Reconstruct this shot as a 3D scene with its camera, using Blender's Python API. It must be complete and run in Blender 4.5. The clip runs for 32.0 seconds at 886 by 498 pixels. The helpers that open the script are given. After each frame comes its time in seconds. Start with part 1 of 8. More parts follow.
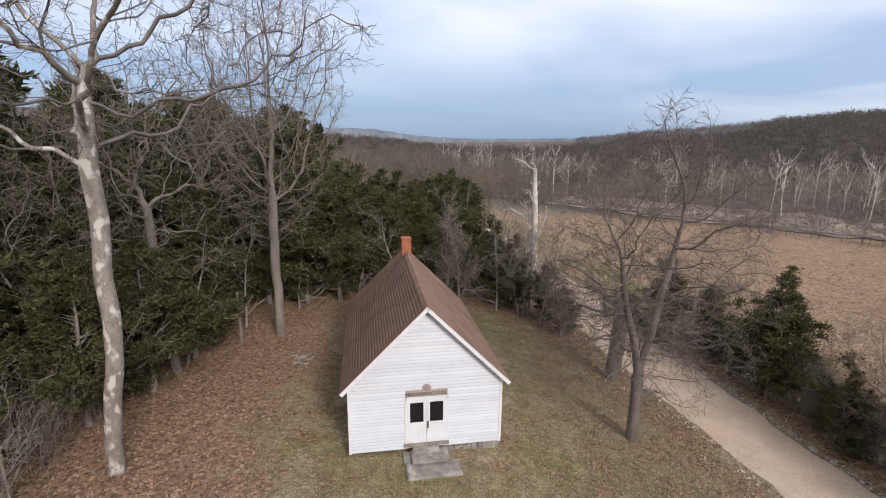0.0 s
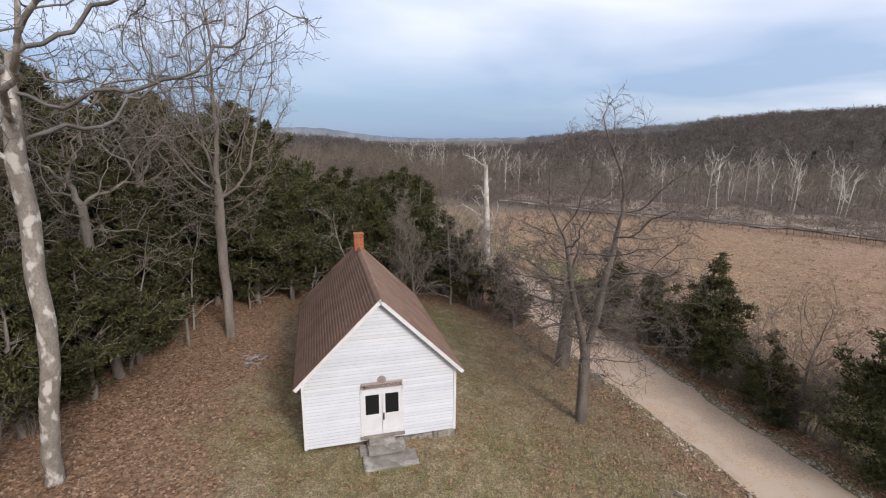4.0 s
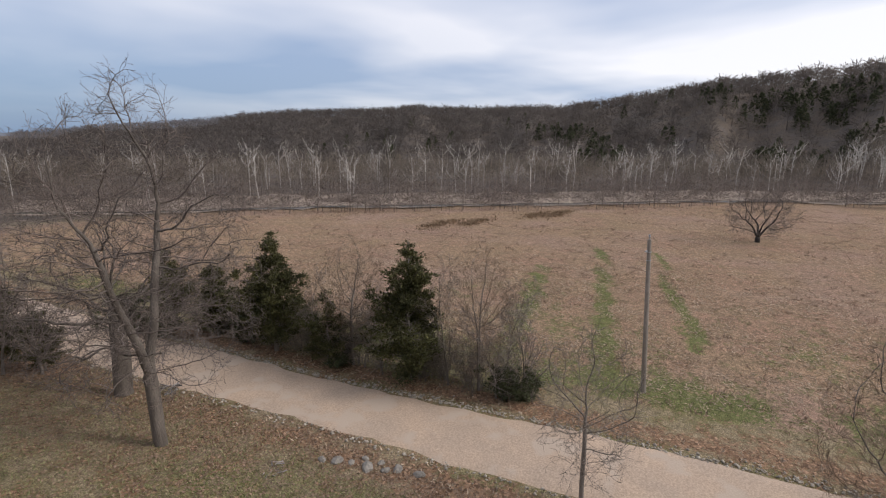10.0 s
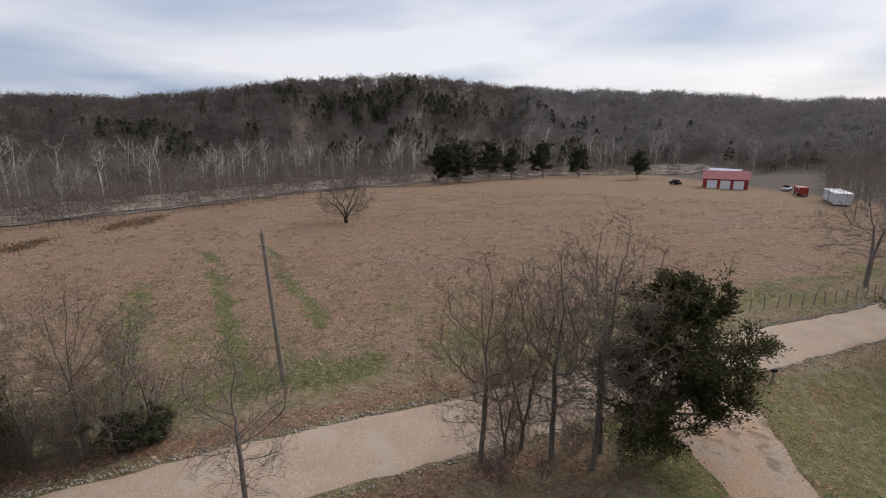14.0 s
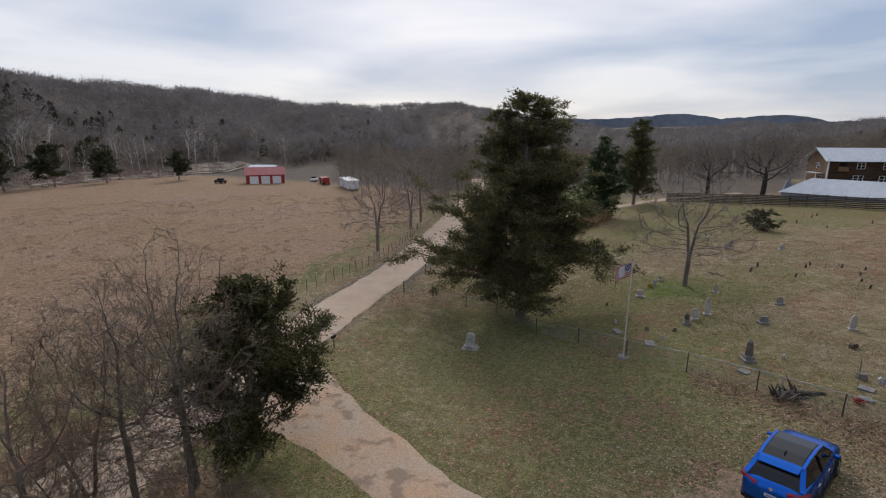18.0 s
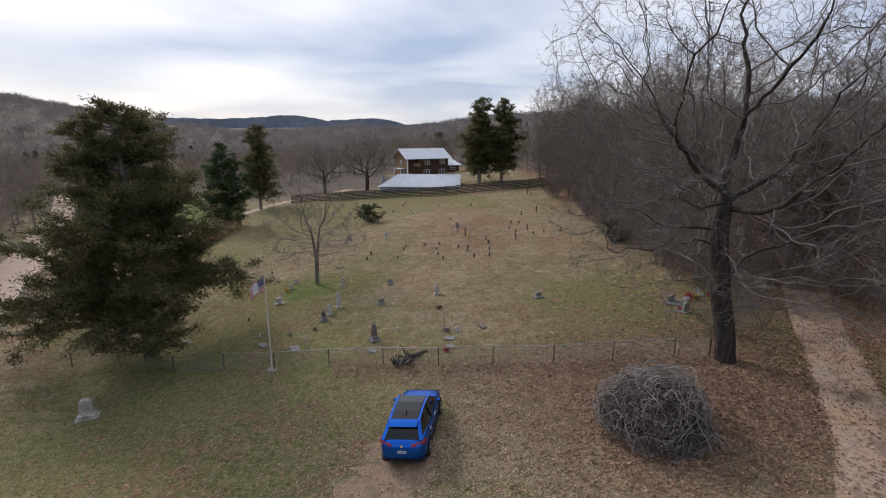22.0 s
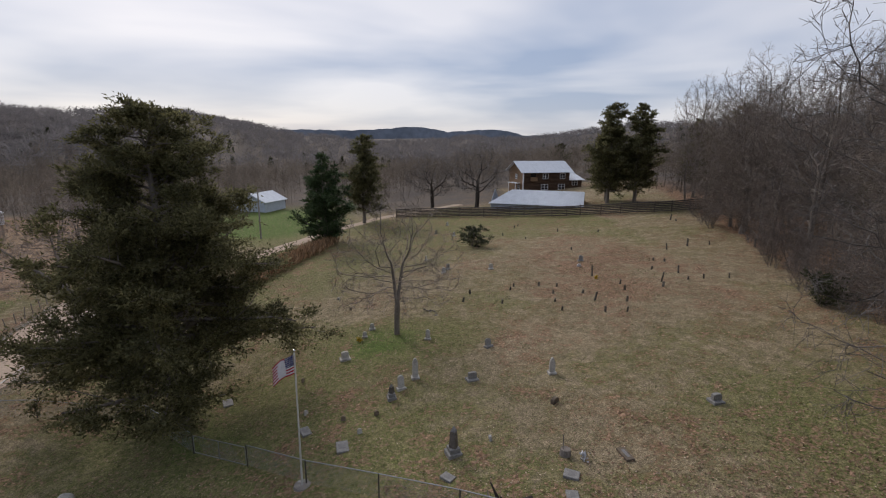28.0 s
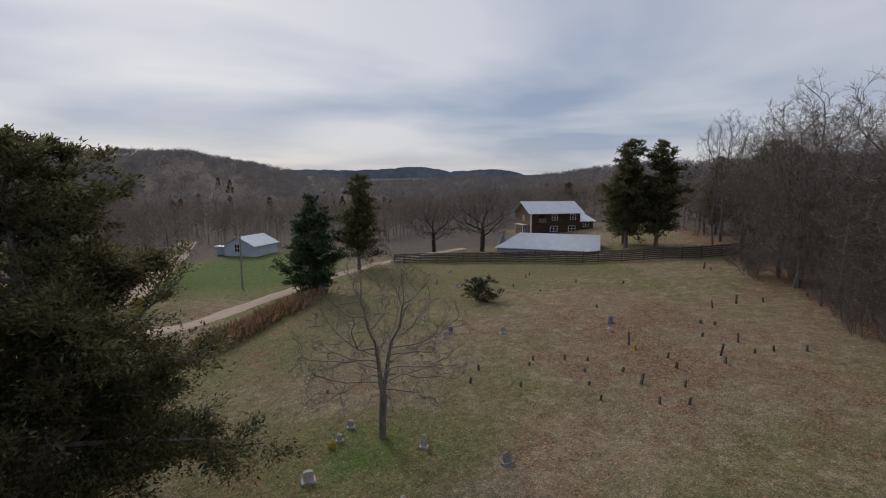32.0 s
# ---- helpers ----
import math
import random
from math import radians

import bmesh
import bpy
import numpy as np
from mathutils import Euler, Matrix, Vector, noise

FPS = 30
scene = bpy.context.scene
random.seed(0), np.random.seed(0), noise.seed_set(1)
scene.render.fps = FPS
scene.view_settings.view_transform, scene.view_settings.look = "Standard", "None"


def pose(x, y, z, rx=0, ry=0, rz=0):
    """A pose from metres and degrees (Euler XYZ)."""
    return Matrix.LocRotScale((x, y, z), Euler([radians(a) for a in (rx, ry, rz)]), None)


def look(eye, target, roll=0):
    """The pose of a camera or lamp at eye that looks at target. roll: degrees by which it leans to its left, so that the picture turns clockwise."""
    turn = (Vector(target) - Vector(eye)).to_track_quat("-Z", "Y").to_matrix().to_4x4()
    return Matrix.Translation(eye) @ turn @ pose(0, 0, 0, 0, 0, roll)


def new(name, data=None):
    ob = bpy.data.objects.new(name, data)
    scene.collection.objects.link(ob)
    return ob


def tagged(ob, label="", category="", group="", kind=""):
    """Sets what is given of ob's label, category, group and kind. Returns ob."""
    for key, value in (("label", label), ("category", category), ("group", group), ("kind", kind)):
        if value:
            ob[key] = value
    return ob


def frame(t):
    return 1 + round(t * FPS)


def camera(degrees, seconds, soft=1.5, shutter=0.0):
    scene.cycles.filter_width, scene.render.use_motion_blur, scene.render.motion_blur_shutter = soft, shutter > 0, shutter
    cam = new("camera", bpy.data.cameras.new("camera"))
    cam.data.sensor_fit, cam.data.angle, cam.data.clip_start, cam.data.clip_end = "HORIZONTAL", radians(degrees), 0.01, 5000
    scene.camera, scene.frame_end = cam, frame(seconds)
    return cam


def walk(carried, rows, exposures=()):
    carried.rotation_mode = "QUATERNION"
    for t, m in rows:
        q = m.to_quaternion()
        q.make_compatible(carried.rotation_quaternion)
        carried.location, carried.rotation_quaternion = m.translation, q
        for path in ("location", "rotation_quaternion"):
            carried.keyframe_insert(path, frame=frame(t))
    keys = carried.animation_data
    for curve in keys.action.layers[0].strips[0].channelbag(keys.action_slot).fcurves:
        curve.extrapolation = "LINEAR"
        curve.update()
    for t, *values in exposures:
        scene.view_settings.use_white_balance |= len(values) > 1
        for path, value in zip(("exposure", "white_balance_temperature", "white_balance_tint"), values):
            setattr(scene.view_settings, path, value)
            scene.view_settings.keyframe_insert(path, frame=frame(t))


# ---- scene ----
cam = camera(85.4, 32.0, 1.15)
METRES, EYE, TILT, LEAN, TURN = 27.0, 13.6, -12.9, -0.5, 0.0
ROWS = [
    (0.0, 0.0, 0.0, 0.0, 0.0, 0.0, -0.0),
    (0.5, -0.0007, -0.0003, -0.0017, 2.19, 0.05, -0.52),
    (1.0, -0.0007, -0.0004, -0.0022, 5.62, 0.09, -1.37),
    (1.5, 0.0, -0.0016, -0.005, 6.72, 0.08, -1.65),
    (2.0, 0.0009, -0.0026, -0.0079, 6.85, 0.08, -1.7),
    (2.5, 0.0022, -0.0046, -0.0084, 6.54, 0.09, -1.65),
    (3.0, 0.0042, -0.0096, -0.0106, 3.49, 0.08, -0.92),
    (3.5, 0.0059, -0.0139, -0.0104, -1.02, -0.0, 0.25),
    (5.5, 0.0058, -0.006, -0.0197, -16.62, -0.76, 3.77),
    (6.0, 0.0106, -0.0035, -0.0199, -20.36, -1.09, 4.63),
    (6.5, 0.0155, -0.0002, -0.0211, -24.43, -1.48, 5.5),
    (7.0, 0.0226, 0.0012, -0.0235, -28.44, -1.89, 6.28),
    (7.5, 0.0295, 0.0047, -0.0229, -32.5, -2.43, 7.05),
    (8.0, 0.0315, 0.0021, -0.0225, -36.88, -3.05, 7.87),
    (8.5, 0.0302, -0.0027, -0.0239, -41.4, -3.78, 8.67),
    (9.0, 0.0294, -0.0035, -0.026, -45.98, -4.53, 9.39),
    (9.5, 0.0262, -0.0027, -0.0275, -50.36, -5.31, 10.06),
    (10.0, 0.0227, -0.0033, -0.0307, -55.48, -6.32, 10.78),
    (10.5, 0.0206, -0.0055, -0.0341, -61.09, -7.47, 11.45),
    (11.0, 0.0226, -0.0041, -0.0357, -67.09, -8.73, 11.99),
    (11.5, 0.0248, -0.0002, -0.0359, -73.22, -10.04, 12.37),
    (12.0, 0.0232, 0.0027, -0.0367, -79.07, -11.37, 12.63),
    (12.5, 0.0218, 0.0056, -0.0362, -84.47, -12.6, 12.79),
    (13.0, 0.0241, 0.0082, -0.0368, -89.73, -13.81, 12.8),
    (13.5, 0.0283, 0.0119, -0.0353, -95.35, -15.11, 12.7),
    (14.0, 0.0338, 0.0169, -0.0327, -102.19, -16.63, 12.38),
    (14.5, 0.0366, 0.0217, -0.0295, -108.96, -18.12, 11.95),
    (16.5, 0.0242, 0.0139, -0.0286, -132.75, -22.68, 8.98),
    (17.0, 0.0273, 0.0097, -0.0271, -139.39, -23.66, 7.87),
    (17.5, 0.0321, 0.0051, -0.0261, -145.98, -24.52, 6.68),
    (18.0, 0.0343, 0.0001, -0.0217, -152.78, -25.24, 5.35),
    (18.5, 0.0325, -0.0058, -0.0161, -159.21, -25.75, 4.02),
    (19.0, 0.0269, -0.0086, -0.0119, -165.81, -26.1, 2.56),
    (19.5, 0.0182, -0.0108, -0.0059, -172.28, -26.33, 1.15),
    (20.0, 0.0084, -0.012, -0.0005, -178.83, -26.44, -0.28),
    (20.5, 0.0085, -0.0159, 0.005, -185.39, -26.37, -1.87),
    (21.0, 0.0089, -0.0164, 0.0078, -190.91, -26.13, -3.11),
    (21.5, 0.0108, -0.0104, 0.0112, -193.7, -25.91, -3.73),
    (22.0, 0.0113, -0.0083, 0.0161, -194.13, -25.79, -3.84),
    (22.5, 0.0101, -0.0106, 0.0207, -194.24, -25.67, -3.88),
    (23.0, 0.0087, -0.0147, 0.0209, -194.33, -25.57, -3.9),
    (23.5, 0.0027, -0.0371, 0.0165, -194.41, -25.45, -3.88),
    (24.0, -0.0087, -0.0787, 0.0076, -194.43, -25.33, -3.86),
    (24.5, -0.0223, -0.1263, -0.0046, -194.43, -25.27, -3.85),
    (25.0, -0.0363, -0.1712, -0.0175, -194.25, -25.17, -3.85),
    (25.5, -0.0492, -0.2117, -0.0292, -187.46, -25.33, -2.44),
    (26.0, -0.0593, -0.2477, -0.0405, -181.69, -25.37, -1.24),
    (26.5, -0.0655, -0.2873, -0.0501, -181.07, -25.31, -1.08),
    (28.5, -0.0806, -0.4842, -0.0921, -180.57, -25.06, -1.11),
    (29.0, -0.0843, -0.5317, -0.101, -180.52, -25.03, -1.1),
    (29.5, -0.0872, -0.5762, -0.1114, -180.48, -25.0, -1.11),
    (30.0, -0.0874, -0.6173, -0.1215, -180.38, -26.61, -1.17),
    (30.5, -0.0859, -0.6569, -0.1314, -180.17, -31.4, -1.35),
    (31.0, -0.0859, -0.6954, -0.1385, -180.06, -33.49, -1.39),
    (31.5, -0.0867, -0.7308, -0.144, -180.17, -29.32, -1.26),
    (32.0, -0.0855, -0.758, -0.1512, -180.43, -20.56, -0.89),
]
walk(cam, [(t, pose(0, 0, EYE, TILT, LEAN, TURN) @ pose(METRES * x, METRES * y, METRES * z, 90 + pitch, roll, yaw)) for t, x, y, z, yaw, pitch, roll in ROWS],
     [(0, 0.84, 6700, 13), (3.5, 0.82, 6700, 13), (6, 0.72, 6700, 13), (9, 0.56, 6700, 13), (13, 0.3, 6700, 13), (17, 0.14, 6550, 11.5), (20, 0.22, 6600, 12.5), (21, 0.38, 6600, 13), (23, 0.42, 6600, 13), (26, 0.34, 6600, 13), (28.5, 0.1, 6600, 13), (29.2, 0.15, 6600, 13), (30, 0.1, 6600, 13), (31, 0.65, 6450, 12.8), (32, -0.2, 6500, 12)])

# ---- world and light ----
def build_world():
    world = bpy.data.worlds.new("overcast_sky")
    scene.world = world
    world.use_nodes = True
    nt = world.node_tree
    nt.nodes.clear()
    N, L = nt.nodes.new, nt.links.new

    def math_node(op, a, b=None, clamp=False):
        n = N("ShaderNodeMath")
        n.operation, n.use_clamp = op, clamp
        for i, v in enumerate((a, b)):
            if v is None:
                continue
            if isinstance(v, (int, float)):
                n.inputs[i].default_value = v
            else:
                L(v, n.inputs[i])
        return n.outputs[0]

    def mixc(f, a, b):
        n = N("ShaderNodeMix")
        n.data_type = "RGBA"
        for i, v in ((0, f), (6, a), (7, b)):
            if isinstance(v, (int, float)):
                n.inputs[i].default_value = v
            elif isinstance(v, tuple):
                n.inputs[i].default_value = (*v, 1)
            else:
                L(v, n.inputs[i])
        return n.outputs[2]

    tc = N("ShaderNodeTexCoord")
    sep = N("ShaderNodeSeparateXYZ")
    L(tc.outputs["Generated"], sep.inputs[0])
    X, Y, Z = sep.outputs
    up = math_node("MAXIMUM", Z, 0.0)
    flat = math_node("ADD", up, 0.09)
    comb = N("ShaderNodeCombineXYZ")
    L(math_node("DIVIDE", X, flat), comb.inputs[0])
    L(math_node("DIVIDE", Y, flat), comb.inputs[1])
    big = N("ShaderNodeTexNoise")
    big.inputs["Scale"].default_value, big.inputs["Detail"].default_value, big.inputs["Roughness"].default_value = 0.36, 4, 0.45
    big.inputs["Distortion"].default_value = 0.4
    L(comb.outputs[0], big.inputs["Vector"])
    small = N("ShaderNodeTexNoise")
    small.inputs["Scale"].default_value, small.inputs["Detail"].default_value = 0.75, 3
    L(comb.outputs[0], small.inputs["Vector"])
    # the cloud deck is brightest towards the south-east, slate blue towards the north
    bright = math_node("ADD", math_node("MULTIPLY", Y, -0.50), math_node("MULTIPLY", X, 0.12))
    cover = math_node("ADD", math_node("MULTIPLY", big.outputs[0], 1.9), math_node("MULTIPLY", small.outputs[0], 0.36))
    cover = math_node("ADD", math_node("SUBTRACT", math_node("MULTIPLY", cover, 2.2), 1.86), math_node("MULTIPLY", bright, 0.12))
    cover = math_node("ADD", cover, math_node("MULTIPLY", up, 0.1), clamp=True)
    cloud = mixc(cover, (0.39, 0.495, 0.70), (0.95, 0.97, 1.04))
    low = math_node("SUBTRACT", 1.0, math_node("MULTIPLY", up, 3.4), clamp=True)
    north = math_node("MULTIPLY", math_node("ADD", math_node("MULTIPLY", Y, 1.2), math_node("MULTIPLY", X, -0.28)), low, clamp=True)
    cloud = mixc(north, cloud, (0.18, 0.30, 0.50))
    south = math_node("MULTIPLY", math_node("MULTIPLY", bright, 1.6, clamp=True), math_node("POWER", low, 4.0), clamp=True)
    cloud = mixc(south, cloud, (0.66, 0.69, 0.76))
    sky = N("ShaderNodeTexSky")
    sky.sky_type, sky.sun_disc = "NISHITA", False
    sky.sun_elevation, sky.sun_rotation = SUN_EL, SUN_AZ
    bg_sky, bg_cloud = N("ShaderNodeBackground"), N("ShaderNodeBackground")
    bg_sky.inputs[1].default_value, bg_cloud.inputs[1].default_value = 0.016, 0.64
    L(sky.outputs[0], bg_sky.inputs[0])
    L(cloud, bg_cloud.inputs[0])
    add = N("ShaderNodeAddShader")
    L(bg_sky.outputs[0], add.inputs[0])
    L(bg_cloud.outputs[0], add.inputs[1])
    out = N("ShaderNodeOutputWorld")
    L(add.outputs[0], out.inputs[0])


SUN_EL, SUN_AZ = radians(32), radians(150)
build_world()
sun_data = bpy.data.lights.new("sun", "SUN")
sun_data.energy, sun_data.angle, sun_data.color = 1.55, radians(16), (1.0, 0.97, 0.93)
sun = new("sun", sun_data)
sun.matrix_world = look((60 * math.sin(SUN_AZ), 60 * math.cos(SUN_AZ), 60 * math.tan(SUN_EL)), (0, 0, 0))

# ---- materials ----
MATS = {}


def material(name, col, col2=None, scale=3.0, rough=0.85, bump=0.15, fine=40.0, metal=0.0, island=0.0, spots=None, spot_scale=0.6, obj_random=0.0, spec=0.3, stretch=(1, 1, 1), world_space=False, grain=0.45, leafy=0.0):
    """A surface of two noise scales: col to col2, with darker grain, optional spots, and variation per island or per object."""
    if name in MATS:
        return MATS[name]
    m = bpy.data.materials.new(name)
    m.use_nodes = True
    nt = m.node_tree
    N, L = nt.nodes.new, nt.links.new
    bsdf = nt.nodes["Principled BSDF"]
    bsdf.inputs["Roughness"].default_value = rough
    bsdf.inputs["Metallic"].default_value = metal
    bsdf.inputs["Specular IOR Level"].default_value = spec
    tc = N("ShaderNodeTexCoord")
    mp = N("ShaderNodeMapping")
    mp.inputs["Scale"].default_value = stretch
    if world_space:
        geo = N("ShaderNodeNewGeometry")
        L(geo.outputs["Position"], mp.inputs[0])
    else:
        L(tc.outputs["Object"], mp.inputs[0])
    n1, n2 = N("ShaderNodeTexNoise"), N("ShaderNodeTexNoise")
    n1.inputs["Scale"].default_value, n1.inputs["Detail"].default_value = scale, 5
    n2.inputs["Scale"].default_value, n2.inputs["Detail"].default_value = fine, 3
    L(mp.outputs[0], n1.inputs["Vector"])
    L(mp.outputs[0], n2.inputs["Vector"])

    def mix(mode, f, a, b):
        n = N("ShaderNodeMix")
        n.data_type, n.blend_type = "RGBA", mode
        for i, v in ((0, f), (6, a), (7, b)):
            if isinstance(v, (int, float)):
                n.inputs[i].default_value = v
            elif isinstance(v, tuple):
                n.inputs[i].default_value = (*v, 1)
            else:
                L(v, n.inputs[i])
        return n.outputs[2]

    def ramp(src, lo, hi):
        r = N("ShaderNodeMapRange")
        r.inputs[1].default_value, r.inputs[2].default_value = lo, hi
        L(src, r.inputs[0])
        return r.outputs[0]

    col2 = col2 or tuple(c * 0.72 for c in col)
    c = mix("MIX", ramp(n1.outputs[0], 0.35, 0.65), col, col2)
    c = mix("MULTIPLY", grain, c, mix("MIX", ramp(n2.outputs[0], 0.3, 0.7), (0.55, 0.55, 0.55), (1.3, 1.3, 1.3)))
    if spots:
        n3 = N("ShaderNodeTexNoise")
        n3.inputs["Scale"].default_value, n3.inputs["Detail"].default_value = spot_scale, 6
        L(mp.outputs[0], n3.inputs["Vector"])
        c = mix("MIX", ramp(n3.outputs[0], 0.54, 0.62), c, spots)
    if island:
        geo2 = N("ShaderNodeNewGeometry")
        v = N("ShaderNodeMapRange")
        v.inputs[3].default_value, v.inputs[4].default_value = 1 - island, 1 + island
        L(geo2.outputs["Random Per Island"], v.inputs[0])
        hsv = N("ShaderNodeHueSaturation")
        L(v.outputs[0], hsv.inputs["Value"])
        L(c, hsv.inputs["Color"])
        c = hsv.outputs[0]
    if obj_random:
        oi = N("ShaderNodeObjectInfo")
        v = N("ShaderNodeMapRange")
        v.inputs[3].default_value, v.inputs[4].default_value = 1 - obj_random, 1 + obj_random
        L(oi.outputs["Random"], v.inputs[0])
        hsv = N("ShaderNodeHueSaturation")
        L(v.outputs[0], hsv.inputs["Value"])
        L(c, hsv.inputs["Color"])
        c = hsv.outputs[0]
    L(c, bsdf.inputs["Base Color"])
    if bump:
        b = N("ShaderNodeBump")
        b.inputs["Strength"].default_value, b.inputs["Distance"].default_value = bump, 0.05
        L(n2.outputs[0], b.inputs["Height"])
        L(b.outputs[0], bsdf.inputs["Normal"])
    if leafy:
        tr, mx = N("ShaderNodeBsdfTranslucent"), N("ShaderNodeMixShader")
        L(c, tr.inputs[0])
        mx.inputs[0].default_value = leafy
        L(bsdf.outputs[0], mx.inputs[1])
        L(tr.outputs[0], mx.inputs[2])
        L(mx.outputs[0], nt.nodes["Material Output"].inputs[0])
    MATS[name] = m
    return m


def glass_material():
    m = bpy.data.materials.new("dark_glass")
    m.use_nodes = True
    b = m.node_tree.nodes["Principled BSDF"]
    b.inputs["Base Color"].default_value = (0.012, 0.013, 0.015, 1)
    b.inputs["Roughness"].default_value = 0.06
    b.inputs["Specular IOR Level"].default_value = 0.4
    return m


BARK = material("bark_grey", (0.25, 0.215, 0.185), (0.145, 0.123, 0.104), 2.0, 0.95, 0.6, 25, stretch=(1, 1, 0.25))
TWIG_WARM = material("twig_warm", (0.37, 0.275, 0.20), (0.25, 0.185, 0.135), 1.0, 0.95, 0, 10, island=0.35, leafy=0.3)
BARK_DARK = material("bark_dark", (0.085, 0.07, 0.058), (0.028, 0.024, 0.021), 5.0, 0.95, 1.0, 14, stretch=(1, 1, 0.22), grain=0.8)
BARK_BROWN = material("bark_brown", (0.175, 0.148, 0.125), (0.10, 0.084, 0.07), 2.0, 0.95, 0.7, 20, stretch=(1, 1, 0.25))
BARK_PALE = material("bark_pale", (0.30, 0.265, 0.23), (0.20, 0.175, 0.15), 2.0, 0.95, 0.4, 25, stretch=(1, 1, 0.3))
SYCAMORE = material("bark_sycamore", (0.27, 0.24, 0.205), (0.19, 0.165, 0.14), 4, 0.9, 0.4, 20, spots=(0.50, 0.47, 0.43), spot_scale=2.6, stretch=(1, 1, 0.6))
TWIG_DARK = material("twig_dark", (0.225, 0.182, 0.157), (0.15, 0.122, 0.106), 1.0, 0.95, 0, 10, island=0.3, leafy=0.25)
LIMB = material("limb_grey", (0.26, 0.232, 0.212), (0.155, 0.138, 0.127), 1.2, 0.95, 0.3, 20, island=0.3, leafy=0.25)
TWIG_PALE = material("twig_pale", (0.36, 0.32, 0.26), (0.25, 0.22, 0.18), 1.0, 0.95, 0, 10, island=0.3, leafy=0.25)
WHITE_WOOD = material("bleached_wood", (0.60, 0.56, 0.51), (0.42, 0.38, 0.34), 2.0, 0.9, 0.3, 20)
TWIG = material("twig_grey", (0.34, 0.285, 0.25), (0.235, 0.195, 0.17), 1.0, 0.95, 0, 10, island=0.25, leafy=0.25)
TWIG_BUFF = material("twig_buff", (0.31, 0.26, 0.215), (0.22, 0.18, 0.148), 1.0, 0.95, 0, 10, island=0.25, leafy=0.25)
CEDAR = material("cedar_green", (0.128, 0.123, 0.048), (0.064, 0.066, 0.028), 0.9, 0.8, 0, 10, island=0.5, leafy=0.35)
CEDAR_MID = material("cedar_olive", (0.125, 0.12, 0.058), (0.07, 0.07, 0.035), 0.8, 0.8, 0, 10, island=0.5, leafy=0.4)
CEDAR_DEEP = material("cedar_deep", (0.08, 0.085, 0.04), (0.045, 0.05, 0.025), 0.9, 0.8, 0, 10, island=0.45, leafy=0.25)
CEDAR_DARK = material("cedar_dark", (0.21, 0.195, 0.09), (0.112, 0.108, 0.052), 0.8, 0.8, 0, 10, island=0.5, leafy=0.5)
PINE = material("pine_green", (0.085, 0.125, 0.052), (0.05, 0.078, 0.034), 0.9, 0.8, 0, 10, island=0.4, leafy=0.3)
SHRUB = material("shrub_green", (0.075, 0.085, 0.035), (0.05, 0.055, 0.025), 1.5, 0.85, 0, 12, island=0.4)

# ---- mesh building blocks ----


def mesh_from(name, verts, faces, mat, smooth=False):
    """A mesh from arrays of vertices and of faces that all have the same number of corners."""
    verts, faces = np.asarray(verts, np.float32), np.asarray(faces, np.int32)
    me = bpy.data.meshes.new(name)
    me.vertices.add(len(verts))
    me.vertices.foreach_set("co", verts.ravel())
    me.loops.add(faces.size)
    me.loops.foreach_set("vertex_index", faces.ravel())
    me.polygons.add(len(faces))
    me.polygons.foreach_set("loop_start", np.arange(0, faces.size, faces.shape[1], dtype=np.int32))
    if smooth:
        me.polygons.foreach_set("use_smooth", np.ones(len(faces), bool))
    me.update(calc_edges=True)
    if mat:
        me.materials.append(mat)
    return me


def part(name, bm, mat, parent=None, label="", smooth=False):
    me = bpy.data.meshes.new(name)
    if smooth:
        for f in bm.faces:
            f.smooth = True
    bm.to_mesh(me)
    bm.free()
    me.materials.append(mat)
    ob = new(name, me)
    if parent:
        ob.parent = parent
    if label:
        tagged(ob, label)
    return ob


def part_mesh(name, me, parent=None, label=""):
    ob = new(name, me)
    if parent:
        ob.parent = parent
    if label:
        tagged(ob, label)
    return ob


def root(name, m, label, category, group="", kind=""):
    ob = new(name)
    ob.empty_display_size = 0.2
    ob.matrix_basis = m
    return tagged(ob, label, category, group, kind)


def box(x0, x1, y0, y1, z0, z1, bevel=0.0, bm=None, m=None):
    bm = bm or bmesh.new()
    r = bmesh.ops.create_cube(bm, size=1)
    mat = Matrix.Translation(((x0 + x1) / 2, (y0 + y1) / 2, (z0 + z1) / 2)) @ Matrix.Diagonal((x1 - x0, y1 - y0, z1 - z0, 1))
    bmesh.ops.transform(bm, matrix=(m or Matrix()) @ mat, verts=r["verts"])
    if bevel:
        es = list({e for v in r["verts"] for e in v.link_edges})
        bmesh.ops.bevel(bm, geom=es, offset=bevel, segments=1, affect="EDGES")
    return bm


def prism(pts, y0, y1, bm=None):
    """An outline in x and z, drawn out from y0 to y1."""
    bm = bm or bmesh.new()
    a = [bm.verts.new((x, y0, z)) for x, z in pts]
    b = [bm.verts.new((x, y1, z)) for x, z in pts]
    bm.faces.new(a)
    bm.faces.new(b[::-1])
    n = len(pts)
    for i in range(n):
        bm.faces.new((a[(i + 1) % n], a[i], b[i], b[(i + 1) % n]))
    bmesh.ops.recalc_face_normals(bm, faces=bm.faces)
    return bm


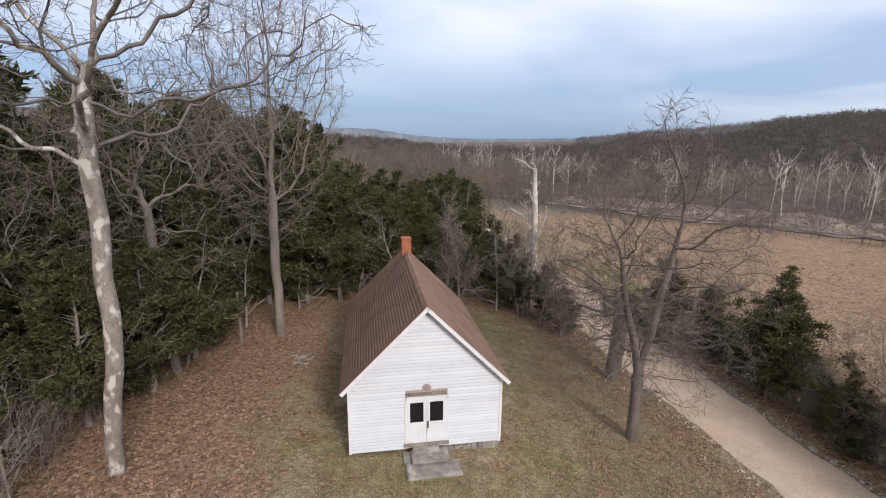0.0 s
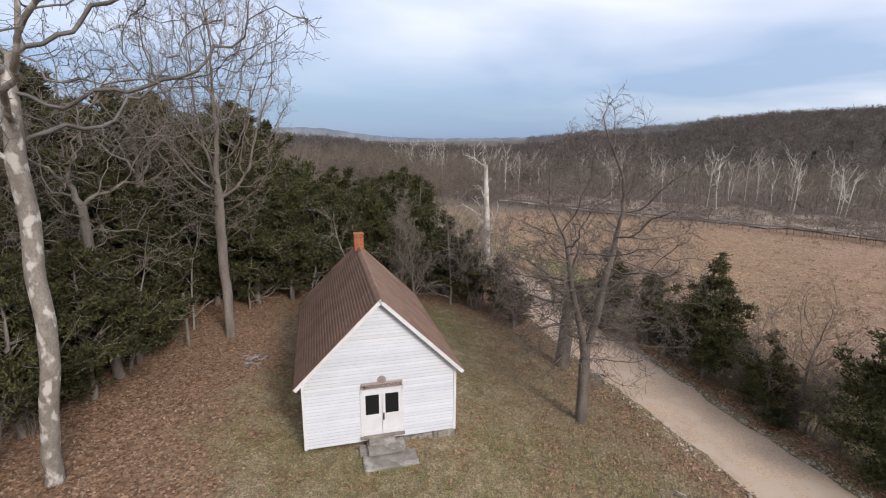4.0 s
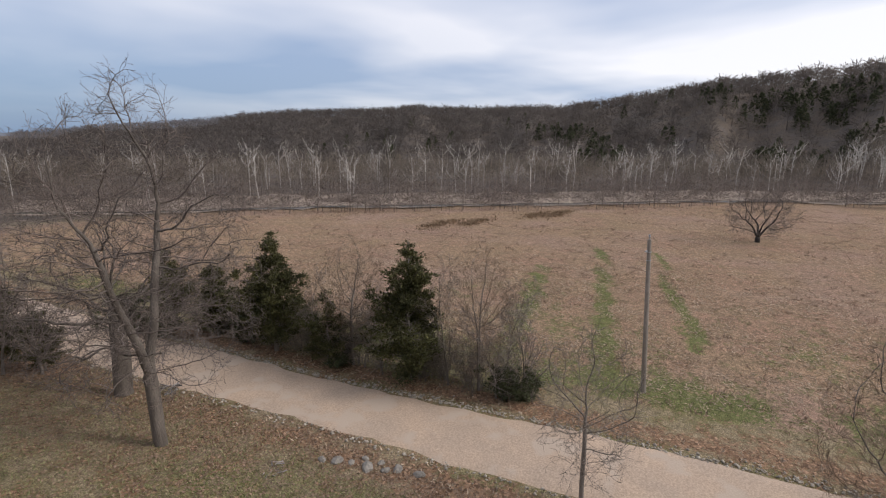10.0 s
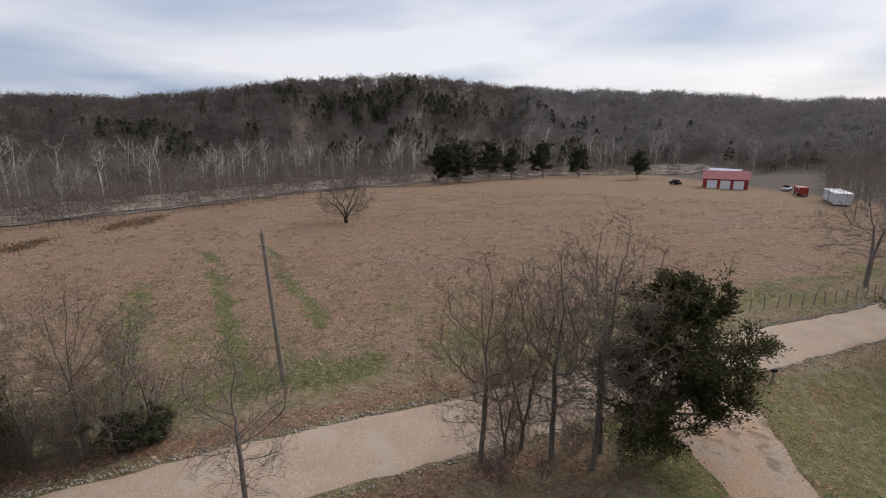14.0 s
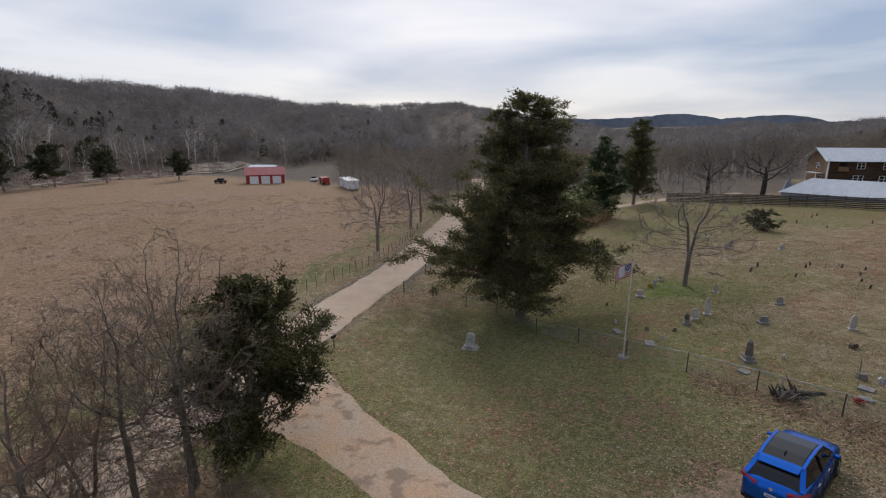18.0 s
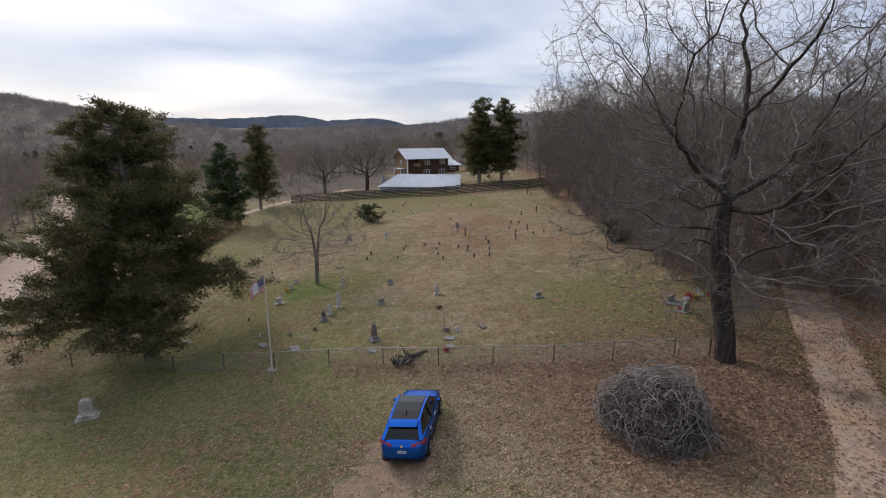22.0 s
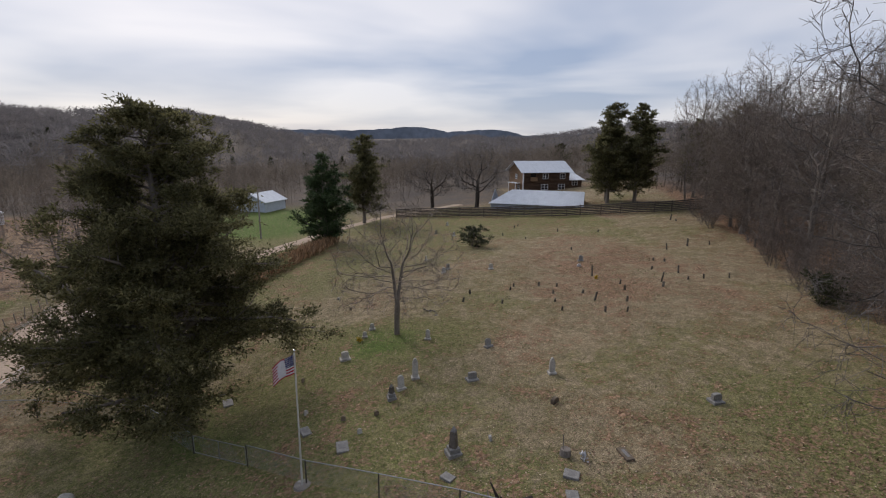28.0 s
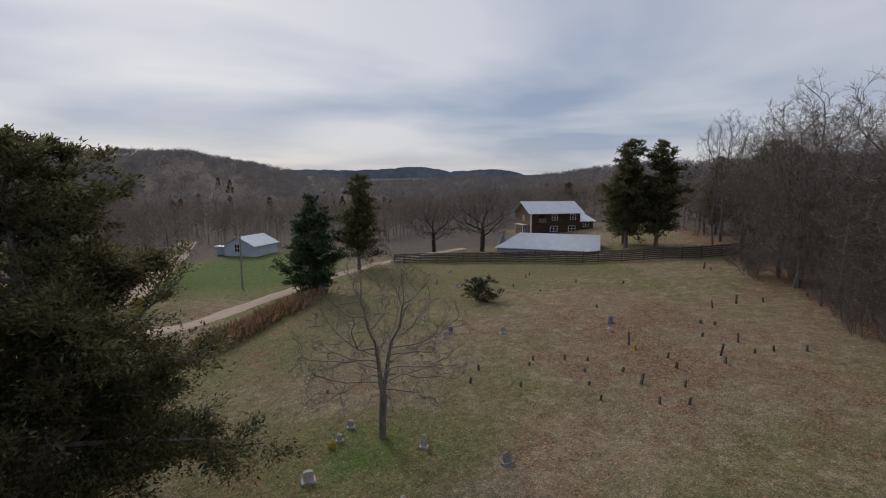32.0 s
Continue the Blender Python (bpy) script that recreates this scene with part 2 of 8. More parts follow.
def rod(p, q, r0, r1=None, n=8, bm=None):
    bm = bm or bmesh.new()
    p, q = Vector(p), Vector(q)
    d = q - p
    m = Matrix.Translation((p + q) / 2) @ d.to_track_quat("Z", "Y").to_matrix().to_4x4()
    bmesh.ops.create_cone(bm, cap_ends=True, segments=n, radius1=r0, radius2=r0 if r1 is None else r1, depth=d.length, matrix=m)
    return bm


# ---- the lie of the land ----
def smooth(a, b, v):
    t = np.clip((v - a) / (b - a), 0, 1)
    return t * t * (3 - 2 * t)


ROAD = [(-6, 118), (2, 92), (9, 67), (12.2, 52), (13.4, 43), (15.1, 31.5), (16.7, 23.5), (17.8, 19), (18.7, 15), (19.5, 11), (20.8, 5), (22.1, -1), (23.3, -7), (25.2, -16), (27.8, -28.5), (31, -46), (36, -65), (43.5, -89), (53, -118), (70, -160)]
DRIVE = [(24.0, -20.5), (20, -18.6), (16.2, -17.2), (12.6, -16.0), (9.2, -14.4), (5, -13.6), (1, -14.0), (-4, -12.8), (-10, -10.4), (-15.4, -8.9), (-19.8, -11.0), (-23.6, -14.9), (-27.7, -19.1), (-30.8, -22.6), (-37, -28.5), (-44, -33)]
LANE = [(40, -73), (32, -73), (26.4, -77.5), (23.6, -86), (20.5, -94), (16.5, -104), (10, -113), (2, -119), (-8, -124)]
RIVER = [(-40, 175), (-6, 158), (33, 136), (52, 116), (80, 90), (97, 70), (113, 51), (130, 32), (146, 15), (162, -10), (178, -40), (190, -75), (192, -115), (180, -160)]


def catmull(pts, step=0.8):
    P = np.array([pts[0]] + list(pts) + [pts[-1]], float)
    out = []
    for i in range(1, len(P) - 2):
        p0, p1, p2, p3 = P[i - 1], P[i], P[i + 1], P[i + 2]
        n = max(2, int(np.linalg.norm(p2 - p1) / step))
        for t in np.arange(n)[:, None] / n:
            out.append((0.5 * (2 * p1 + (p2 - p0) * t + (2 * p0 - 5 * p1 + 4 * p2 - p3) * t ** 2 + (3 * p1 - p0 - 3 * p2 + p3) * t ** 3)).ravel())
    out.append(P[-2])
    return np.array(out)


def ribbon_dist(x, y, line):
    """How far points lie from a line."""
    d = np.full(np.shape(x), 1e9)
    for px, py in line[::2]:
        d = np.minimum(d, (x - px) ** 2 + (y - py) ** 2)
    return np.sqrt(d)


ROAD_LINE, DRIVE_LINE, LANE_LINE, RIVER_LINE = catmull(ROAD), catmull(DRIVE), catmull(LANE), catmull(RIVER, 4.0)



# the skyline all round: bearing, elevation of the tree tops seen from the eye, distance of the ridge
SKYLINE = [(-180, 1.0, 1700), (-170, 1.0, 1500), (-164, 1.6, 1000), (-161, 2.1, 800), (-153, 2.7, 620), (-145, 2.7, 600), (-120, 4.0, 500), (-60, 4.4, 420), (-25, 2.2, 900), (-11, 0.4, 1500), (0, -0.1, 1700), (10, 0.1, 1500), (18, 0.5, 1100), (23, 1.0, 900),
           (29, 1.5, 800), (35, 2.2, 700), (40, 2.75, 640), (51, 3.1, 560), (54, 3.3, 560), (61, 3.2, 540), (69, 3.3, 500), (75, 4.1, 460), (81, 4.9, 440), (86, 5.7, 420), (91, 6.1, 410), (96, 6.25, 410), (102, 6.1, 420), (107, 5.4, 440), (114, 4.5, 520),
           (119, 4.6, 580), (124, 4.1, 600), (129, 3.8, 640), (132, 3.8, 660), (136, 3.0, 700), (144, 2.9, 760), (149, 3.2, 800), (154, 3.1, 820), (160, 2.2, 950), (165, 1.3, 1300), (170, 0.9, 1600), (180, 1.0, 1700)]
RIDGE_AZ, RIDGE_EL, RIDGE_R = (np.array(c, float) for c in zip(*SKYLINE))
RIDGE_EL = RIDGE_EL - np.degrees(np.arctan(9.0 / RIDGE_R))


def land(x, y):
    """The height of the ground."""
    x, y = np.asarray(x, float), np.asarray(y, float)
    z = -0.3 - np.where(x < 0, 0.086, 0.11) * x
    z = np.where(x > 12, -1.62 - 1.15 * (1 - np.exp(-(np.maximum(x, 12) - 12) * 0.096)), z)
    z = np.where(x < -28, 2.11 + 5.5 * (1 - np.exp(-(-28 - np.minimum(x, -28)) * 0.02)), z)
    z = z - 1.1 * np.exp(-(((x - 14.5) / 7.5) ** 4 + ((y + 34) / 11) ** 4)) - 0.3 * np.exp(-(((x - 4) / 5) ** 2 + ((y + 31) / 6) ** 2))
    pad = np.exp(-(((x + 0.6) / 5.5) ** 4 + ((y - 24) / 8) ** 4))
    z = z * (1 - pad) - 0.08 * pad
    z = z + 0.10 * np.sin(x * 0.31 + 1.3) * np.sin(y * 0.23) + 0.06 * np.sin(x * 0.83 + y * 0.4)
    z = z - 1.3 * np.exp(-(ribbon_dist(x, y, RIVER_LINE) / 15) ** 2)
    r = np.hypot(x, y)
    az = np.degrees(np.arctan2(x, y))
    el, rr = np.interp(az, RIDGE_AZ, RIDGE_EL), np.interp(az, RIDGE_AZ, RIDGE_R)
    top = 13.6 + np.tan(np.radians(el)) * rr
    spur = 1 + 0.28 * np.sin(az * 0.42 + 0.004 * r) + 0.16 * np.sin(az * 0.95 + 1 - 0.006 * r)
    foot = np.where((az > 20) & (az < 150), 215.0, 240.0)
    up = smooth(0, 1, (r - foot) / (rr - foot)) ** (0.9 * spur)
    return z * (1 - up) + (top - 0.008 * np.maximum(r - rr, 0)) * up


def land1(x, y):
    return float(land(x, y))


def fbm(x, y, s, seed=0.0):
    """A cheap smooth pattern between about -1 and 1."""
    return (np.sin(x * s + 1.7 * np.sin(y * s * 0.7 + seed) + seed) * np.sin(y * s * 0.9 + 1.3 * np.sin(x * s * 0.8 + seed * 2)) * 0.6
            + 0.4 * np.sin(x * s * 2.3 + 2.1 * np.sin(y * s * 1.9) + seed * 3) * np.sin(y * s * 2.6 + seed))


def ground_material():
    m = bpy.data.materials.new("ground_cover")
    m.use_nodes = True
    nt = m.node_tree
    N, L = nt.nodes.new, nt.links.new
    bsdf = nt.nodes["Principled BSDF"]
    bsdf.inputs["Roughness"].default_value, bsdf.inputs["Specular IOR Level"].default_value = 0.95, 0.1
    geo, zone = N("ShaderNodeNewGeometry"), N("ShaderNodeVertexColor")
    zone.layer_name = "zone"
    sep = N("ShaderNodeSeparateColor")
    L(zone.outputs[0], sep.inputs[0])

    def noise_at(s, d=5, rough=0.6):
        n = N("ShaderNodeTexNoise")
        n.inputs["Scale"].default_value, n.inputs["Detail"].default_value, n.inputs["Roughness"].default_value = s, d, rough
        L(geo.outputs["Position"], n.inputs["Vector"])
        return n.outputs[0]

    def mapr(v, lo, hi, a=0.0, b=1.0):
        r = N("ShaderNodeMapRange")
        for i, k in ((1, lo), (2, hi), (3, a), (4, b)):
            r.inputs[i].default_value = k
        L(v, r.inputs[0])
        return r.outputs[0]

    def mix(f, a, b, mode="MIX"):
        n = N("ShaderNodeMix")
        n.data_type, n.blend_type = "RGBA", mode
        for i, v in ((0, f), (6, a), (7, b)):
            if isinstance(v, (int, float)):
                n.inputs[i].default_value = v
            elif isinstance(v, tuple):
                n.inputs[i].default_value = (*v, 1)
            else:
                L(v, n.inputs[i])
        return n.outputs[2]

    def madd(a, b, op="ADD"):
        n = N("ShaderNodeMath")
        n.operation = op
        for i, v in enumerate((a, b)):
            if isinstance(v, (int, float)):
                n.inputs[i].default_value = v
            else:
                L(v, n.inputs[i])
        return n.outputs[0]

    def cells(s):
        """Leaf-sized flakes, each of its own tone."""
        wob, add_v = N("ShaderNodeTexNoise"), N("ShaderNodeVectorMath")
        wob.inputs["Scale"].default_value = s * 0.8
        L(geo.outputs["Position"], wob.inputs["Vector"])
        add_v.operation = "MULTIPLY_ADD"
        L(wob.outputs[1], add_v.inputs[0])
        add_v.inputs[1].default_value = (0.9 / s, 0.9 / s, 0.9 / s)
        L(geo.outputs["Position"], add_v.inputs[2])
        v = N("ShaderNodeTexVoronoi")
        v.inputs["Scale"].default_value = s
        L(add_v.outputs[0], v.inputs["Vector"])
        sp = N("ShaderNodeSeparateColor")
        L(v.outputs["Color"], sp.inputs[0])
        return sp.outputs[0], sp.outputs[1]

    flake, hue = cells(8.5)
    blade, _ = cells(19.0)
    big, mid, fine, tiny = noise_at(0.12), noise_at(0.8), noise_at(5.0), noise_at(17.0, 3)
    dry = mix(mapr(mid, 0.35, 0.65), (0.31, 0.25, 0.165), (0.235, 0.195, 0.12))
    green = mix(mapr(fine, 0.4, 0.62), (0.148, 0.158, 0.058), (0.24, 0.212, 0.11))
    green = mix(mapr(sep.outputs[1], 1.1, 1.6), green, (0.115, 0.165, 0.045))
    leaf = mix(mapr(tiny, 0.42, 0.6), (0.30, 0.182, 0.112), (0.16, 0.098, 0.063))
    leaf = mix(mapr(fine, 0.56, 0.68), leaf, (0.33, 0.235, 0.16))
    leaf = mix(mapr(hue, 0.55, 0.95, 0, 0.75), leaf, (0.42, 0.275, 0.185))
    leaf = mix(0.85, leaf, mix(mapr(flake, 0.15, 0.85), (0.5, 0.5, 0.52), (1.3, 1.28, 1.25)), "MULTIPLY")
    tan = mix(mapr(mid, 0.35, 0.65), (0.42, 0.285, 0.18), (0.325, 0.225, 0.145))
    tan = mix(mapr(big, 0.42, 0.62), tan, (0.38, 0.24, 0.17))
    tan = mix(mapr(fine, 0.48, 0.64), tan, (0.20, 0.145, 0.10))
    tan = mix(mapr(noise_at(1.7, 4, 0.7), 0.50, 0.62, 0, 0.7), tan, (0.24, 0.17, 0.12))
    streak = noise_at(0.33, 6, 0.7)
    tan = mix(mapr(streak, 0.42, 0.62, 0, 0.6), tan, (0.26, 0.195, 0.125))
    tan = mix(mapr(noise_at(0.05, 4), 0.5, 0.68, 0, 0.6), tan, (0.34, 0.235, 0.19))
    gf = mapr(madd(sep.outputs[1], madd(mapr(mid, 0.3, 0.7, -0.3, 0.3), mapr(fine, 0.3, 0.7, -0.25, 0.25))), 0.35, 0.65)
    c = mix(gf, dry, green)
    bf = mapr(madd(sep.outputs[2], mapr(mid, 0.3, 0.7, -0.22, 0.22)), 0.35, 0.65)
    c = mix(bf, c, mix(mapr(gf, 0, 1, 0, 0.8), tan, (0.115, 0.15, 0.045)))
    hill = mix(mapr(mid, 0.35, 0.65), (0.165, 0.13, 0.10), (0.12, 0.098, 0.08))
    hill = mix(mapr(big, 0.4, 0.65), hill, (0.12, 0.105, 0.095))
    lf = mapr(madd(sep.outputs[0], madd(mapr(mid, 0.3, 0.7, -0.3, 0.3), mapr(fine, 0.3, 0.7, -0.35, 0.35))), 0.35, 0.65)
    c = mix(0.7, c, mix(mapr(blade, 0.15, 0.85), (0.55, 0.55, 0.55), (1.38, 1.36, 1.33)), "MULTIPLY")
    c = mix(mapr(madd(flake, mapr(mid, 0.35, 0.65, -0.12, 0.1)), 0.94, 0.97), c, mix(hue, (0.33, 0.235, 0.155), (0.20, 0.13, 0.09)))
    c = mix(0.75, c, mix(mapr(noise_at(2.3, 4, 0.65), 0.36, 0.62), (0.66, 0.68, 0.64), (1.22, 1.2, 1.2)), "MULTIPLY")
    c = mix(lf, c, leaf)
    c = mix(zone.outputs[1], c, hill)
    c = mix(0.6, c, mix(mapr(tiny, 0.3, 0.7), (0.45, 0.45, 0.45), (1.45, 1.4, 1.35)), "MULTIPLY")
    L(c, bsdf.inputs["Base Color"])
    bp = N("ShaderNodeBump")
    bp.inputs["Strength"].default_value, bp.inputs["Distance"].default_value = 0.7, 0.12
    L(madd(fine, tiny), bp.inputs["Height"])
    L(bp.outputs[0], bsdf.inputs["Normal"])
    return m


def river_side(x, y):
    """How far a point lies beyond the river; negative on the near side."""
    best, side = np.full(np.shape(x), 1e9), np.zeros(np.shape(x))
    t = np.gradient(RIVER_LINE, axis=0)
    for (px, py), (tx, ty) in zip(RIVER_LINE, t):
        dx, dy = x - px, y - py
        d = dx * dx + dy * dy
        near = d < best
        best = np.where(near, d, best)
        side = np.where(near, np.sign(tx * dy - ty * dx), side)
    return np.sqrt(best) * side


def build_ground():
    na = 300
    radii = np.concatenate([[0.0], np.arange(0.8, 60, 0.8), 60 * np.geomspace(1, 70, 130)])
    cx, cy = 0.0, -12.0
    a = np.linspace(0, 2 * np.pi, na, endpoint=False)
    R, A = np.meshgrid(radii[1:], a, indexing="ij")
    x, y = cx + R * np.sin(A), cy + R * np.cos(A)
    x, y = np.concatenate([[cx], x.ravel()]), np.concatenate([[cy], y.ravel()])
    v = np.stack([x, y, land(x, y)], 1)
    nr = len(radii) - 1
    i, j = np.meshgrid(np.arange(nr - 1), np.arange(na), indexing="ij")
    p = 1 + i * na + j
    q = 1 + i * na + (j + 1) % na
    tri = np.concatenate([np.stack([p, p + na, q], -1).reshape(-1, 3), np.stack([q, p + na, q + na], -1).reshape(-1, 3),
                          np.stack([np.zeros(na, int), 1 + np.arange(na), 1 + (np.arange(na) + 1) % na], -1)])
    tri = tri[:, ::-1]
    me = mesh_from("ground", v, tri, ground_material(), True)
    r = np.hypot(x, y)
    road, drive = ribbon_dist(x, y, ROAD_LINE), ribbon_dist(x, y, DRIVE_LINE)
    roadx = np.interp(y, ROAD_LINE[::-1, 1], ROAD_LINE[::-1, 0])
    east = x > roadx
    field = (east & (road > 5.5)) * smooth(5.5, 9, road)
    woods = (smooth(-7.5, -12, x + 1.2 * np.sin(y * 0.4)) * smooth(4, 10, y) + smooth(36, 44, y) * (x < roadx)
             + smooth(-28, -31, x - 0.27 * np.minimum(0, y + 32)) * (y < 10) + 1.0 * np.exp(-(((x + 17) / 8) ** 2 + ((y + 17.5) / 5.5) ** 2)))
    verge = np.exp(-((road - 4.2) / 1.4) ** 2) * (y > -12)
    litter = np.clip(woods + 0.75 * verge + (0.55 * np.exp(-((x + 9) / 5) ** 2) + 0.5 * np.exp(-((x - 7.5) / 3.5) ** 2)) * (y > 5) * (y < 40), 0, 1)
    litter = np.maximum(litter, 0.34 + 0.25 * fbm(x, y, 0.35, 1.0)) * (1 - field)
    cem = (y < -12) & (x > -30) & (x < 24) & (y > -112)
    green = np.where(cem, 0.56 + 0.42 * fbm(x, y, 0.12, 2.0) + 0.35 * np.exp(-(((x - 10) / 9) ** 2 + ((y + 24) / 10) ** 2)) + 0.45 * np.exp(-(((x - 1) / 5) ** 2 + ((y + 46) / 4) ** 2))
                     - 0.45 * np.exp(-(((x + 19) / 9) ** 2 + ((y + 62) / 14) ** 2)) + 0.3 * smooth(-66, -84, y), 0.42 + 0.3 * fbm(x, y, 0.2, 5.0))
    lush = np.exp(-(((x - 2) / 4.5) ** 2 + ((y + 46) / 3.2) ** 2)) + 0.9 * np.exp(-(((x - 11) / 5) ** 2 + ((y + 36) / 5) ** 2))
    lush *= 0.75 + 0.5 * fbm(x, y, 0.9, 4.0)
    green, litter = green + 0.7 * lush, litter * (1 - 0.7 * np.clip(lush, 0, 1))
    lawn = np.exp(-(((x - 34) / 17) ** 4 + ((y + 117) / 27) ** 4))
    green = np.maximum(green, 1.2 * lawn)
    litter = np.where(cem, litter * 0.9 + 0.34 * np.exp(-(((x + 19) / 9) ** 2 + ((y + 60) / 13) ** 2)), litter) * (1 - lawn)
    field = field * (1 - np.clip(lawn * 1.5, 0, 1))
    nearfield = field * smooth(75, 25, r) * (0.35 + 0.35 * fbm(x, y, 0.14, 3.0))
    tracks = field * smooth(1.0, 0.2, np.abs(((y - 9) * 0.96 - (x - 45) * 0.28) % 7 - 2)) * (x < 70) * (y > 2) * (y < 22) * 0.9
    green = np.where(field > 0.5, np.clip(nearfield + tracks + (0.55 + 0.5 * fbm(x, y, 0.3, 2.0)) * np.exp(-((road - 9) / 3.0) ** 2), 0, 1), green)
    bank = np.maximum(river_side(x, y), 0)
    far = np.clip(smooth(2, 8, bank) * (x > -45) + smooth(165, 190, r) * ((x < 0) | (y < -130)) + smooth(-116, -128, y) * (x > -20) + smooth(-150, -158, y) + smooth(70, 110, y) * (x < roadx - 4) + smooth(95, 120, y) + smooth(-50, -70, x), 0, 1) * (1 - lawn)
    green = np.maximum(green, 1.9 * lawn)
    zone = np.stack([np.clip(litter, 0, 1), np.clip(green, 0, 2), np.clip(field, 0, 1) * (1 - far), far], 1).astype(np.float32)
    att = me.color_attributes.new("zone", "FLOAT_COLOR", "POINT")
    att.data.foreach_set("color", zone.ravel())
    tagged(new("ground", me), "winter grass, fallen leaves and dry field on gentle valley land", "ground", kind="structure")


def strip(name, line, width, lift, mat, crown=0.06, wobble=0.25, cols=9, mouth=0.0):
    """A track laid on the land along a line, a little higher in its middle, with uneven edges."""
    t = np.gradient(line, axis=0)
    t /= np.linalg.norm(t, axis=1)[:, None]
    nrm = np.stack([t[:, 1], -t[:, 0]], 1)
    s = np.arange(len(line)) * 0.8
    u = np.linspace(-1, 1, cols)
    w = width / 2 * (1 + mouth * np.exp(-(s / 9.0) ** 2))
    edge = np.where(u[None, :] > 0, 1 + wobble * 0.2 * fbm(s, s * 0.3, 1.1, 1.0)[:, None], 1 + wobble * 0.2 * fbm(s, s * 0.3, 1.0, 4.0)[:, None])
    off = u[None, :] * w[:, None] * edge
    P = line[:, None, :] + nrm[:, None, :] * off[:, :, None]
    z = land(P[..., 0], P[..., 1]) + lift + crown * (1 - u[None, :] ** 2) - 0.06 * (np.abs(u[None, :]) > 0.99)
    V = np.concatenate([P, z[..., None]], 2).reshape(-1, 3)
    i, j = np.meshgrid(np.arange(len(line) - 1), np.arange(cols - 1), indexing="ij")
    a = i * cols + j
    F = np.stack([a, a + 1, a + cols + 1, a + cols], -1).reshape(-1, 4)
    return mesh_from(name, V, F, mat, True)


build_ground()
ROAD_MAT = material("gravel_road", (0.48, 0.355, 0.257), (0.42, 0.32, 0.24), 0.5, 0.95, 0.5, 11, world_space=True, spots=(0.45, 0.355, 0.275), spot_scale=0.45, grain=0.5)
DRIVE_MAT = material("clay_drive", (0.45, 0.30, 0.195), (0.40, 0.315, 0.24), 0.6, 0.95, 0.5, 9, world_space=True, spots=(0.255, 0.185, 0.135), spot_scale=0.9, grain=0.5)
tagged(new("road", strip("road", ROAD_LINE, 5.0, 0.06, ROAD_MAT, 0.06, 0.6, 17)), "pale packed gravel country road", "road", kind="structure")
tagged(new("driveway", strip("driveway", DRIVE_LINE, 2.9, 0.045, DRIVE_MAT, 0.03, 0.5, 9, 1.1)), "rutted clay and gravel driveway", "driveway", kind="structure")
DIRT_MAT = material("bare_clay", (0.36, 0.235, 0.155), (0.25, 0.18, 0.12), 1.2, 0.95, 0.5, 9, world_space=True, spots=(0.20, 0.155, 0.09), spot_scale=1.4, grain=0.7)
GRAVEL = material("river_gravel", (0.40, 0.32, 0.25), (0.20, 0.155, 0.12), 0.2, 0.95, 0.3, 6, world_space=True, spots=(0.13, 0.098, 0.072), spot_scale=0.13)
BAR_LINE = RIVER_LINE[RIVER_LINE[:, 0] > 30]
WATER = material("river_water", (0.16, 0.15, 0.12), (0.12, 0.115, 0.095), 0.05, 0.12, 0.02, 3, world_space=True, spec=0.5)
tagged(new("gravel_bar", strip("gravel_bar", BAR_LINE + np.array([5.0, 4.0]), 22, 0.25, GRAVEL, 0.1, 2.0, 19)), "pale gravel bars along the shallow river", "gravel bar", kind="structure")
tagged(new("river", strip("river", BAR_LINE + np.array([-1.5, -1.0]), 2.6, 0.36, WATER, 0.0, 2.5)), "narrow brown river between gravel bars", "river", kind="structure")
spur = np.stack([np.linspace(1.6, -3.2, 40), np.linspace(-13.6, -19.2, 40)], 1)
tagged(new("dirt_patch", strip("dirt_patch", spur, 4.0, 0.012, DIRT_MAT, 0.02, 2.2)), "bare clay worn into the grass", "dirt", kind="structure")
tagged(new("farm_lane", strip("farm_lane", LANE_LINE, 3.0, 0.05, ROAD_MAT)), "narrow pale gravel farm lane", "lane", kind="structure")

# the blue of aerial haze is put into this forest's base colour
RIDGE_HAZE = material("hazed_forest", (0.175, 0.195, 0.23), (0.14, 0.158, 0.19), 0.004, 1.0, 0, 0.03, world_space=True)


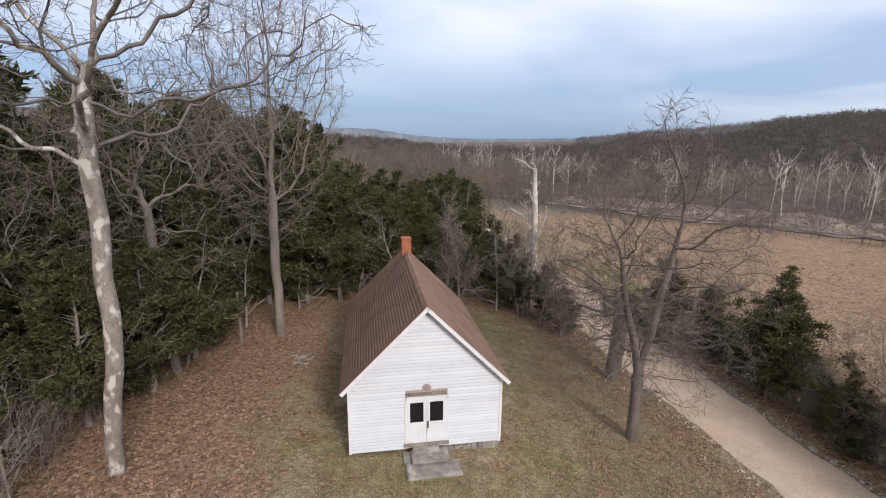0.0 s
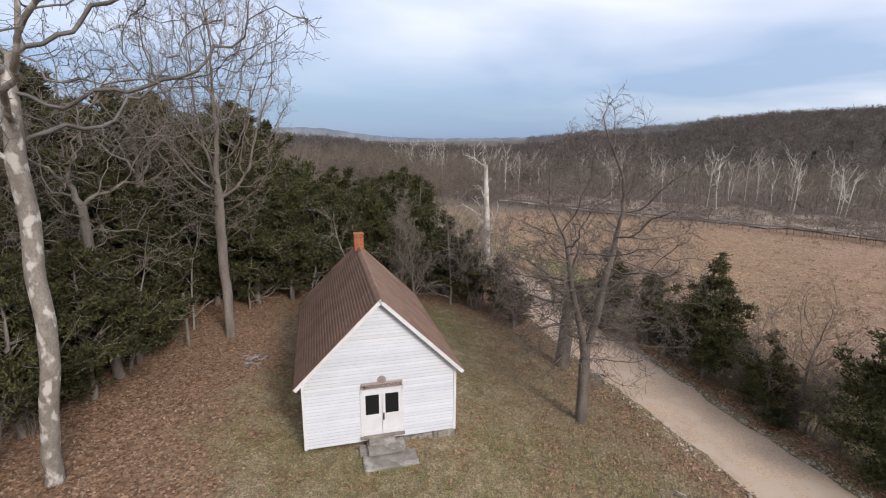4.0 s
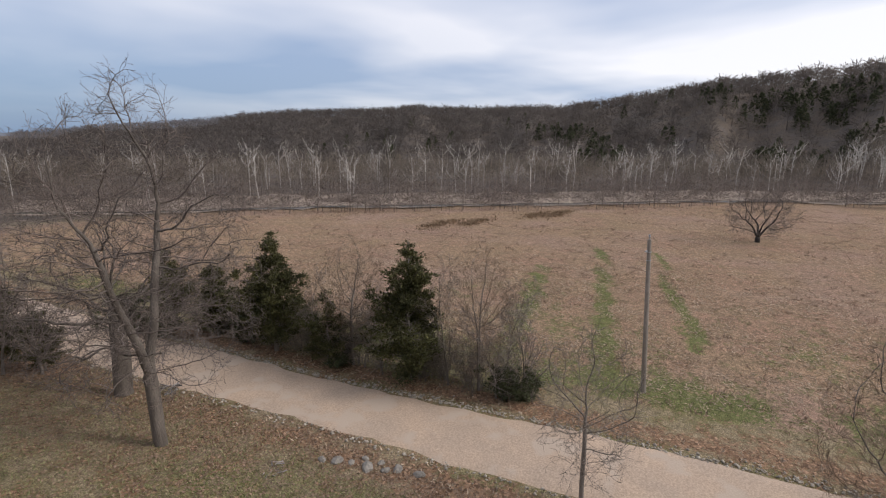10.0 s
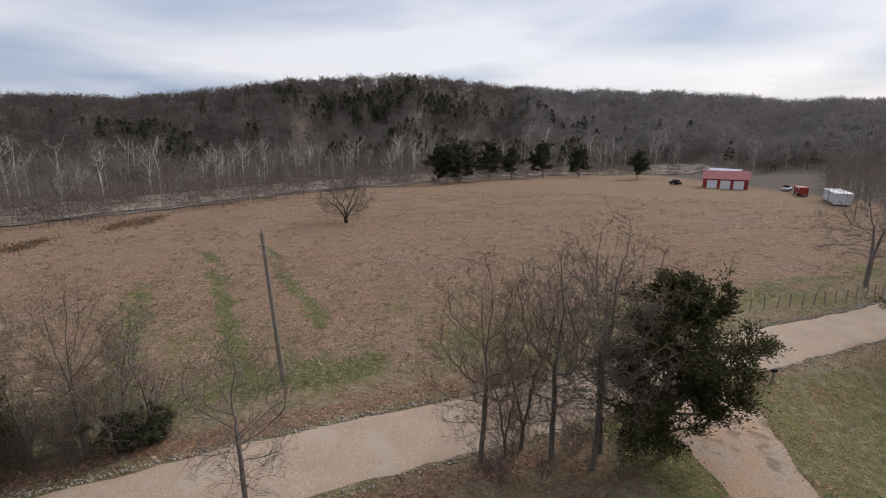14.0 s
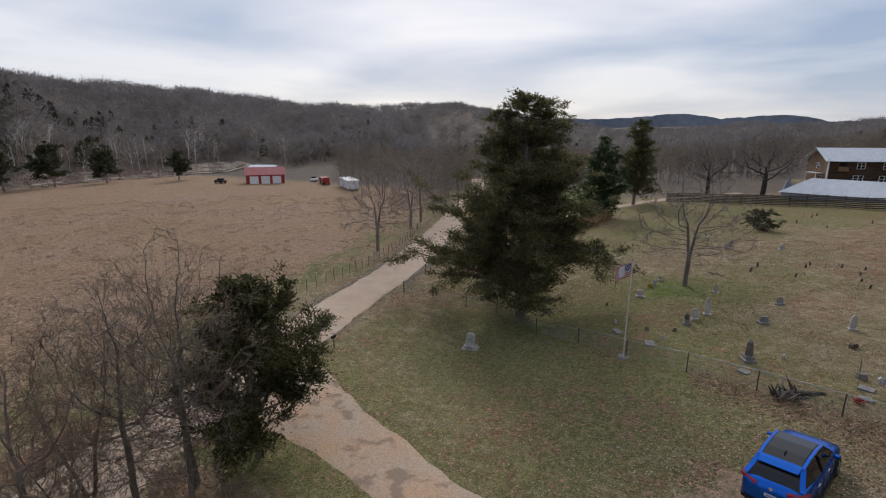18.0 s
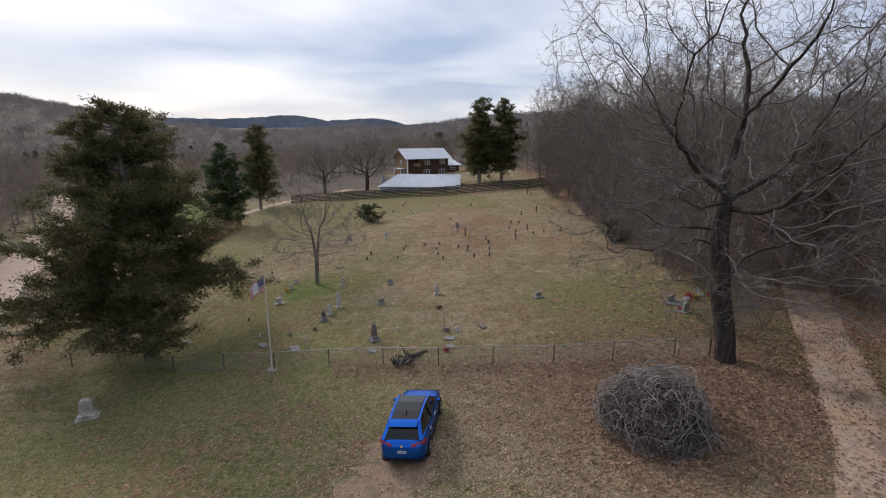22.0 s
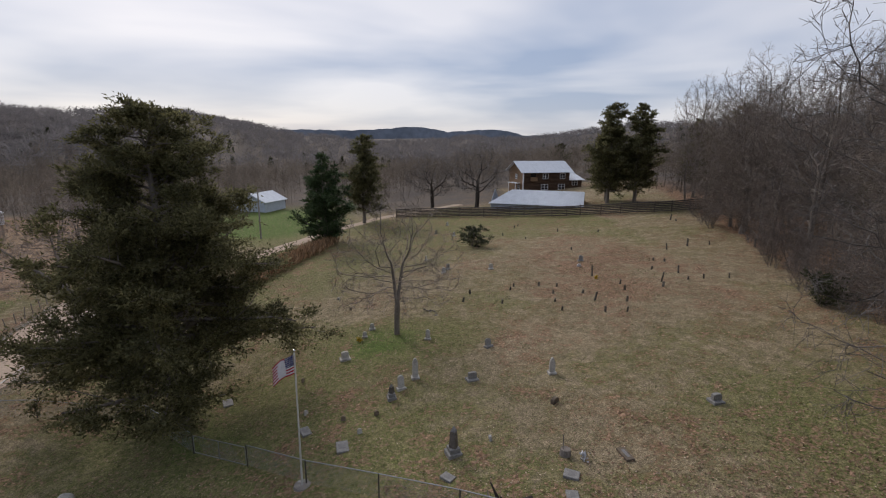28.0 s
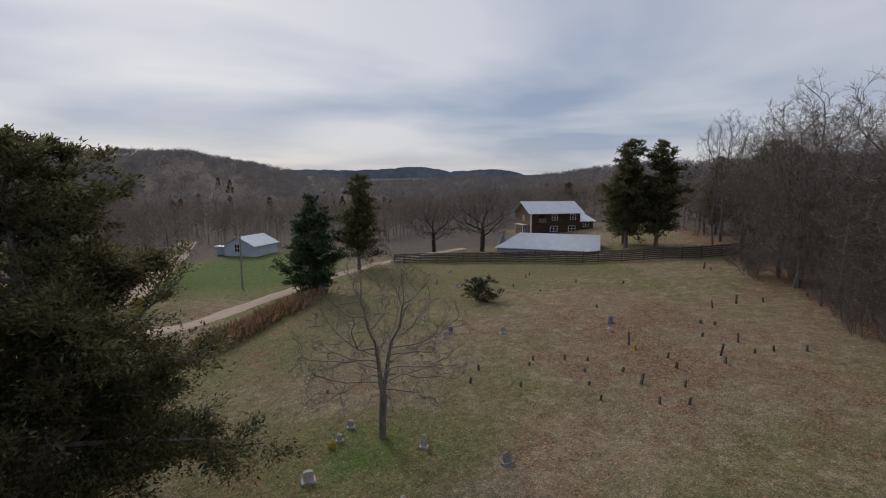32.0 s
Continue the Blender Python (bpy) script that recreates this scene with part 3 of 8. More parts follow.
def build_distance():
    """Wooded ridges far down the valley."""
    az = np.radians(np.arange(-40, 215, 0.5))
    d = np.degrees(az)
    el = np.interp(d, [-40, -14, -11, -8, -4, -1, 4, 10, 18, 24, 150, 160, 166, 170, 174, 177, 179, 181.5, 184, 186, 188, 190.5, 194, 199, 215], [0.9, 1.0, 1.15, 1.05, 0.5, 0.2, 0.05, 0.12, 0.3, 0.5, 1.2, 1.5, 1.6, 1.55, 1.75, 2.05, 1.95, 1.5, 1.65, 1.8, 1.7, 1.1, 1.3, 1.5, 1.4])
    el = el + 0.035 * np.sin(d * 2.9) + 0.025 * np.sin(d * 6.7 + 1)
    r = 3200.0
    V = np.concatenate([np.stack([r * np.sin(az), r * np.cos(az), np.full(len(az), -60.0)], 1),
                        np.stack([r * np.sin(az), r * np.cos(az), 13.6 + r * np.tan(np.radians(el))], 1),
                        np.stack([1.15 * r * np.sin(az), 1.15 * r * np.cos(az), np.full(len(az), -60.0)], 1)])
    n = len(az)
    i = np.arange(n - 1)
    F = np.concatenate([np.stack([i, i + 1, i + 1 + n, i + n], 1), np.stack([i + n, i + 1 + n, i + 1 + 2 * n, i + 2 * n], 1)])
    tagged(new("backdrop", mesh_from("backdrop", V, F, RIDGE_HAZE)), "distant wooded ridges at the valley's end, blue haze put into their colour", "hills", kind="structure")


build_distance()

# ---- trees ----


def tubes(pts, rad, k):
    """Tapered tubes along many lines at once: pts (B, S, 3), rad (B, S)."""
    B, S, _ = pts.shape
    tan = np.gradient(pts, axis=1)
    tan /= np.linalg.norm(tan, axis=2, keepdims=True) + 1e-9
    ref = np.where(np.abs(tan[..., 2:3]) > 0.9, np.array([1.0, 0, 0]), np.array([0, 0, 1.0]))
    u = np.cross(tan, ref)
    u /= np.linalg.norm(u, axis=2, keepdims=True) + 1e-9
    w = np.cross(tan, u)
    ang = np.arange(k) * 2 * np.pi / k
    ring = u[:, :, None, :] * np.cos(ang)[None, None, :, None] + w[:, :, None, :] * np.sin(ang)[None, None, :, None]
    V = (pts[:, :, None, :] + ring * rad[:, :, None, None]).reshape(-1, 3)
    b, s, j = np.meshgrid(np.arange(B), np.arange(S - 1), np.arange(k), indexing="ij")
    base = (b * S + s) * k
    a, c = base + j, base + (j + 1) % k
    F = np.stack([a, c, c + k, a + k], -1).reshape(-1, 4)
    return V, F


def join(parts):
    Vs, Fs, n = [], [], 0
    for V, F in parts:
        Vs.append(V)
        Fs.append(F + n)
        n += len(V)
    return np.concatenate(Vs), np.concatenate(Fs)


def sprout(rng, pts, rad, count, f0, f1, spread, ratio, segs, taper, lift, wander, thick=0.6, shape=None):
    """Side branches of many lines at once; returns their lines and radii."""
    B, S, _ = pts.shape
    n = B * count
    f = (np.tile(np.linspace(f0, f1, count), B) + rng.uniform(-0.5, 0.5, n) * (f1 - f0) / count).clip(0.02, 0.995)
    b = np.repeat(np.arange(B), count)
    g = f * (S - 1)
    i = np.minimum(g.astype(int), S - 2)
    w = (g - i)[:, None]
    p = pts[b, i] * (1 - w) + pts[b, i + 1] * w
    r = rad[b, i] * (1 - w[:, 0]) + rad[b, i + 1] * w[:, 0]
    t = pts[b, i + 1] - pts[b, i]
    t /= np.linalg.norm(t, axis=1, keepdims=True) + 1e-9
    side = rng.normal(size=(n, 3))
    side -= (side * t).sum(1, keepdims=True) * t
    side /= np.linalg.norm(side, axis=1, keepdims=True) + 1e-9
    a = np.radians(spread) * rng.uniform(0.7, 1.25, n)[:, None]
    d = t * np.cos(a) + side * np.sin(a)
    plen = np.linalg.norm(np.diff(pts, axis=1), axis=2).sum(1)[b]
    length = plen * ratio * rng.uniform(0.6, 1.25, n)
    length *= shape(f) if shape else (1.15 - 0.6 * f)
    out = np.zeros((n, segs + 1, 3))
    out[:, 0] = p
    step = (length / segs)[:, None]
    for s in range(segs):
        d = d + rng.normal(size=(n, 3)) * wander + np.array([0, 0, lift])
        d /= np.linalg.norm(d, axis=1, keepdims=True) + 1e-9
        out[:, s + 1] = out[:, s] + d * step
    r0 = np.minimum(r * thick, np.maximum(0.006, length * 0.03))
    rr = r0[:, None] * np.linspace(1, taper, segs + 1)[None, :]
    return out, rr


def bare_tree(name, seed, height, radius, spec, lean=(0, 0), wander=0.05, trunk_mat=None, twig_mat=None, forks=1, sides=9, twig_r=0.007, flare=1.5, top_taper=0.12, thick=0.6, own_limbs=True, split=0):
    """The trunk and crown meshes of a leafless tree. spec: for each level (count, from, to, spread, ratio, segments, lift, wander)."""
    rng = np.random.default_rng(seed)
    S = 12
    trunk = np.zeros((forks, S + 1, 3))
    for k in range(forks):
        ang = 2 * np.pi * k / forks + rng.uniform(0, 1)
        d = np.array([lean[0], lean[1], 1.0])
        if forks > 1:
            d += np.array([math.cos(ang), math.sin(ang), 0]) * 0.28
            trunk[k, 0] = (0.16 * math.cos(ang), 0.16 * math.sin(ang), -0.25)
        else:
            trunk[k, 0] = (0, 0, -0.3)
        stem, d_fork = split and k >= 0, d.copy()
        if stem:
            d, trunk[k, 0] = np.array([lean[0], lean[1], 1.0]), (0, 0, -0.3)
        for s in range(S):
            if stem and s < split:
                trunk[k, s + 1] = trunk[k, s] + d / np.linalg.norm(d) * height / S
                continue
            if stem and s == split:
                d = d_fork
            d = d + rng.normal(size=3) * wander * np.array([1, 1, 0.2])
            d[2] = max(d[2], 0.5)
            trunk[k, s + 1] = trunk[k, s] + d / np.linalg.norm(d) * height / S * rng.uniform(0.9, 1.1)
    tr = radius * np.linspace(1, top_taper, S + 1)[None, :] * np.ones((forks, 1)) * (0.8 if forks > 1 else 1)
    tr[:, 0] *= flare
    tr[:, 1] *= 1.05
    wood, fine = [tubes(trunk, tr, sides)], []
    pts, rad = trunk, tr
    for lv, (count, f0, f1, spread, ratio, segs, lift, wd) in enumerate(spec):
        pts, rad = sprout(rng, pts, rad, count, f0, f1, spread, ratio, segs, 0.3 if lv < 2 else 0.4, lift, wd, thick)
        rad = np.maximum(rad, twig_r)
        (wood if lv < 1 and own_limbs else fine).append(tubes(pts, rad, 6 if lv < 1 else (5 if lv < 2 else 3)))
    return mesh_from(name + "_trunk", *join(wood), trunk_mat or BARK, True), mesh_from(name + "_crown", *join(fine), twig_mat or TWIG, True)


def sprays(rng, pts, dirs, size, flat=0.26, lay=0.0):
    """Small pointed leaf sprays at many places: two crossed slivers each."""
    n = len(pts)
    s = size * rng.uniform(0.6, 1.5, n)[:, None]
    d = dirs + rng.normal(size=(n, 3)) * 0.55
    d /= np.linalg.norm(d, axis=1, keepdims=True) + 1e-9
    u = np.cross(d, rng.normal(size=(n, 3)) + np.array([0, 0, lay]))
    u /= np.linalg.norm(u, axis=1, keepdims=True) + 1e-9
    w = np.cross(d, u)
    V = np.stack([pts - u * s * flat * 0.5, pts + u * s * flat * 0.5, pts + d * s + w * s * 0.15, pts - d * s * 0.25 + w * s * flat * 0.5], 1).reshape(-1, 3)
    k = np.arange(n)[:, None] * 4
    F = np.concatenate([k + np.array([[0, 1, 2]]), k + np.array([[3, 0, 2]])])
    return V, F


def evergreen(name, seed, height, width, radius, count, size, mat, bare=0.1, profile=0.9, droop=-0.02, trunk_mat=None, limbs=70, gap=0.25, upturn=0.05, clump=0.3, per=26, kink=0.05, skirt=0.55, heavy=None):
    """The trunk, with its limbs, and the crown of a cedar or pine: sprays gathered into tufts along the branches."""
    rng = np.random.default_rng(seed)
    S = 12
    trunk = np.zeros((1, S + 1, 3))
    trunk[0, :, 2] = np.linspace(-0.25, height, S + 1)
    trunk[0, 1:, :2] += np.cumsum(rng.normal(size=(S, 2)) * kink, 0)
    tr = radius * np.linspace(1.15, 0.05, S + 1)[None, :]

    def reach(f):
        g = (f - bare) / (1 - bare)
        return np.clip((1 - g) ** profile, 0.05, 1) * np.clip(skirt + g * 3, 0, 1)

    b1, r1 = sprout(rng, trunk, tr, limbs, bare, 0.985, 66, width / 2 / height, 6, 0.25, upturn, 0.09, 0.5, lambda f: reach(f) * rng.uniform(1 - gap, 1 + gap * 0.8, len(f)))
    if heavy is not None:
        # the boughs on the open side hang lower and reach further
        out = b1[:, -1, :2] - b1[:, 0, :2]
        side = (out @ np.array([math.cos(heavy), math.sin(heavy)])) / (np.linalg.norm(out, axis=1) + 1e-9)
        f = b1[:, 0, 2] / height
        stay = f > bare + 0.15 * np.clip(0.1 - side, 0, 1)
        b1, r1, side, f = b1[stay], r1[stay], side[stay], f[stay]
        far = 1 + 0.27 * side * np.clip(1.3 - 2.2 * f, 0, 1)
        arm = (b1 - b1[:, :1]) * far[:, None, None]
        sag = 0.2 * np.clip(side + 0.2, 0, 1) * np.clip(1.4 - 4 * f, 0, 1)
        arm[:, :, 2] -= sag[:, None] * np.linalg.norm(arm[:, :, :2], axis=2)
        b1 = b1[:, :1] + arm
        b1[:, :, 2] = np.maximum(b1[:, :, 2], 0.35)
    b2, r2 = sprout(rng, b1, r1, 8, 0.28, 0.98, 48, 0.36, 3, 0.4, droop + 0.05, 0.12)
    wood = [tubes(trunk, tr, 8), tubes(b1, np.maximum(r1, 0.012), 4), tubes(b2, np.maximum(r2 * 0.7, 0.006), 3)]
    tips = np.concatenate([b2[:, 1:].reshape(-1, 3), b1[:, 3:].reshape(-1, 3)])
    way = np.concatenate([np.repeat(b2[:, -1] - b2[:, 0], 3, 0), np.repeat(b1[:, -1] - b1[:, 0], 4, 0)])
    way /= np.linalg.norm(way, axis=1, keepdims=True) + 1e-9
    tufts = max(40, count // per)
    share = np.concatenate([np.repeat(np.linalg.norm(b2[:, -1] - b2[:, 0], axis=1), 3), np.repeat(0.25 * np.linalg.norm(b1[:, -1] - b1[:, 0], axis=1), 4)]) ** 1.3
    pick = rng.choice(len(tips), tufts, p=share / share.sum())
    big = clump * rng.uniform(0.55, 1.35, tufts) * np.clip(1.25 - 0.6 * tips[pick, 2] / height, 0.5, 1.2)
    own = np.repeat(np.arange(tufts), per)
    off = rng.normal(size=(len(own), 3)) * np.array([1, 1, 0.42]) * 0.66
    along = rng.uniform(-0.9, 0.9, len(own))[:, None]
    p = tips[pick][own] + (off + way[pick][own] * along) * big[own][:, None]
    d = way[pick][own] * 0.7 + off * 0.8
    d[:, 2] += 0.22
    V, F = sprays(rng, p, d, size, 0.55, 1.6)
    return mesh_from(name + "_trunk", *join(wood), trunk_mat or BARK, True), mesh_from(name + "_crown", V, F, mat)


def envelope(rng, n, z0, z1, width, belly=0.4, lean=(0.0, 0.0), hollow=0.35, low=0.45):
    """Places to be reached by twigs, filling a crown that is widest at the share belly of its height."""
    g = rng.uniform(0, 1, n * 3)
    w = np.where(g < belly, low + (1 - low) * np.sin(np.pi / 2 * g / belly), np.cos(np.pi / 2 * np.clip((g - belly) / (1 - belly), 0, 1)) ** 0.75)
    keep = np.flatnonzero(rng.uniform(0, 1, n * 3) < w ** 1.6)[:n]
    g, w = g[keep], w[keep]
    a, q = rng.uniform(0, 2 * np.pi, len(g)), (hollow + (1 - hollow) * rng.uniform(0, 1, len(g))) ** 0.7
    z = z0 + (z1 - z0) * g
    r = width / 2 * w * q
    return np.stack([r * np.cos(a) + lean[0] * z, r * np.sin(a) + lean[1] * z, z], 1)


def grown_tree(name, seed, aims, trunk_to, radius, step=0.5, kill=0.9, bend=0.25, up=0.12, lean=(0.0, 0.0), stems=1, fork_at=0.0, splay=0.25, tip=0.009, twigs=3, twig_len=0.8, trunk_mat=None, twig_mat=None, limb_r=0.05, flare=1.35, curl=0.3):
    """A leafless tree that grows step by step towards the aims in its crown, then puts out twigs; its wood thickens as its branches join."""
    rng = np.random.default_rng(seed)
    P, par, head = [np.array([0, 0, -0.3])], [-1], [np.array([lean[0], lean[1], 1.0])]

    def run(i, d, top):
        sway = np.zeros(3)
        while P[i][2] < top:
            sway = sway * 0.6 + rng.normal(size=3) * min(bend, 0.25) * 0.22 * np.array([1, 1, 0.2])
            u = (d + sway) / np.linalg.norm(d + sway)
            P.append(P[i] + u * step)
            par.append(i)
            head.append(u)
            i = len(P) - 1
        return i

    base = run(0, np.array([lean[0], lean[1], 1.0]), fork_at if stems > 1 else trunk_to)
    if stems > 1:
        for k in range(stems):
            a = 2 * np.pi * (k + rng.uniform(-0.15, 0.15)) / stems
            run(base, np.array([lean[0] + splay * math.cos(a), lean[1] + splay * math.sin(a), 1.0]), trunk_to)
    A = np.array(aims)
    kids = np.zeros(20000, int)
    pts = np.array(P)
    dist = np.linalg.norm(A[:, None] - pts[None], axis=2)
    near, best = dist.argmin(1), dist.min(1)
    for _ in range(90):
        live = best > kill
        A, near, best = A[live], near[live], best[live]
        if len(A) < 3 or len(P) > 9000:
            break
        src = np.unique(near)
        src = src[kids[src] < 3]
        if len(src) == 0:
            break
        u = (A - np.array(P)[near]) / best[:, None]
        pull = np.zeros((len(P), 3))
        np.add.at(pull, near, u)
        d = pull[src]
        d /= np.linalg.norm(d, axis=1, keepdims=True) + 1e-9
        d = d + curl * np.array(head)[src] + rng.normal(size=d.shape) * bend + np.array([0, 0, up])
        d /= np.linalg.norm(d, axis=1, keepdims=True) + 1e-9
        fresh = np.array(P)[src] + d * step
        n0 = len(P)
        P.extend(fresh)
        par.extend(src)
        head.extend(d)
        kids[src] += 1
        dd = np.linalg.norm(A[:, None] - fresh[None], axis=2)
        m, mv = dd.argmin(1), dd.min(1)
        better = mv < best
        near, best = np.where(better, n0 + m, near), np.where(better, mv, best)
    pts, par = np.array(P), np.array(par)
    n = len(pts)
    leaf = np.ones(n, bool)
    leaf[par[1:]] = False
    e = math.log(max(leaf.sum(), 3)) / math.log(radius / tip)
    mass = np.where(leaf, tip ** e, 0.0)
    for i in range(n - 1, 0, -1):
        mass[par[i]] += mass[i]
    rad = mass ** (1 / e)
    main = np.full(n, -1)
    for i in range(1, n):
        if main[par[i]] < 0 or rad[i] > rad[main[par[i]]]:
            main[par[i]] = i
    groups = {}
    for i in range(n):
        if i and main[par[i]] == i:
            continue
        line, r = ([pts[par[i]], pts[i]], [min(rad[par[i]], rad[i] * 1.15), rad[i]]) if i else ([pts[0]], [rad[0] * flare])
        k = main[i]
        while k >= 0:
            line.append(pts[k])
            r.append(rad[k])
            k = main[k]
        if len(line) < 2:
            continue
        thick = 2 if r[0] > limb_r * 2.5 else (1 if r[0] > limb_r else 0)
        groups.setdefault((len(line), thick), []).append((line, r))
    wood, fine = [], []
    for (_, thick), items in groups.items():
        L, Q = np.array([a for a, b in items]), np.array([b for a, b in items])
        (wood if thick else fine).append(tubes(L, Q, (4, 6, 10)[thick]))
    thin = np.flatnonzero((rad < 0.028) & (np.arange(n) > 0))
    own = np.repeat(thin, twigs)
    d = np.array(head)[own] * 0.8 + rng.normal(size=(len(own), 3)) * 0.62 + np.array([0, 0, up * 0.8])
    T = np.zeros((len(own), 4, 3))
    T[:, 0] = pts[own] - np.array(head)[own] * (step * rng.uniform(0, 1, len(own)))[:, None]
    ln = (twig_len * rng.uniform(0.5, 1.3, len(own)) / 3)[:, None]
    for k in range(3):
        d = d / (np.linalg.norm(d, axis=1, keepdims=True) + 1e-9)
        T[:, k + 1] = T[:, k] + d * ln
        d = d + rng.normal(size=d.shape) * 0.25 + np.array([0, 0, up * 0.3])
    fine.append(tubes(T, np.full(T.shape[:2], tip * 0.85) * np.linspace(1, 0.6, 4)[None], 3))
    sub, _ = sprout(rng, T, np.full(T.shape[:2], tip), 3, 0.3, 0.9, 42, 0.55, 1, 0.5, 0.02, 0.2)
    fine.append(tubes(sub, np.full(sub.shape[:2], tip * 0.62), 3))
    return mesh_from(name + "_trunk", *join(wood), trunk_mat or BARK, True), mesh_from(name + "_crown", *join(fine), twig_mat or TWIG, True)


def plant(meshes, x, y, turn, scale, label, category="tree", group="", name="tree", sink=0.05, tall=1.0):
    m = pose(x, y, land1(x, y) - sink, 0, 0, turn)
    ob = root(name, m, label, category, group)
    ob.scale = (scale, scale, scale * tall)
    part_mesh("trunk", meshes[0], ob)
    part_mesh("crown", meshes[1], ob)
    return ob

# ---- kinds of trees ----
R = random.Random(7)
# levels: count, from, to, spread, share of length, segments, lift, wander
SAPLING = [(14, 0.15, 0.97, 42, 0.40, 5, 0.09, 0.12), (6, 0.15, 0.98, 42, 0.5, 3, 0.03, 0.17), (5, 0.15, 0.98, 42, 0.55, 2, 0.0, 0.22), (3, 0.1, 0.98, 42, 0.9, 1, 0.0, 0.22)]
THICKET = [(8, 0.15, 0.95, 30, 0.50, 4, 0.05, 0.2), (4, 0.2, 0.98, 42, 0.5, 3, 0.0, 0.25), (2, 0.2, 0.98, 45, 0.5, 2, 0.0, 0.25)]

E = np.random.default_rng(21)
T_SYC = grown_tree("sycamore", 3, envelope(E, 800, 12.0, 25, 18, 0.4, (0.09, 0), 0.2, 0.6), 13.5, 0.30, 0.55, 0.75, 0.40, 0.05, (0.095, 0), tip=0.011, twigs=2, twig_len=0.9, trunk_mat=SYCAMORE, twig_mat=LIMB, limb_r=0.09, flare=1.3)
T_GNARL = [grown_tree("gnarled", 141 + i, envelope(E, 480, 6, 19, 11, 0.5, (0, 0), 0.2, 0.5), 9.5, 0.27, 0.5, 0.85, 0.42, 0.04, (0.06 * i - 0.03, 0), tip=0.013, twigs=1, trunk_mat=BARK, twig_mat=TWIG_BUFF) for i in range(2)]
T_HICK = grown_tree("hickory", 11, envelope(E, 2000, 6.5, 23.2, 10.4, 0.62, (0.01, 0), 0.15, 0.35), 9.5, 0.30, 0.45, 0.65, 0.15, 0.22, (0.02, 0), tip=0.0105, twigs=2, twig_len=0.7, twig_mat=TWIG_BUFF)
T_LEAN = grown_tree("leaning", 5, envelope(E, 800, 7.5, 15.5, 9, 0.5, (-0.28, 0.02), 0.2, 0.5), 9.0, 0.36, 0.5, 0.7, 0.34, 0.05, (-0.28, 0.02), tip=0.011, twigs=2, trunk_mat=BARK_PALE, twig_mat=TWIG_BUFF)
T_FORK = grown_tree("roadside", 23, envelope(E, 1300, 3.4, 17.4, 10.5, 0.4, (0.03, 0.02), 0.1, 0.75), 10.0, 0.29, 0.42, 0.55, 0.22, 0.08, (0.03, 0.02), 2, 3.4, 0.24, tip=0.010, twigs=2, twig_len=0.8, trunk_mat=BARK_BROWN, twig_mat=TWIG_DARK)
T_ROAD = grown_tree("roadside_big", 26, envelope(E, 750, 2.4, 11.0, 11.5, 0.4, (0.04, 0.06), 0.1, 0.8), 4.5, 0.48, 0.42, 0.6, 0.28, 0.02, (0.06, 0.05), tip=0.011, twigs=2, twig_len=0.8, trunk_mat=BARK_BROWN, twig_mat=TWIG_DARK)
T_OAK = grown_tree("oak", 33, envelope(E, 2700, 4.4, 25, 22, 0.5, (0.07, 0.0), 0.12, 0.85), 9.5, 0.54, 0.5, 0.7, 0.30, 0.05, (0.11, 0.0), tip=0.0095, twigs=2, twig_len=0.8, trunk_mat=BARK_DARK, twig_mat=LIMB, limb_r=0.07)
T_SPREAD = [grown_tree("spreading", 36 + i, envelope(E, 700, 3.0, 12.5, 14, 0.42, (0, 0), 0.15, 0.6), 4.0, 0.42, 0.6, 0.85, 0.30, 0.06, tip=0.016, twigs=3, twig_len=1.0, trunk_mat=BARK_DARK, twig_mat=LIMB) for i in range(2)]
T_LONE = grown_tree("field_tree", 39, envelope(E, 600, 1.2, 8.2, 11.0, 0.5, (0, 0), 0.2, 0.7), 2.2, 0.36, 0.5, 0.8, 0.3, 0.08, stems=4, fork_at=0.2, splay=0.6, tip=0.015, twigs=3, twig_len=0.9, trunk_mat=BARK_DARK, twig_mat=TWIG_DARK)
T_WOOD = [grown_tree("woodland", 40 + i, envelope(E, 820, 1.4, 15.2, 7.6 + 0.6 * i, 0.5, (0, 0), 0.1, 0.8), 7.0, 0.16, 0.5, 0.65, 0.24, 0.14, (R.uniform(-.05, .05), R.uniform(-.05, .05)), tip=0.0105, twigs=2, twig_len=0.8, twig_mat=TWIG if i % 2 else TWIG_BUFF) for i in range(5)]
T_SAP = [bare_tree("sapling", 60 + i, 7.0, 0.075, SAPLING, (0, 0), 0.06, BARK, TWIG_BUFF if i else TWIG, sides=5, twig_r=0.0055, forks=1) for i in range(4)]
T_THIN = [grown_tree("young", 64 + i, envelope(E, 1050, 1.6, 11.0, 6.4, 0.5, (0, 0), 0.1, 0.65), 4.5, 0.13, 0.36, 0.42, 0.17, 0.16, (R.uniform(-.05, .05), R.uniform(-.05, .05)), 1 + (i == 1), 1.4, 0.18, tip=0.0075, twigs=2, twig_len=0.55, twig_mat=TWIG_BUFF if i == 2 else TWIG_WARM, limb_r=0.03) for i in range(3)]
T_VERGE = grown_tree("verge_sapling", 68, envelope(E, 420, 1.6, 8.6, 4.8, 0.45, (0, 0), 0.1, 0.7), 4.0, 0.10, 0.36, 0.45, 0.15, 0.18, (0.02, 0), tip=0.0075, twigs=2, twig_len=0.55, twig_mat=TWIG_BUFF, limb_r=0.03)
PALING = [(13, 0.12, 0.97, 66, 0.46, 7, 0.03, 0.20), (5, 0.15, 0.98, 46, 0.5, 5, 0.0, 0.24), (3, 0.15, 0.98, 44, 0.5, 3, 0.0, 0.24)]
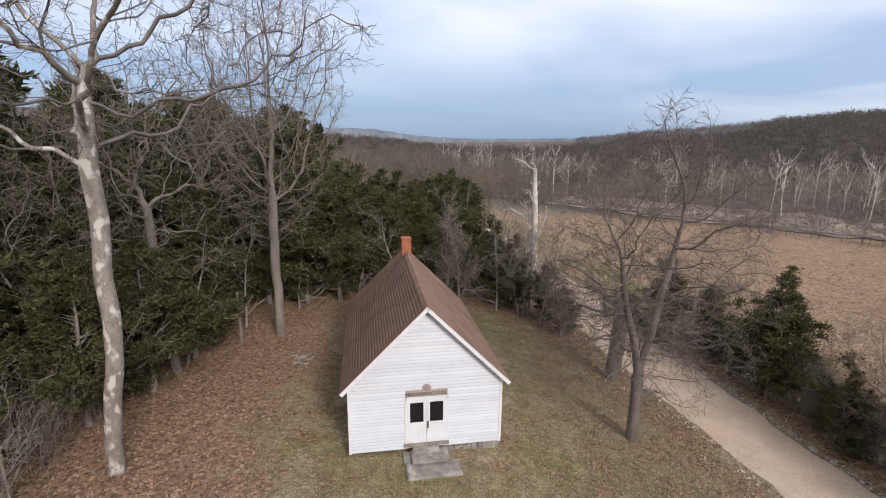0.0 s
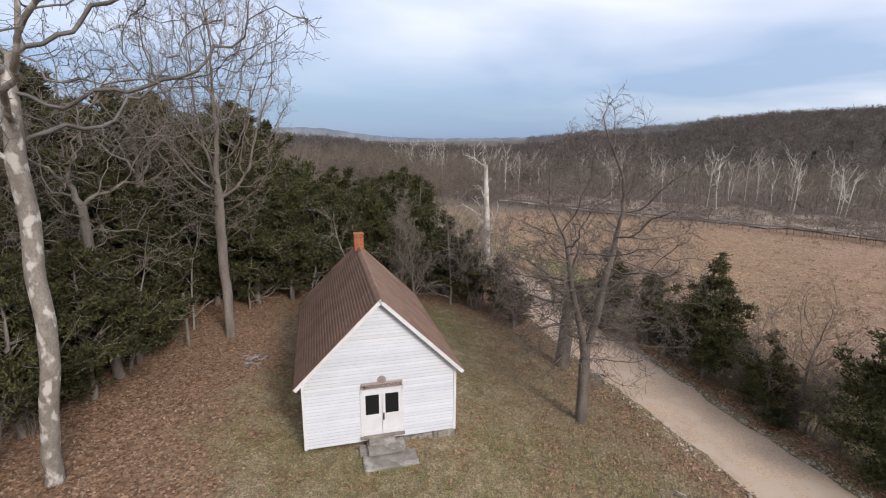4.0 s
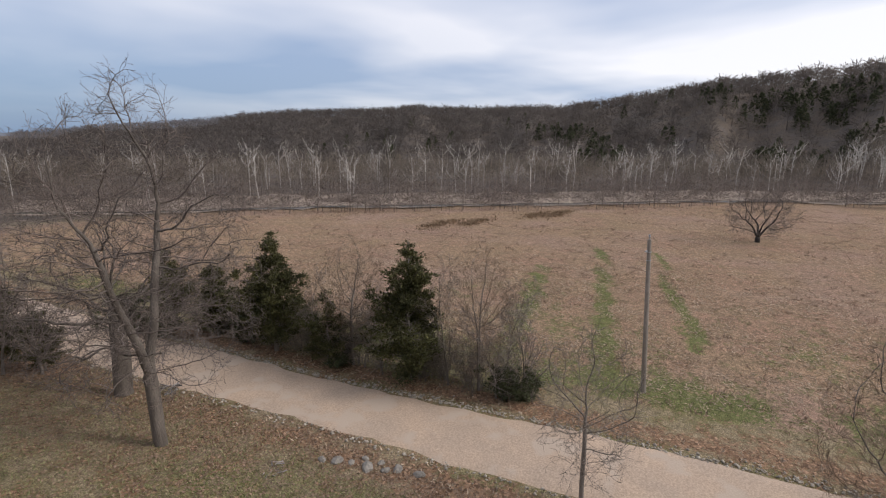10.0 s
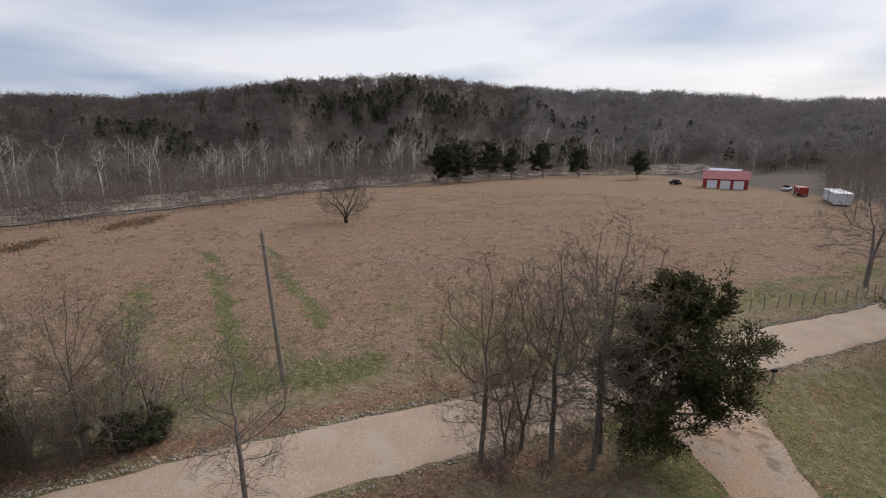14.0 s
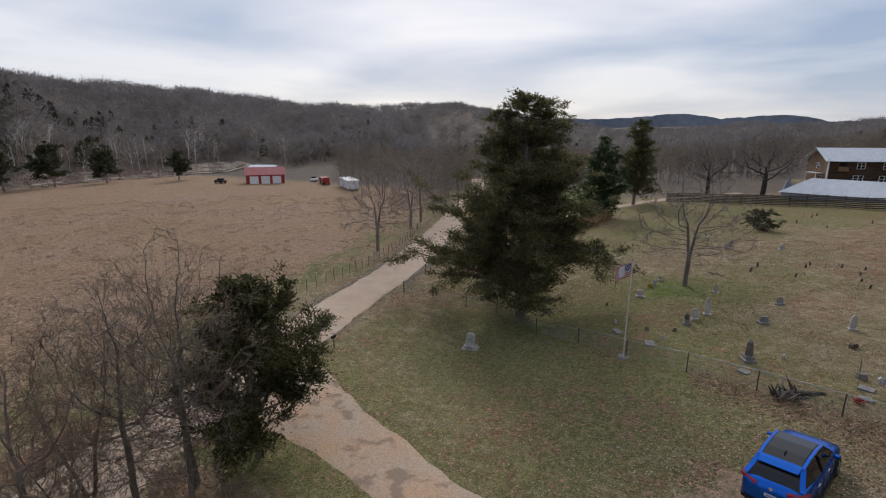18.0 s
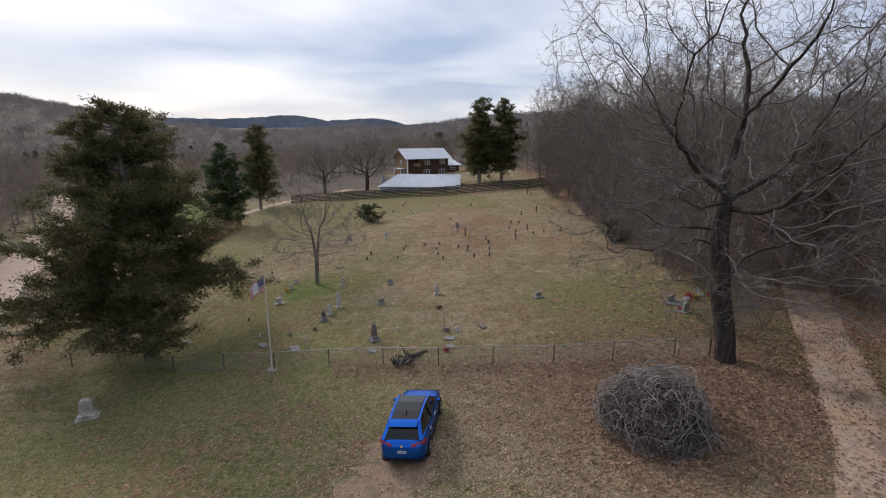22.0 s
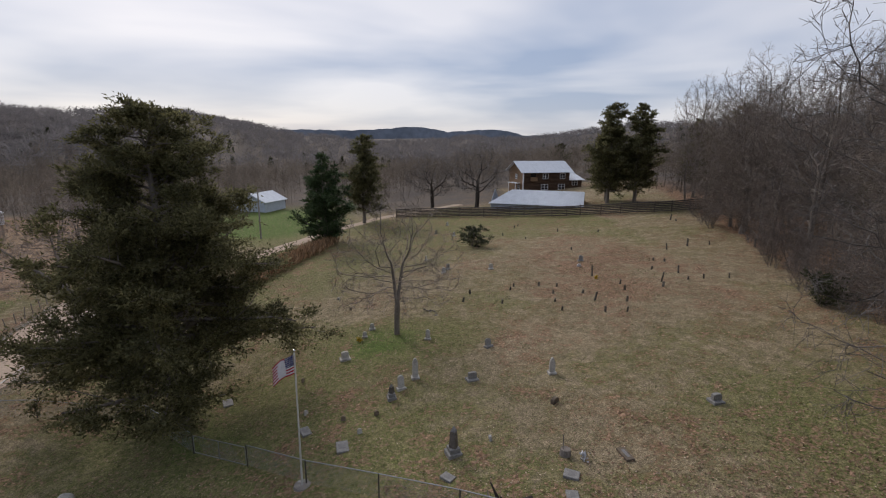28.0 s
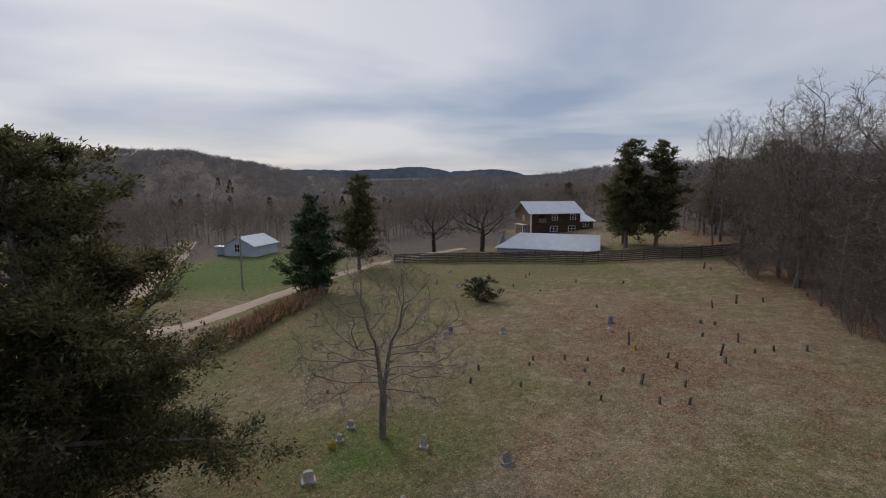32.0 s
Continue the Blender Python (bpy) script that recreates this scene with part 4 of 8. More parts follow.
T_PALE = [bare_tree("understorey", 151 + i, 10.0, 0.11, PALING, (R.uniform(-.2, .2), R.uniform(-.2, .2)), 0.08, BARK_PALE, TWIG_PALE, sides=6, twig_r=0.009) for i in range(3)]
T_BRUSH = [bare_tree("brush", 90 + i, 2.8, 0.022, THICKET, (0, 0), 0.12, BARK, TWIG_DARK if i else TWIG, sides=4, twig_r=0.0055, forks=7) for i in range(2)]
T_YARD = grown_tree("yard", 70, envelope(E, 850, 2.6, 11.8, 10.6, 0.32, (0, 0), 0.02, 0.85), 5.6, 0.21, 0.4, 0.55, 0.13, 0.16, stems=2, fork_at=2.3, splay=0.14, tip=0.0095, twigs=2, twig_len=0.5, trunk_mat=BARK, twig_mat=TWIG)
T_DEAD = bare_tree("dead", 81, 12, 0.48, [(9, 0.35, 0.98, 55, 0.36, 6, 0.05, 0.3), (4, 0.4, 0.98, 45, 0.4, 3, 0.0, 0.25)], (0.0, 0), 0.015, WHITE_WOOD, WHITE_WOOD, top_taper=0.4, twig_r=0.02)
T_CEDAR = [evergreen("cedar", 100 + i, 9.6, 7.4, 0.17, 15000, 0.2, CEDAR, 0.10, 0.75, limbs=80, gap=0.35, clump=0.32) for i in range(3)]
T_CONE = [evergreen("hedge_cedar", 104 + i, 9.2, 7.2, 0.17, 24000, 0.15, CEDAR, 0.10, 0.95, limbs=95, gap=0.35, clump=0.28, upturn=0.07, kink=0.03) for i in range(2)]
T_BIG = evergreen("big_cedar", 110, 17.6, 15.8, 0.42, 180000, 0.15, CEDAR_DARK, 0.045, 0.66, limbs=155, gap=0.28, upturn=-0.02, trunk_mat=BARK, clump=0.5, per=70, kink=0.1, skirt=0.9, heavy=math.radians(-122))
T_ROUND = evergreen("round_cedar", 113, 8.8, 8.4, 0.2, 40000, 0.14, CEDAR, 0.12, 0.55, limbs=75, gap=0.42, clump=0.34, per=40)
T_PINE = [evergreen("pine", 120 + i, 15.0, 12.0 if i else 8.6, 0.26, 15000, 0.36 if i else 0.3, PINE if i else CEDAR_DARK, 0.04 if i else 0.12, 0.85 if i else 0.7, limbs=85, gap=0.35, clump=0.5) for i in range(2)]
T_UMB = evergreen("field_pine", 125, 12.0, 10.0, 0.24, 5500, 0.5, CEDAR_DEEP, 0.2, 0.38, limbs=60, gap=0.3, clump=0.5)
T_SHRUB = evergreen("shrub", 130, 2.4, 4.0, 0.08, 3500, 0.16, SHRUB, 0.05, 0.35, limbs=50, gap=0.4, clump=0.25)

plant(T_SYC, -12.7, 16.4, 0, 1.0, "tall sycamore with peeling white bark and bare crooked limbs")
plant(T_HICK, -10.9, 30.4, 0, 1.0, "tall straight bare hickory at the edge of the wood")
plant(T_LEAN, -18.2, 20.2, 0, 0.85, "leaning bare tree with pale bark")
plant(T_FORK, 9.8, 21.8, 0, 1.0, "bare leaning tree on the bank of the road")
plant(T_ROAD, 11.1, 28.6, 10, 1.0, "thick bare tree with low spreading branches by the road")
plant(T_DEAD, 9.8, 50.0, 30, 1.0, "bleached white dead tree with broken limbs")
plant(T_OAK, -21.7, -20.4, 0, 1.0, "large bare oak with dark trunk by the fence")
plant(T_BIG, 13.5, -38.9, 140, 1.08, "very large dark red cedar at the corner of the cemetery")
plant(T_YARD, 0.8, -46.8, 0, 1.0, "small bare shade tree among the graves")
plant(T_ROUND, 18.1, -14.0, 0, 1.0, "broad dark cedar beside the driveway")
plant(T_CONE[0], 20.6, 27.5, 0, 0.95, "green cedar in the roadside hedgerow")
plant(T_CONE[1], 23.0, 17.2, 130, 1.0, "green cedar in the roadside hedgerow")
plant(T_VERGE, 18.0, 4.4, 0, 1.0, "slender bare sapling on the verge")
for i, (x, y, s) in enumerate([(19.6, -5.5, 0.95), (20.2, -7.7, 0.85), (19.2, -8.9, 1.0), (19.2, -11.4, 1.1), (19.8, -6.8, 0.6), (18.2, -10.4, 0.95)]):
    plant(T_THIN[i % 3], x, y, 70 * i, s, "bare young tree in the roadside thicket", group="roadside thicket")
for i in range(7):
    plant(T_BRUSH[i % 2], R.uniform(17.0, 20.4), R.uniform(-13, -4.5), R.uniform(0, 360), R.uniform(0.5, 0.9), "low bare brush under the thicket", "brush", "thicket brush", "brush")
plant(T_PINE[1], 15.8, -89.5, 0, 0.98, "dense green pine by the farm lane")
plant(T_PINE[0], 12.3, -109, 60, 1.2, "dark pine behind the cemetery")
for i, (x, y, s) in enumerate([(-36.2, -106.5, 1.3), (-41.0, -105, 1.26), (-37.5, -111, 1.0)]):
    plant(T_PINE[0], x, y, 80 * i, s, "tall dark pine beside the log house", group="house pines")
plant(T_HICK, -53, -106, 120, 1.0, "tall bare tree behind the rail fence")
for i, (x, y, s) in enumerate([(-63, -109, 1.2), (-58.5, -117, 1.05), (-71, -113, 1.1)]):
    plant(T_PINE[0], x, y, 70 * i + 20, s, "dark cedar at the edge of the wood", group="wood edge cedars")
plant(T_CEDAR[1], -47, -186, 30, 1.2, "small dark cedar behind the log house")
plant(T_SPREAD[0], -11.3, -117, 40, 1.1, "bare spreading tree in the house yard")
plant(T_SPREAD[1], -1.5, -122, 140, 1.0, "bare spreading tree in the house yard")
plant(T_WOOD[1], -48.9, -101, 40, 1.15, "tall bare tree behind the board fence")
plant(T_CEDAR[0], -56, -104, 40, 1.3, "dark cedar at the back of the cemetery")
plant(T_LONE, 87.1, -0.3, 200, 1.0, "lone bare tree in the field")
for i, (x, y, s) in enumerate([(38.7, -52.9, 1.1), (42.7, -68.1, 1.1), (44.2, -74.0, 1.05), (47.0, -84, 1.2), (51, -97, 1.3), (56, -108, 1.3), (44.8, -104, 1.4), (46.0, -93, 1.3)]):
    plant(T_YARD if i < 3 else T_WOOD[i % 5], x, y, 50 * i, s * (1 if i < 3 else 0.8), "bare tree on the verge of the road", group="road trees")
for i, (x, y, s) in enumerate([(157, -31, 1), (153.5, -33, 0.95), (157, -38, 1.05), (163, -50.5, 1.1), (168.7, -61, 0.9), (173, -75, 1.05), (170, -88, 0.85), (157, -104, 0.8)]):
    plant(T_UMB, x, y, 47 * i, s, "round-headed dark pine at the far edge of the field", group="field pines")

for i, (x, y, s) in enumerate([(-14.6, 24.4, 0.95), (-15.6, 30.0, 1.0)]):
    plant(T_GNARL[i % 2], x, y, 75 * i, s, "tall bare oak with dark crooked limbs above the cedars", group="crooked oaks")
for i, (x, y, s) in enumerate([(-15.2, 20.0, 0.8), (-14.6, 25.5, 0.85), (-13.4, 31.0, 0.8), (-11.2, 35.8, 0.8), (-17.4, 16.2, 0.85), (-19.0, 21.0, 1.05), (-20.6, 14.6, 0.9), (-17.6, 28.4, 1.1), (-15.0, 14.4, 0.5)]):
    plant(T_PALE[i % 3], x, y, 67 * i, s, "pale leafless understorey tree before the cedars", group="understorey")
for i in range(9):
    plant(T_SAP[i % 4], R.uniform(0, 9.5), R.uniform(34, 42), R.uniform(0, 360), R.uniform(0.9, 1.35), "slender grey sapling behind the schoolhouse", group="back saplings")
# the wood west of the schoolhouse: cedars with bare trees among them
for i in range(62):
    x, y = R.uniform(-44, -13.5), R.uniform(13, 62)
    if x > -17 and y < 40 or y < 24 and x > -19:
        x -= 8
    plant(T_CEDAR[i % 3], x, y, R.uniform(0, 360), R.uniform(1.25, 1.75), "dark green cedar in the dense wood", group="wood cedars")
for i in range(58):
    x, y = R.uniform(-15, 8.5), R.uniform(37.5, 60)
    if i % 5 > 0 and x < 2.5:
        plant(T_CEDAR[i % 3], x, y + 3, R.uniform(0, 360), R.uniform(0.75, 1.1), "green cedar in the wood behind the schoolhouse", group="back cedars")
    else:
        plant(T_PALE[i % 3], x, y - 1, R.uniform(0, 360), R.uniform(0.6, 0.95), "slender pale tree behind the schoolhouse", group="back saplings")
for i, (x, y, s) in enumerate([(-20.4, 19.4, 0.95), (-20.0, 24.0, 1.1), (-17.2, 27, 1.0), (-16.6, 31, 1.1), (-15.4, 34.8, 1.15), (-12.6, 38.2, 1.1), (-20.5, 17, 1.0), (-23, 14, 1.05), (-19.5, 30, 1.35), (-18, 36, 1.4), (-21, 25, 1.35)]):
    plant(T_CEDAR[i % 3], x, y, 40 * i, s, "green cedar with skirts to the ground at the wood's edge", group="edge cedars")
for i in range(15):
    x, y = R.uniform(-42, -18), R.uniform(11, 58)
    plant(T_WOOD[i % 5], x, y, R.uniform(0, 360), R.uniform(0.8, 1.15), "bare hardwood among the cedars", group="wood hardwoods")
for i, (x, y, s) in enumerate([(-14.8, 12.9, 1.25), (-17.6, 11.0, 1.2), (-18.5, 15.5, 1.0), (-15.8, 23, 0.8), (-16.2, 14.6, 1.3), (-15.4, 16.4, 1.1), (-16.8, 17.4, 1.3), (-18.0, 13.2, 1.5), (-19.4, 16.6, 1.4), (-15.2, 19.0, 0.9)]):
    plant(T_BRUSH[i % 2], x, y, 60 * i, s, "bare pale brush at the wood's edge", "brush", "edge brush", "brush")
# the wood west of the cemetery
for i in range(50):
    y = R.uniform(-92, -10)
    x = -28.5 + 0.27 * min(0, y + 32) - abs(R.gauss(0, 10))
    if -27 < y < -15:
        x -= 9
    plant(T_WOOD[i % 5], x, y, R.uniform(0, 360), R.uniform(1.1, 1.5), "bare hardwood at the wood's edge", group="west wood")
for i in range(12):
    y = R.uniform(-92, -30)
    plant(T_CEDAR[i % 3], -38 + 0.27 * min(0, y + 32) - R.uniform(0, 14), y, R.uniform(0, 360), R.uniform(0.8, 1.2), "dark cedar inside the bare wood", group="west cedars")
for i in range(44):
    y = R.uniform(-88, -12)
    x = -27.2 + 0.27 * min(0, y + 32) - abs(R.gauss(0, 4)) - (7 if -25 < y < -16 else 0)
    plant(T_BRUSH[i % 2], x, y, R.uniform(0, 360), R.uniform(0.9, 1.7), "tangled bare brush at the wood's edge", "brush", "west brush", "brush")
for i, (x, y, s) in enumerate([(-24.6, -22.6, 0.9), (-26.0, -24.2, 1.1), (-27.0, -23.0, 0.9), (-23.4, -23.6, 0.8), (-32.4, -17.6, 1.5), (-33.6, -21.4, 1.7), (-31.6, -15.0, 1.2), (-35.2, -19.5, 1.9), (-36.0, -24.4, 1.9), (-34.4, -26.6, 1.7), (-30.0, -27.0, 1.4), (-28.6, -29.5, 1.5), (-31.2, -31.0, 1.7), (-29.5, -33.5, 1.5), (-31.5, -37.0, 1.6), (-32.0, -41.5, 1.7), (-33.5, -47.0, 1.7), (-35.0, -53.0, 1.7)]):
    plant(T_BRUSH[i % 2], x, y, 60 * i, s, "tangled bare brush beside the clay track", "brush", "track brush", "brush")
for i, (x, y, s) in enumerate([(-33.0, -16.0, 1.0), (-35.5, -21.0, 1.1), (-33.6, -28.6, 1.1), (-31.4, -34.0, 1.0), (-33.0, -39.0, 1.1), (-36.5, -33.0, 1.2), (-38.0, -26.5, 1.2), (-35.0, -45.0, 1.1), (-30.4, -29.8, 0.8)]):
    plant(T_PALE[i % 3] if i % 2 else T_WOOD[i % 5], x, y, 60 * i, s, "bare tangled tree beside the clay track", group="track trees")
for i, (x, y, s) in enumerate([(-8.4, 38.0, 1.05), (-5.2, 40.0, 1.0), (-10.8, 37.0, 1.1), (-2.0, 41.2, 0.95), (1.6, 42.4, 0.9), (4.4, 43.0, 0.8), (8.8, 38.4, 0.55), (9.6, 35.4, 0.42), (6.4, 40.0, 0.7), (-13.6, 36.0, 1.2), (-14.6, 22.2, 0.85), (-14.6, 26.4, 0.95), (-15.6, 19.0, 0.85), (-17.6, 15.0, 0.95), (-19.6, 12.4, 0.95), (-15.0, 29.0, 1.0)]):
    plant(T_CEDAR[i % 3], x, y, 55 * i, s, "dark green cedar closing the clearing behind the schoolhouse", group="clearing cedars")
# hedgerow between road and field
for i in range(78):
    t = R.uniform(0, 1)
    x, y = 19.8 + t * 4.8 + R.uniform(-0.6, 1.4), 36 - t * 26
    if i < 18:
        plant(T_SAP[i % 4], x, y, R.uniform(0, 360), R.uniform(0.6, 1.0), "slender bare tree in the roadside hedgerow", group="hedgerow")
    else:
        plant(T_BRUSH[i % 2], x, y, R.uniform(0, 360), R.uniform(0.7, 1.15), "dark bare brush in the roadside hedgerow", "brush", "hedge brush", "brush")
for x, y, s in [(24.2, 11.0, 0.75), (24.9, 9.8, 0.6), (22.2, 22.5, 0.8), (20.2, 30.5, 0.8), (17.3, 36, 0.9), (16.4, 40, 1.0)]:
    plant(T_SHRUB, x, y, R.uniform(0, 360), s, "low green cedar scrub beside the road", "shrub", "roadside shrubs", "shrub")
for i, (x, y, s) in enumerate([(19.6, 33.0, 0.6), (18.4, 37.6, 0.7), (21.4, 23.0, 0.5)]):
    plant(T_CEDAR[i], x, y, 80 * i, s, "small green cedar in the roadside hedgerow", group="hedge cedars")
plant(T_THIN[1], 24.2, 12.8, 20, 0.85, "bare forked tree at the end of the hedgerow")
plant(T_THIN[0], 22.3, 21.6, 20, 0.85, "bare forked tree in the hedgerow")
T_YELLOW = (T_SHRUB[0], T_SHRUB[1].copy())
T_YELLOW[1].materials.clear()
T_YELLOW[1].materials.append(material("yellow_blossom", (0.50, 0.36, 0.03), (0.38, 0.28, 0.03), 2, 0.8, 0, 12, island=0.3))
plant(T_YELLOW, 36.9, -82.3, 0, 0.75, "early yellow flowering bush by the lane", "shrub", name="shrub")
plant(T_SHRUB, -7.3, -77.2, 0, 1.05, "clipped round evergreen bush among the graves", "shrub", name="shrub")
plant(T_SHRUB, -31.5, -46.0, 50, 0.9, "low evergreen bush at the wood's edge", "shrub", name="shrub")


def far_template(rng, limbs, twigs, height, spread, thick, low=0.3):
    """A tree seen from far off: a trunk, limbs that sweep upwards, and slender twigs."""
    V, F = [], []

    def spike(p, q, r):
        p, q = np.array(p, float), np.array(q, float)
        d = q - p
        u = np.cross(d, [0.3, 0.5, 0.8])
        u /= np.linalg.norm(u)
        w = np.cross(d, u)
        w /= np.linalg.norm(w)
        n = len(V)
        for a in (0, 2.1, 4.2):
            V.append(p + (u * math.cos(a) + w * math.sin(a)) * r)
        V.append(q)
        F.extend([(n, n + 1, n + 3), (n + 1, n + 2, n + 3), (n + 2, n, n + 3)])

    crook = rng.normal(size=2) * height * 0.03
    spike((0, 0, -1), (crook[0], crook[1], height * 0.7), thick)
    spike((crook[0] * 0.5, crook[1] * 0.5, height * 0.35), (rng.normal() * 0.8, rng.normal() * 0.8, height * 0.97), thick * 0.75)
    for i in range(limbs):
        h = height * rng.uniform(low, 0.8)
        a = rng.uniform(0, 6.28)
        l = spread * rng.uniform(0.5, 1.0) * (1.25 - h / height * 0.7)
        b = np.array([crook[0] * h / height, crook[1] * h / height, h])
        m = b + np.array([math.cos(a) * l * 0.6, math.sin(a) * l * 0.6, l * rng.uniform(0.25, 0.6)])
        q = m + np.array([math.cos(a) * l * 0.4, math.sin(a) * l * 0.4, l * rng.uniform(0.6, 1.0)])
        spike(b, m + (m - b) * 0.3, thick * 0.45)
        spike(m, q, thick * 0.32)
        for k in range(twigs):
            o = b + (m - b) * rng.uniform(0.3, 1) if k % 3 == 0 else m + (q - m) * rng.uniform(0, 0.9)
            spike(o, o + rng.normal(size=3) * l * 0.3 + np.array([0, 0, l * 0.3]), thick * 0.24)
    return np.array(V), np.array(F)


def crown_template(rng, count, height, spread, width):
    """A round bare crown of the far hillsides: slivers fanning out from a short trunk."""
    up = height * 0.3
    a, g = rng.uniform(0, 6.28, count), rng.uniform(0, 1, count)
    o = np.stack([np.cos(a) * spread * 0.35 * g, np.sin(a) * spread * 0.35 * g, up + rng.uniform(0, 0.35, count) * height], 1)
    el = np.arcsin(rng.uniform(-0.35, 1.0, count))
    d = np.stack([np.cos(a) * np.cos(el), np.sin(a) * np.cos(el), np.sin(el)], 1)
    tip = o + d * (spread * rng.uniform(0.6, 0.95, count))[:, None] + rng.normal(size=(count, 3)) * spread * 0.06
    u = np.cross(d, rng.normal(size=(count, 3)))
    u /= np.linalg.norm(u, axis=1, keepdims=True) + 1e-9
    w = width * rng.uniform(0.6, 1.4, count)[:, None]
    V = np.stack([o, tip - u * w, tip + u * w], 1).reshape(-1, 3)
    V = np.concatenate([V, [(-width * 1.6, 0, -1), (width * 1.6, 0, -1), (0, 0, height * 0.75), (0, -width * 1.6, -1), (0, width * 1.6, -1), (0, 0, height * 0.75)]])
    return V, np.arange(len(V)).reshape(-1, 3)


def scatter(name, places, templates, scales, mat, label, category, rng):
    """Many far trees joined into one object."""
    parts = []
    for k, (TV, TF) in enumerate(templates):
        sel = np.arange(len(places)) % len(templates) == k
        P, s = places[sel], scales[sel]
        a = rng.uniform(0, 6.28, len(P))
        c, n = np.cos(a)[:, None], np.sin(a)[:, None]
        V = np.stack([TV[None, :, 0] * c - TV[None, :, 1] * n, TV[None, :, 0] * n + TV[None, :, 1] * c, np.broadcast_to(TV[None, :, 2], (len(P), len(TV)))], -1)
        V = V * s[:, None, None] + P[:, None, :]
        F = TF[None] + (np.arange(len(P)) * len(TV))[:, None, None]
        parts.append((V.reshape(-1, 3), F.reshape(-1, TF.shape[1])))
    return tagged(new(name, mesh_from(name, *join(parts), mat)), label, category, kind="stuff")


rng = np.random.default_rng(5)


def places_in(n, az0, az1, r0, r1):
    az, r = np.radians(rng.uniform(az0, az1, n)), np.sqrt(rng.uniform(r0 ** 2, r1 ** 2, n))
    x, y = r * np.sin(az), r * np.cos(az)
    return np.stack([x, y, land(x, y)], 1)


def beyond(P, lo, hi):
    """Those places that lie between lo and hi metres beyond the river."""
    s = river_side(P[:, 0], P[:, 1])
    return P[(s > lo) & (s < hi)]


FLOOD = [join([far_template(rng, 8, 3, 16, 4.6, 0.13), crown_template(rng, 60, 17, 5.0, 0.06)]) for _ in range(8)]
SYCS = [far_template(rng, 7, 5, 16, 5.2, 0.20, 0.22) for _ in range(5)]
HILL = [crown_template(rng, 56, 10.6, 4.3, 0.14) for _ in range(8)]
HILLWOOD = material("hill_twigs", (0.168, 0.142, 0.123), (0.10, 0.086, 0.076), 0.13, 0.95, 0, 0.35, island=0.25, world_space=True, leafy=0.5)
HILLPALE = material("hill_twigs_pale", (0.19, 0.17, 0.145), (0.13, 0.115, 0.10), 0.1, 0.95, 0, 0.35, island=0.2, world_space=True, leafy=0.5)
# twig colour paled and greyed to carry the haze of distance
HILLHAZE = material("hazed_hill_twigs", (0.225, 0.205, 0.20), (0.165, 0.155, 0.155), 0.05, 0.95, 0, 0.2, island=0.2, world_space=True, leafy=0.5)
FARWOOD = material("far_twigs", (0.25, 0.205, 0.162), (0.145, 0.12, 0.097), 0.12, 0.95, 0, 0.3, island=0.25, world_space=True, leafy=0.4)
flood = np.concatenate([beyond(places_in(5200, -5, 150, 100, 300), 16, 75), places_in(700, -25, 12, 95, 220), places_in(1700, 140, 225, 122, 260)])
flood = flood[~((flood[:, 1] < -100) & (np.abs(flood[:, 0] - 32) < 26) & (flood[:, 1] > -150)) & ~((flood[:, 1] < -100) & (flood[:, 0] < 5) & (flood[:, 0] > -50) & (flood[:, 1] > -150))]
scatter("bottomland_woods", flood, FLOOD, rng.uniform(0.38, 0.78, len(flood)), FARWOOD, "tall grey leafless woods beyond the river", "woods", rng)
hill = np.concatenate([places_in(5000, 12, 112, 235, 580), places_in(1500, -30, 20, 200, 500)])
scatter("hillside_woods", hill, HILL, rng.uniform(0.65, 1.2, len(hill)), HILLWOOD, "grey leafless woods covering the valley sides", "woods", rng)
pale = places_in(700, 12, 215, 240, 560)
scatter("hillside_pale_trees", pale, HILL, rng.uniform(0.6, 1.0, len(pale)), HILLPALE, "paler bare trees among the hillside woods", "woods", rng)
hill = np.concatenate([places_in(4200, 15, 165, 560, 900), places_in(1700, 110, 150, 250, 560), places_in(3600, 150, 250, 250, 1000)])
scatter("ridge_woods", hill, HILL, rng.uniform(0.8, 1.3, len(hill)), HILLHAZE, "bare woods along the far ridges, paled by haze put into their colour", "woods", rng)
syc = beyond(places_in(1500, 0, 140, 100, 260), 10, 46)
scatter("river_sycamores", syc[:190], SYCS, rng.uniform(0.6, 1.0, len(syc[:190])), material("far_sycamore", (0.50, 0.46, 0.41), (0.33, 0.295, 0.26), 0.1, 0.9, 0, 0.5, island=0.2, world_space=True), "pale sycamores lining the far river bank", "trees", rng)
bushes = beyond(places_in(9000, -8, 140, 90, 230), -17, 24)[:1700]
scatter("river_brush", bushes, [crown_template(rng, 24, 3.2, 2.0, 0.05) for _ in range(4)], rng.uniform(0.5, 1.4, len(bushes)), TWIG_DARK, "low bare brush along the river", "brush", rng)
bank = beyond(places_in(4400, -5, 140, 90, 220), -15, 22)
scatter("river_bank_trees", bank[:420], FLOOD, rng.uniform(0.25, 0.6, len(bank[:420])), TWIG_DARK, "thin dark trees on the gravel bars", "trees", rng)


def dark_clump(rng):
    n = 130
    g = rng.uniform(0, 1, n) ** 0.8
    a = rng.uniform(0, 6.28, n)
    w = 2.6 * (1 - g) ** 0.7 * rng.uniform(0.5, 1.0, n)
    p = np.stack([w * np.cos(a), w * np.sin(a), 1.0 + 9.0 * g], 1)
    return sprays(rng, p, np.stack([np.cos(a), np.sin(a), np.full(n, 0.6)], 1), 0.95, 0.7)


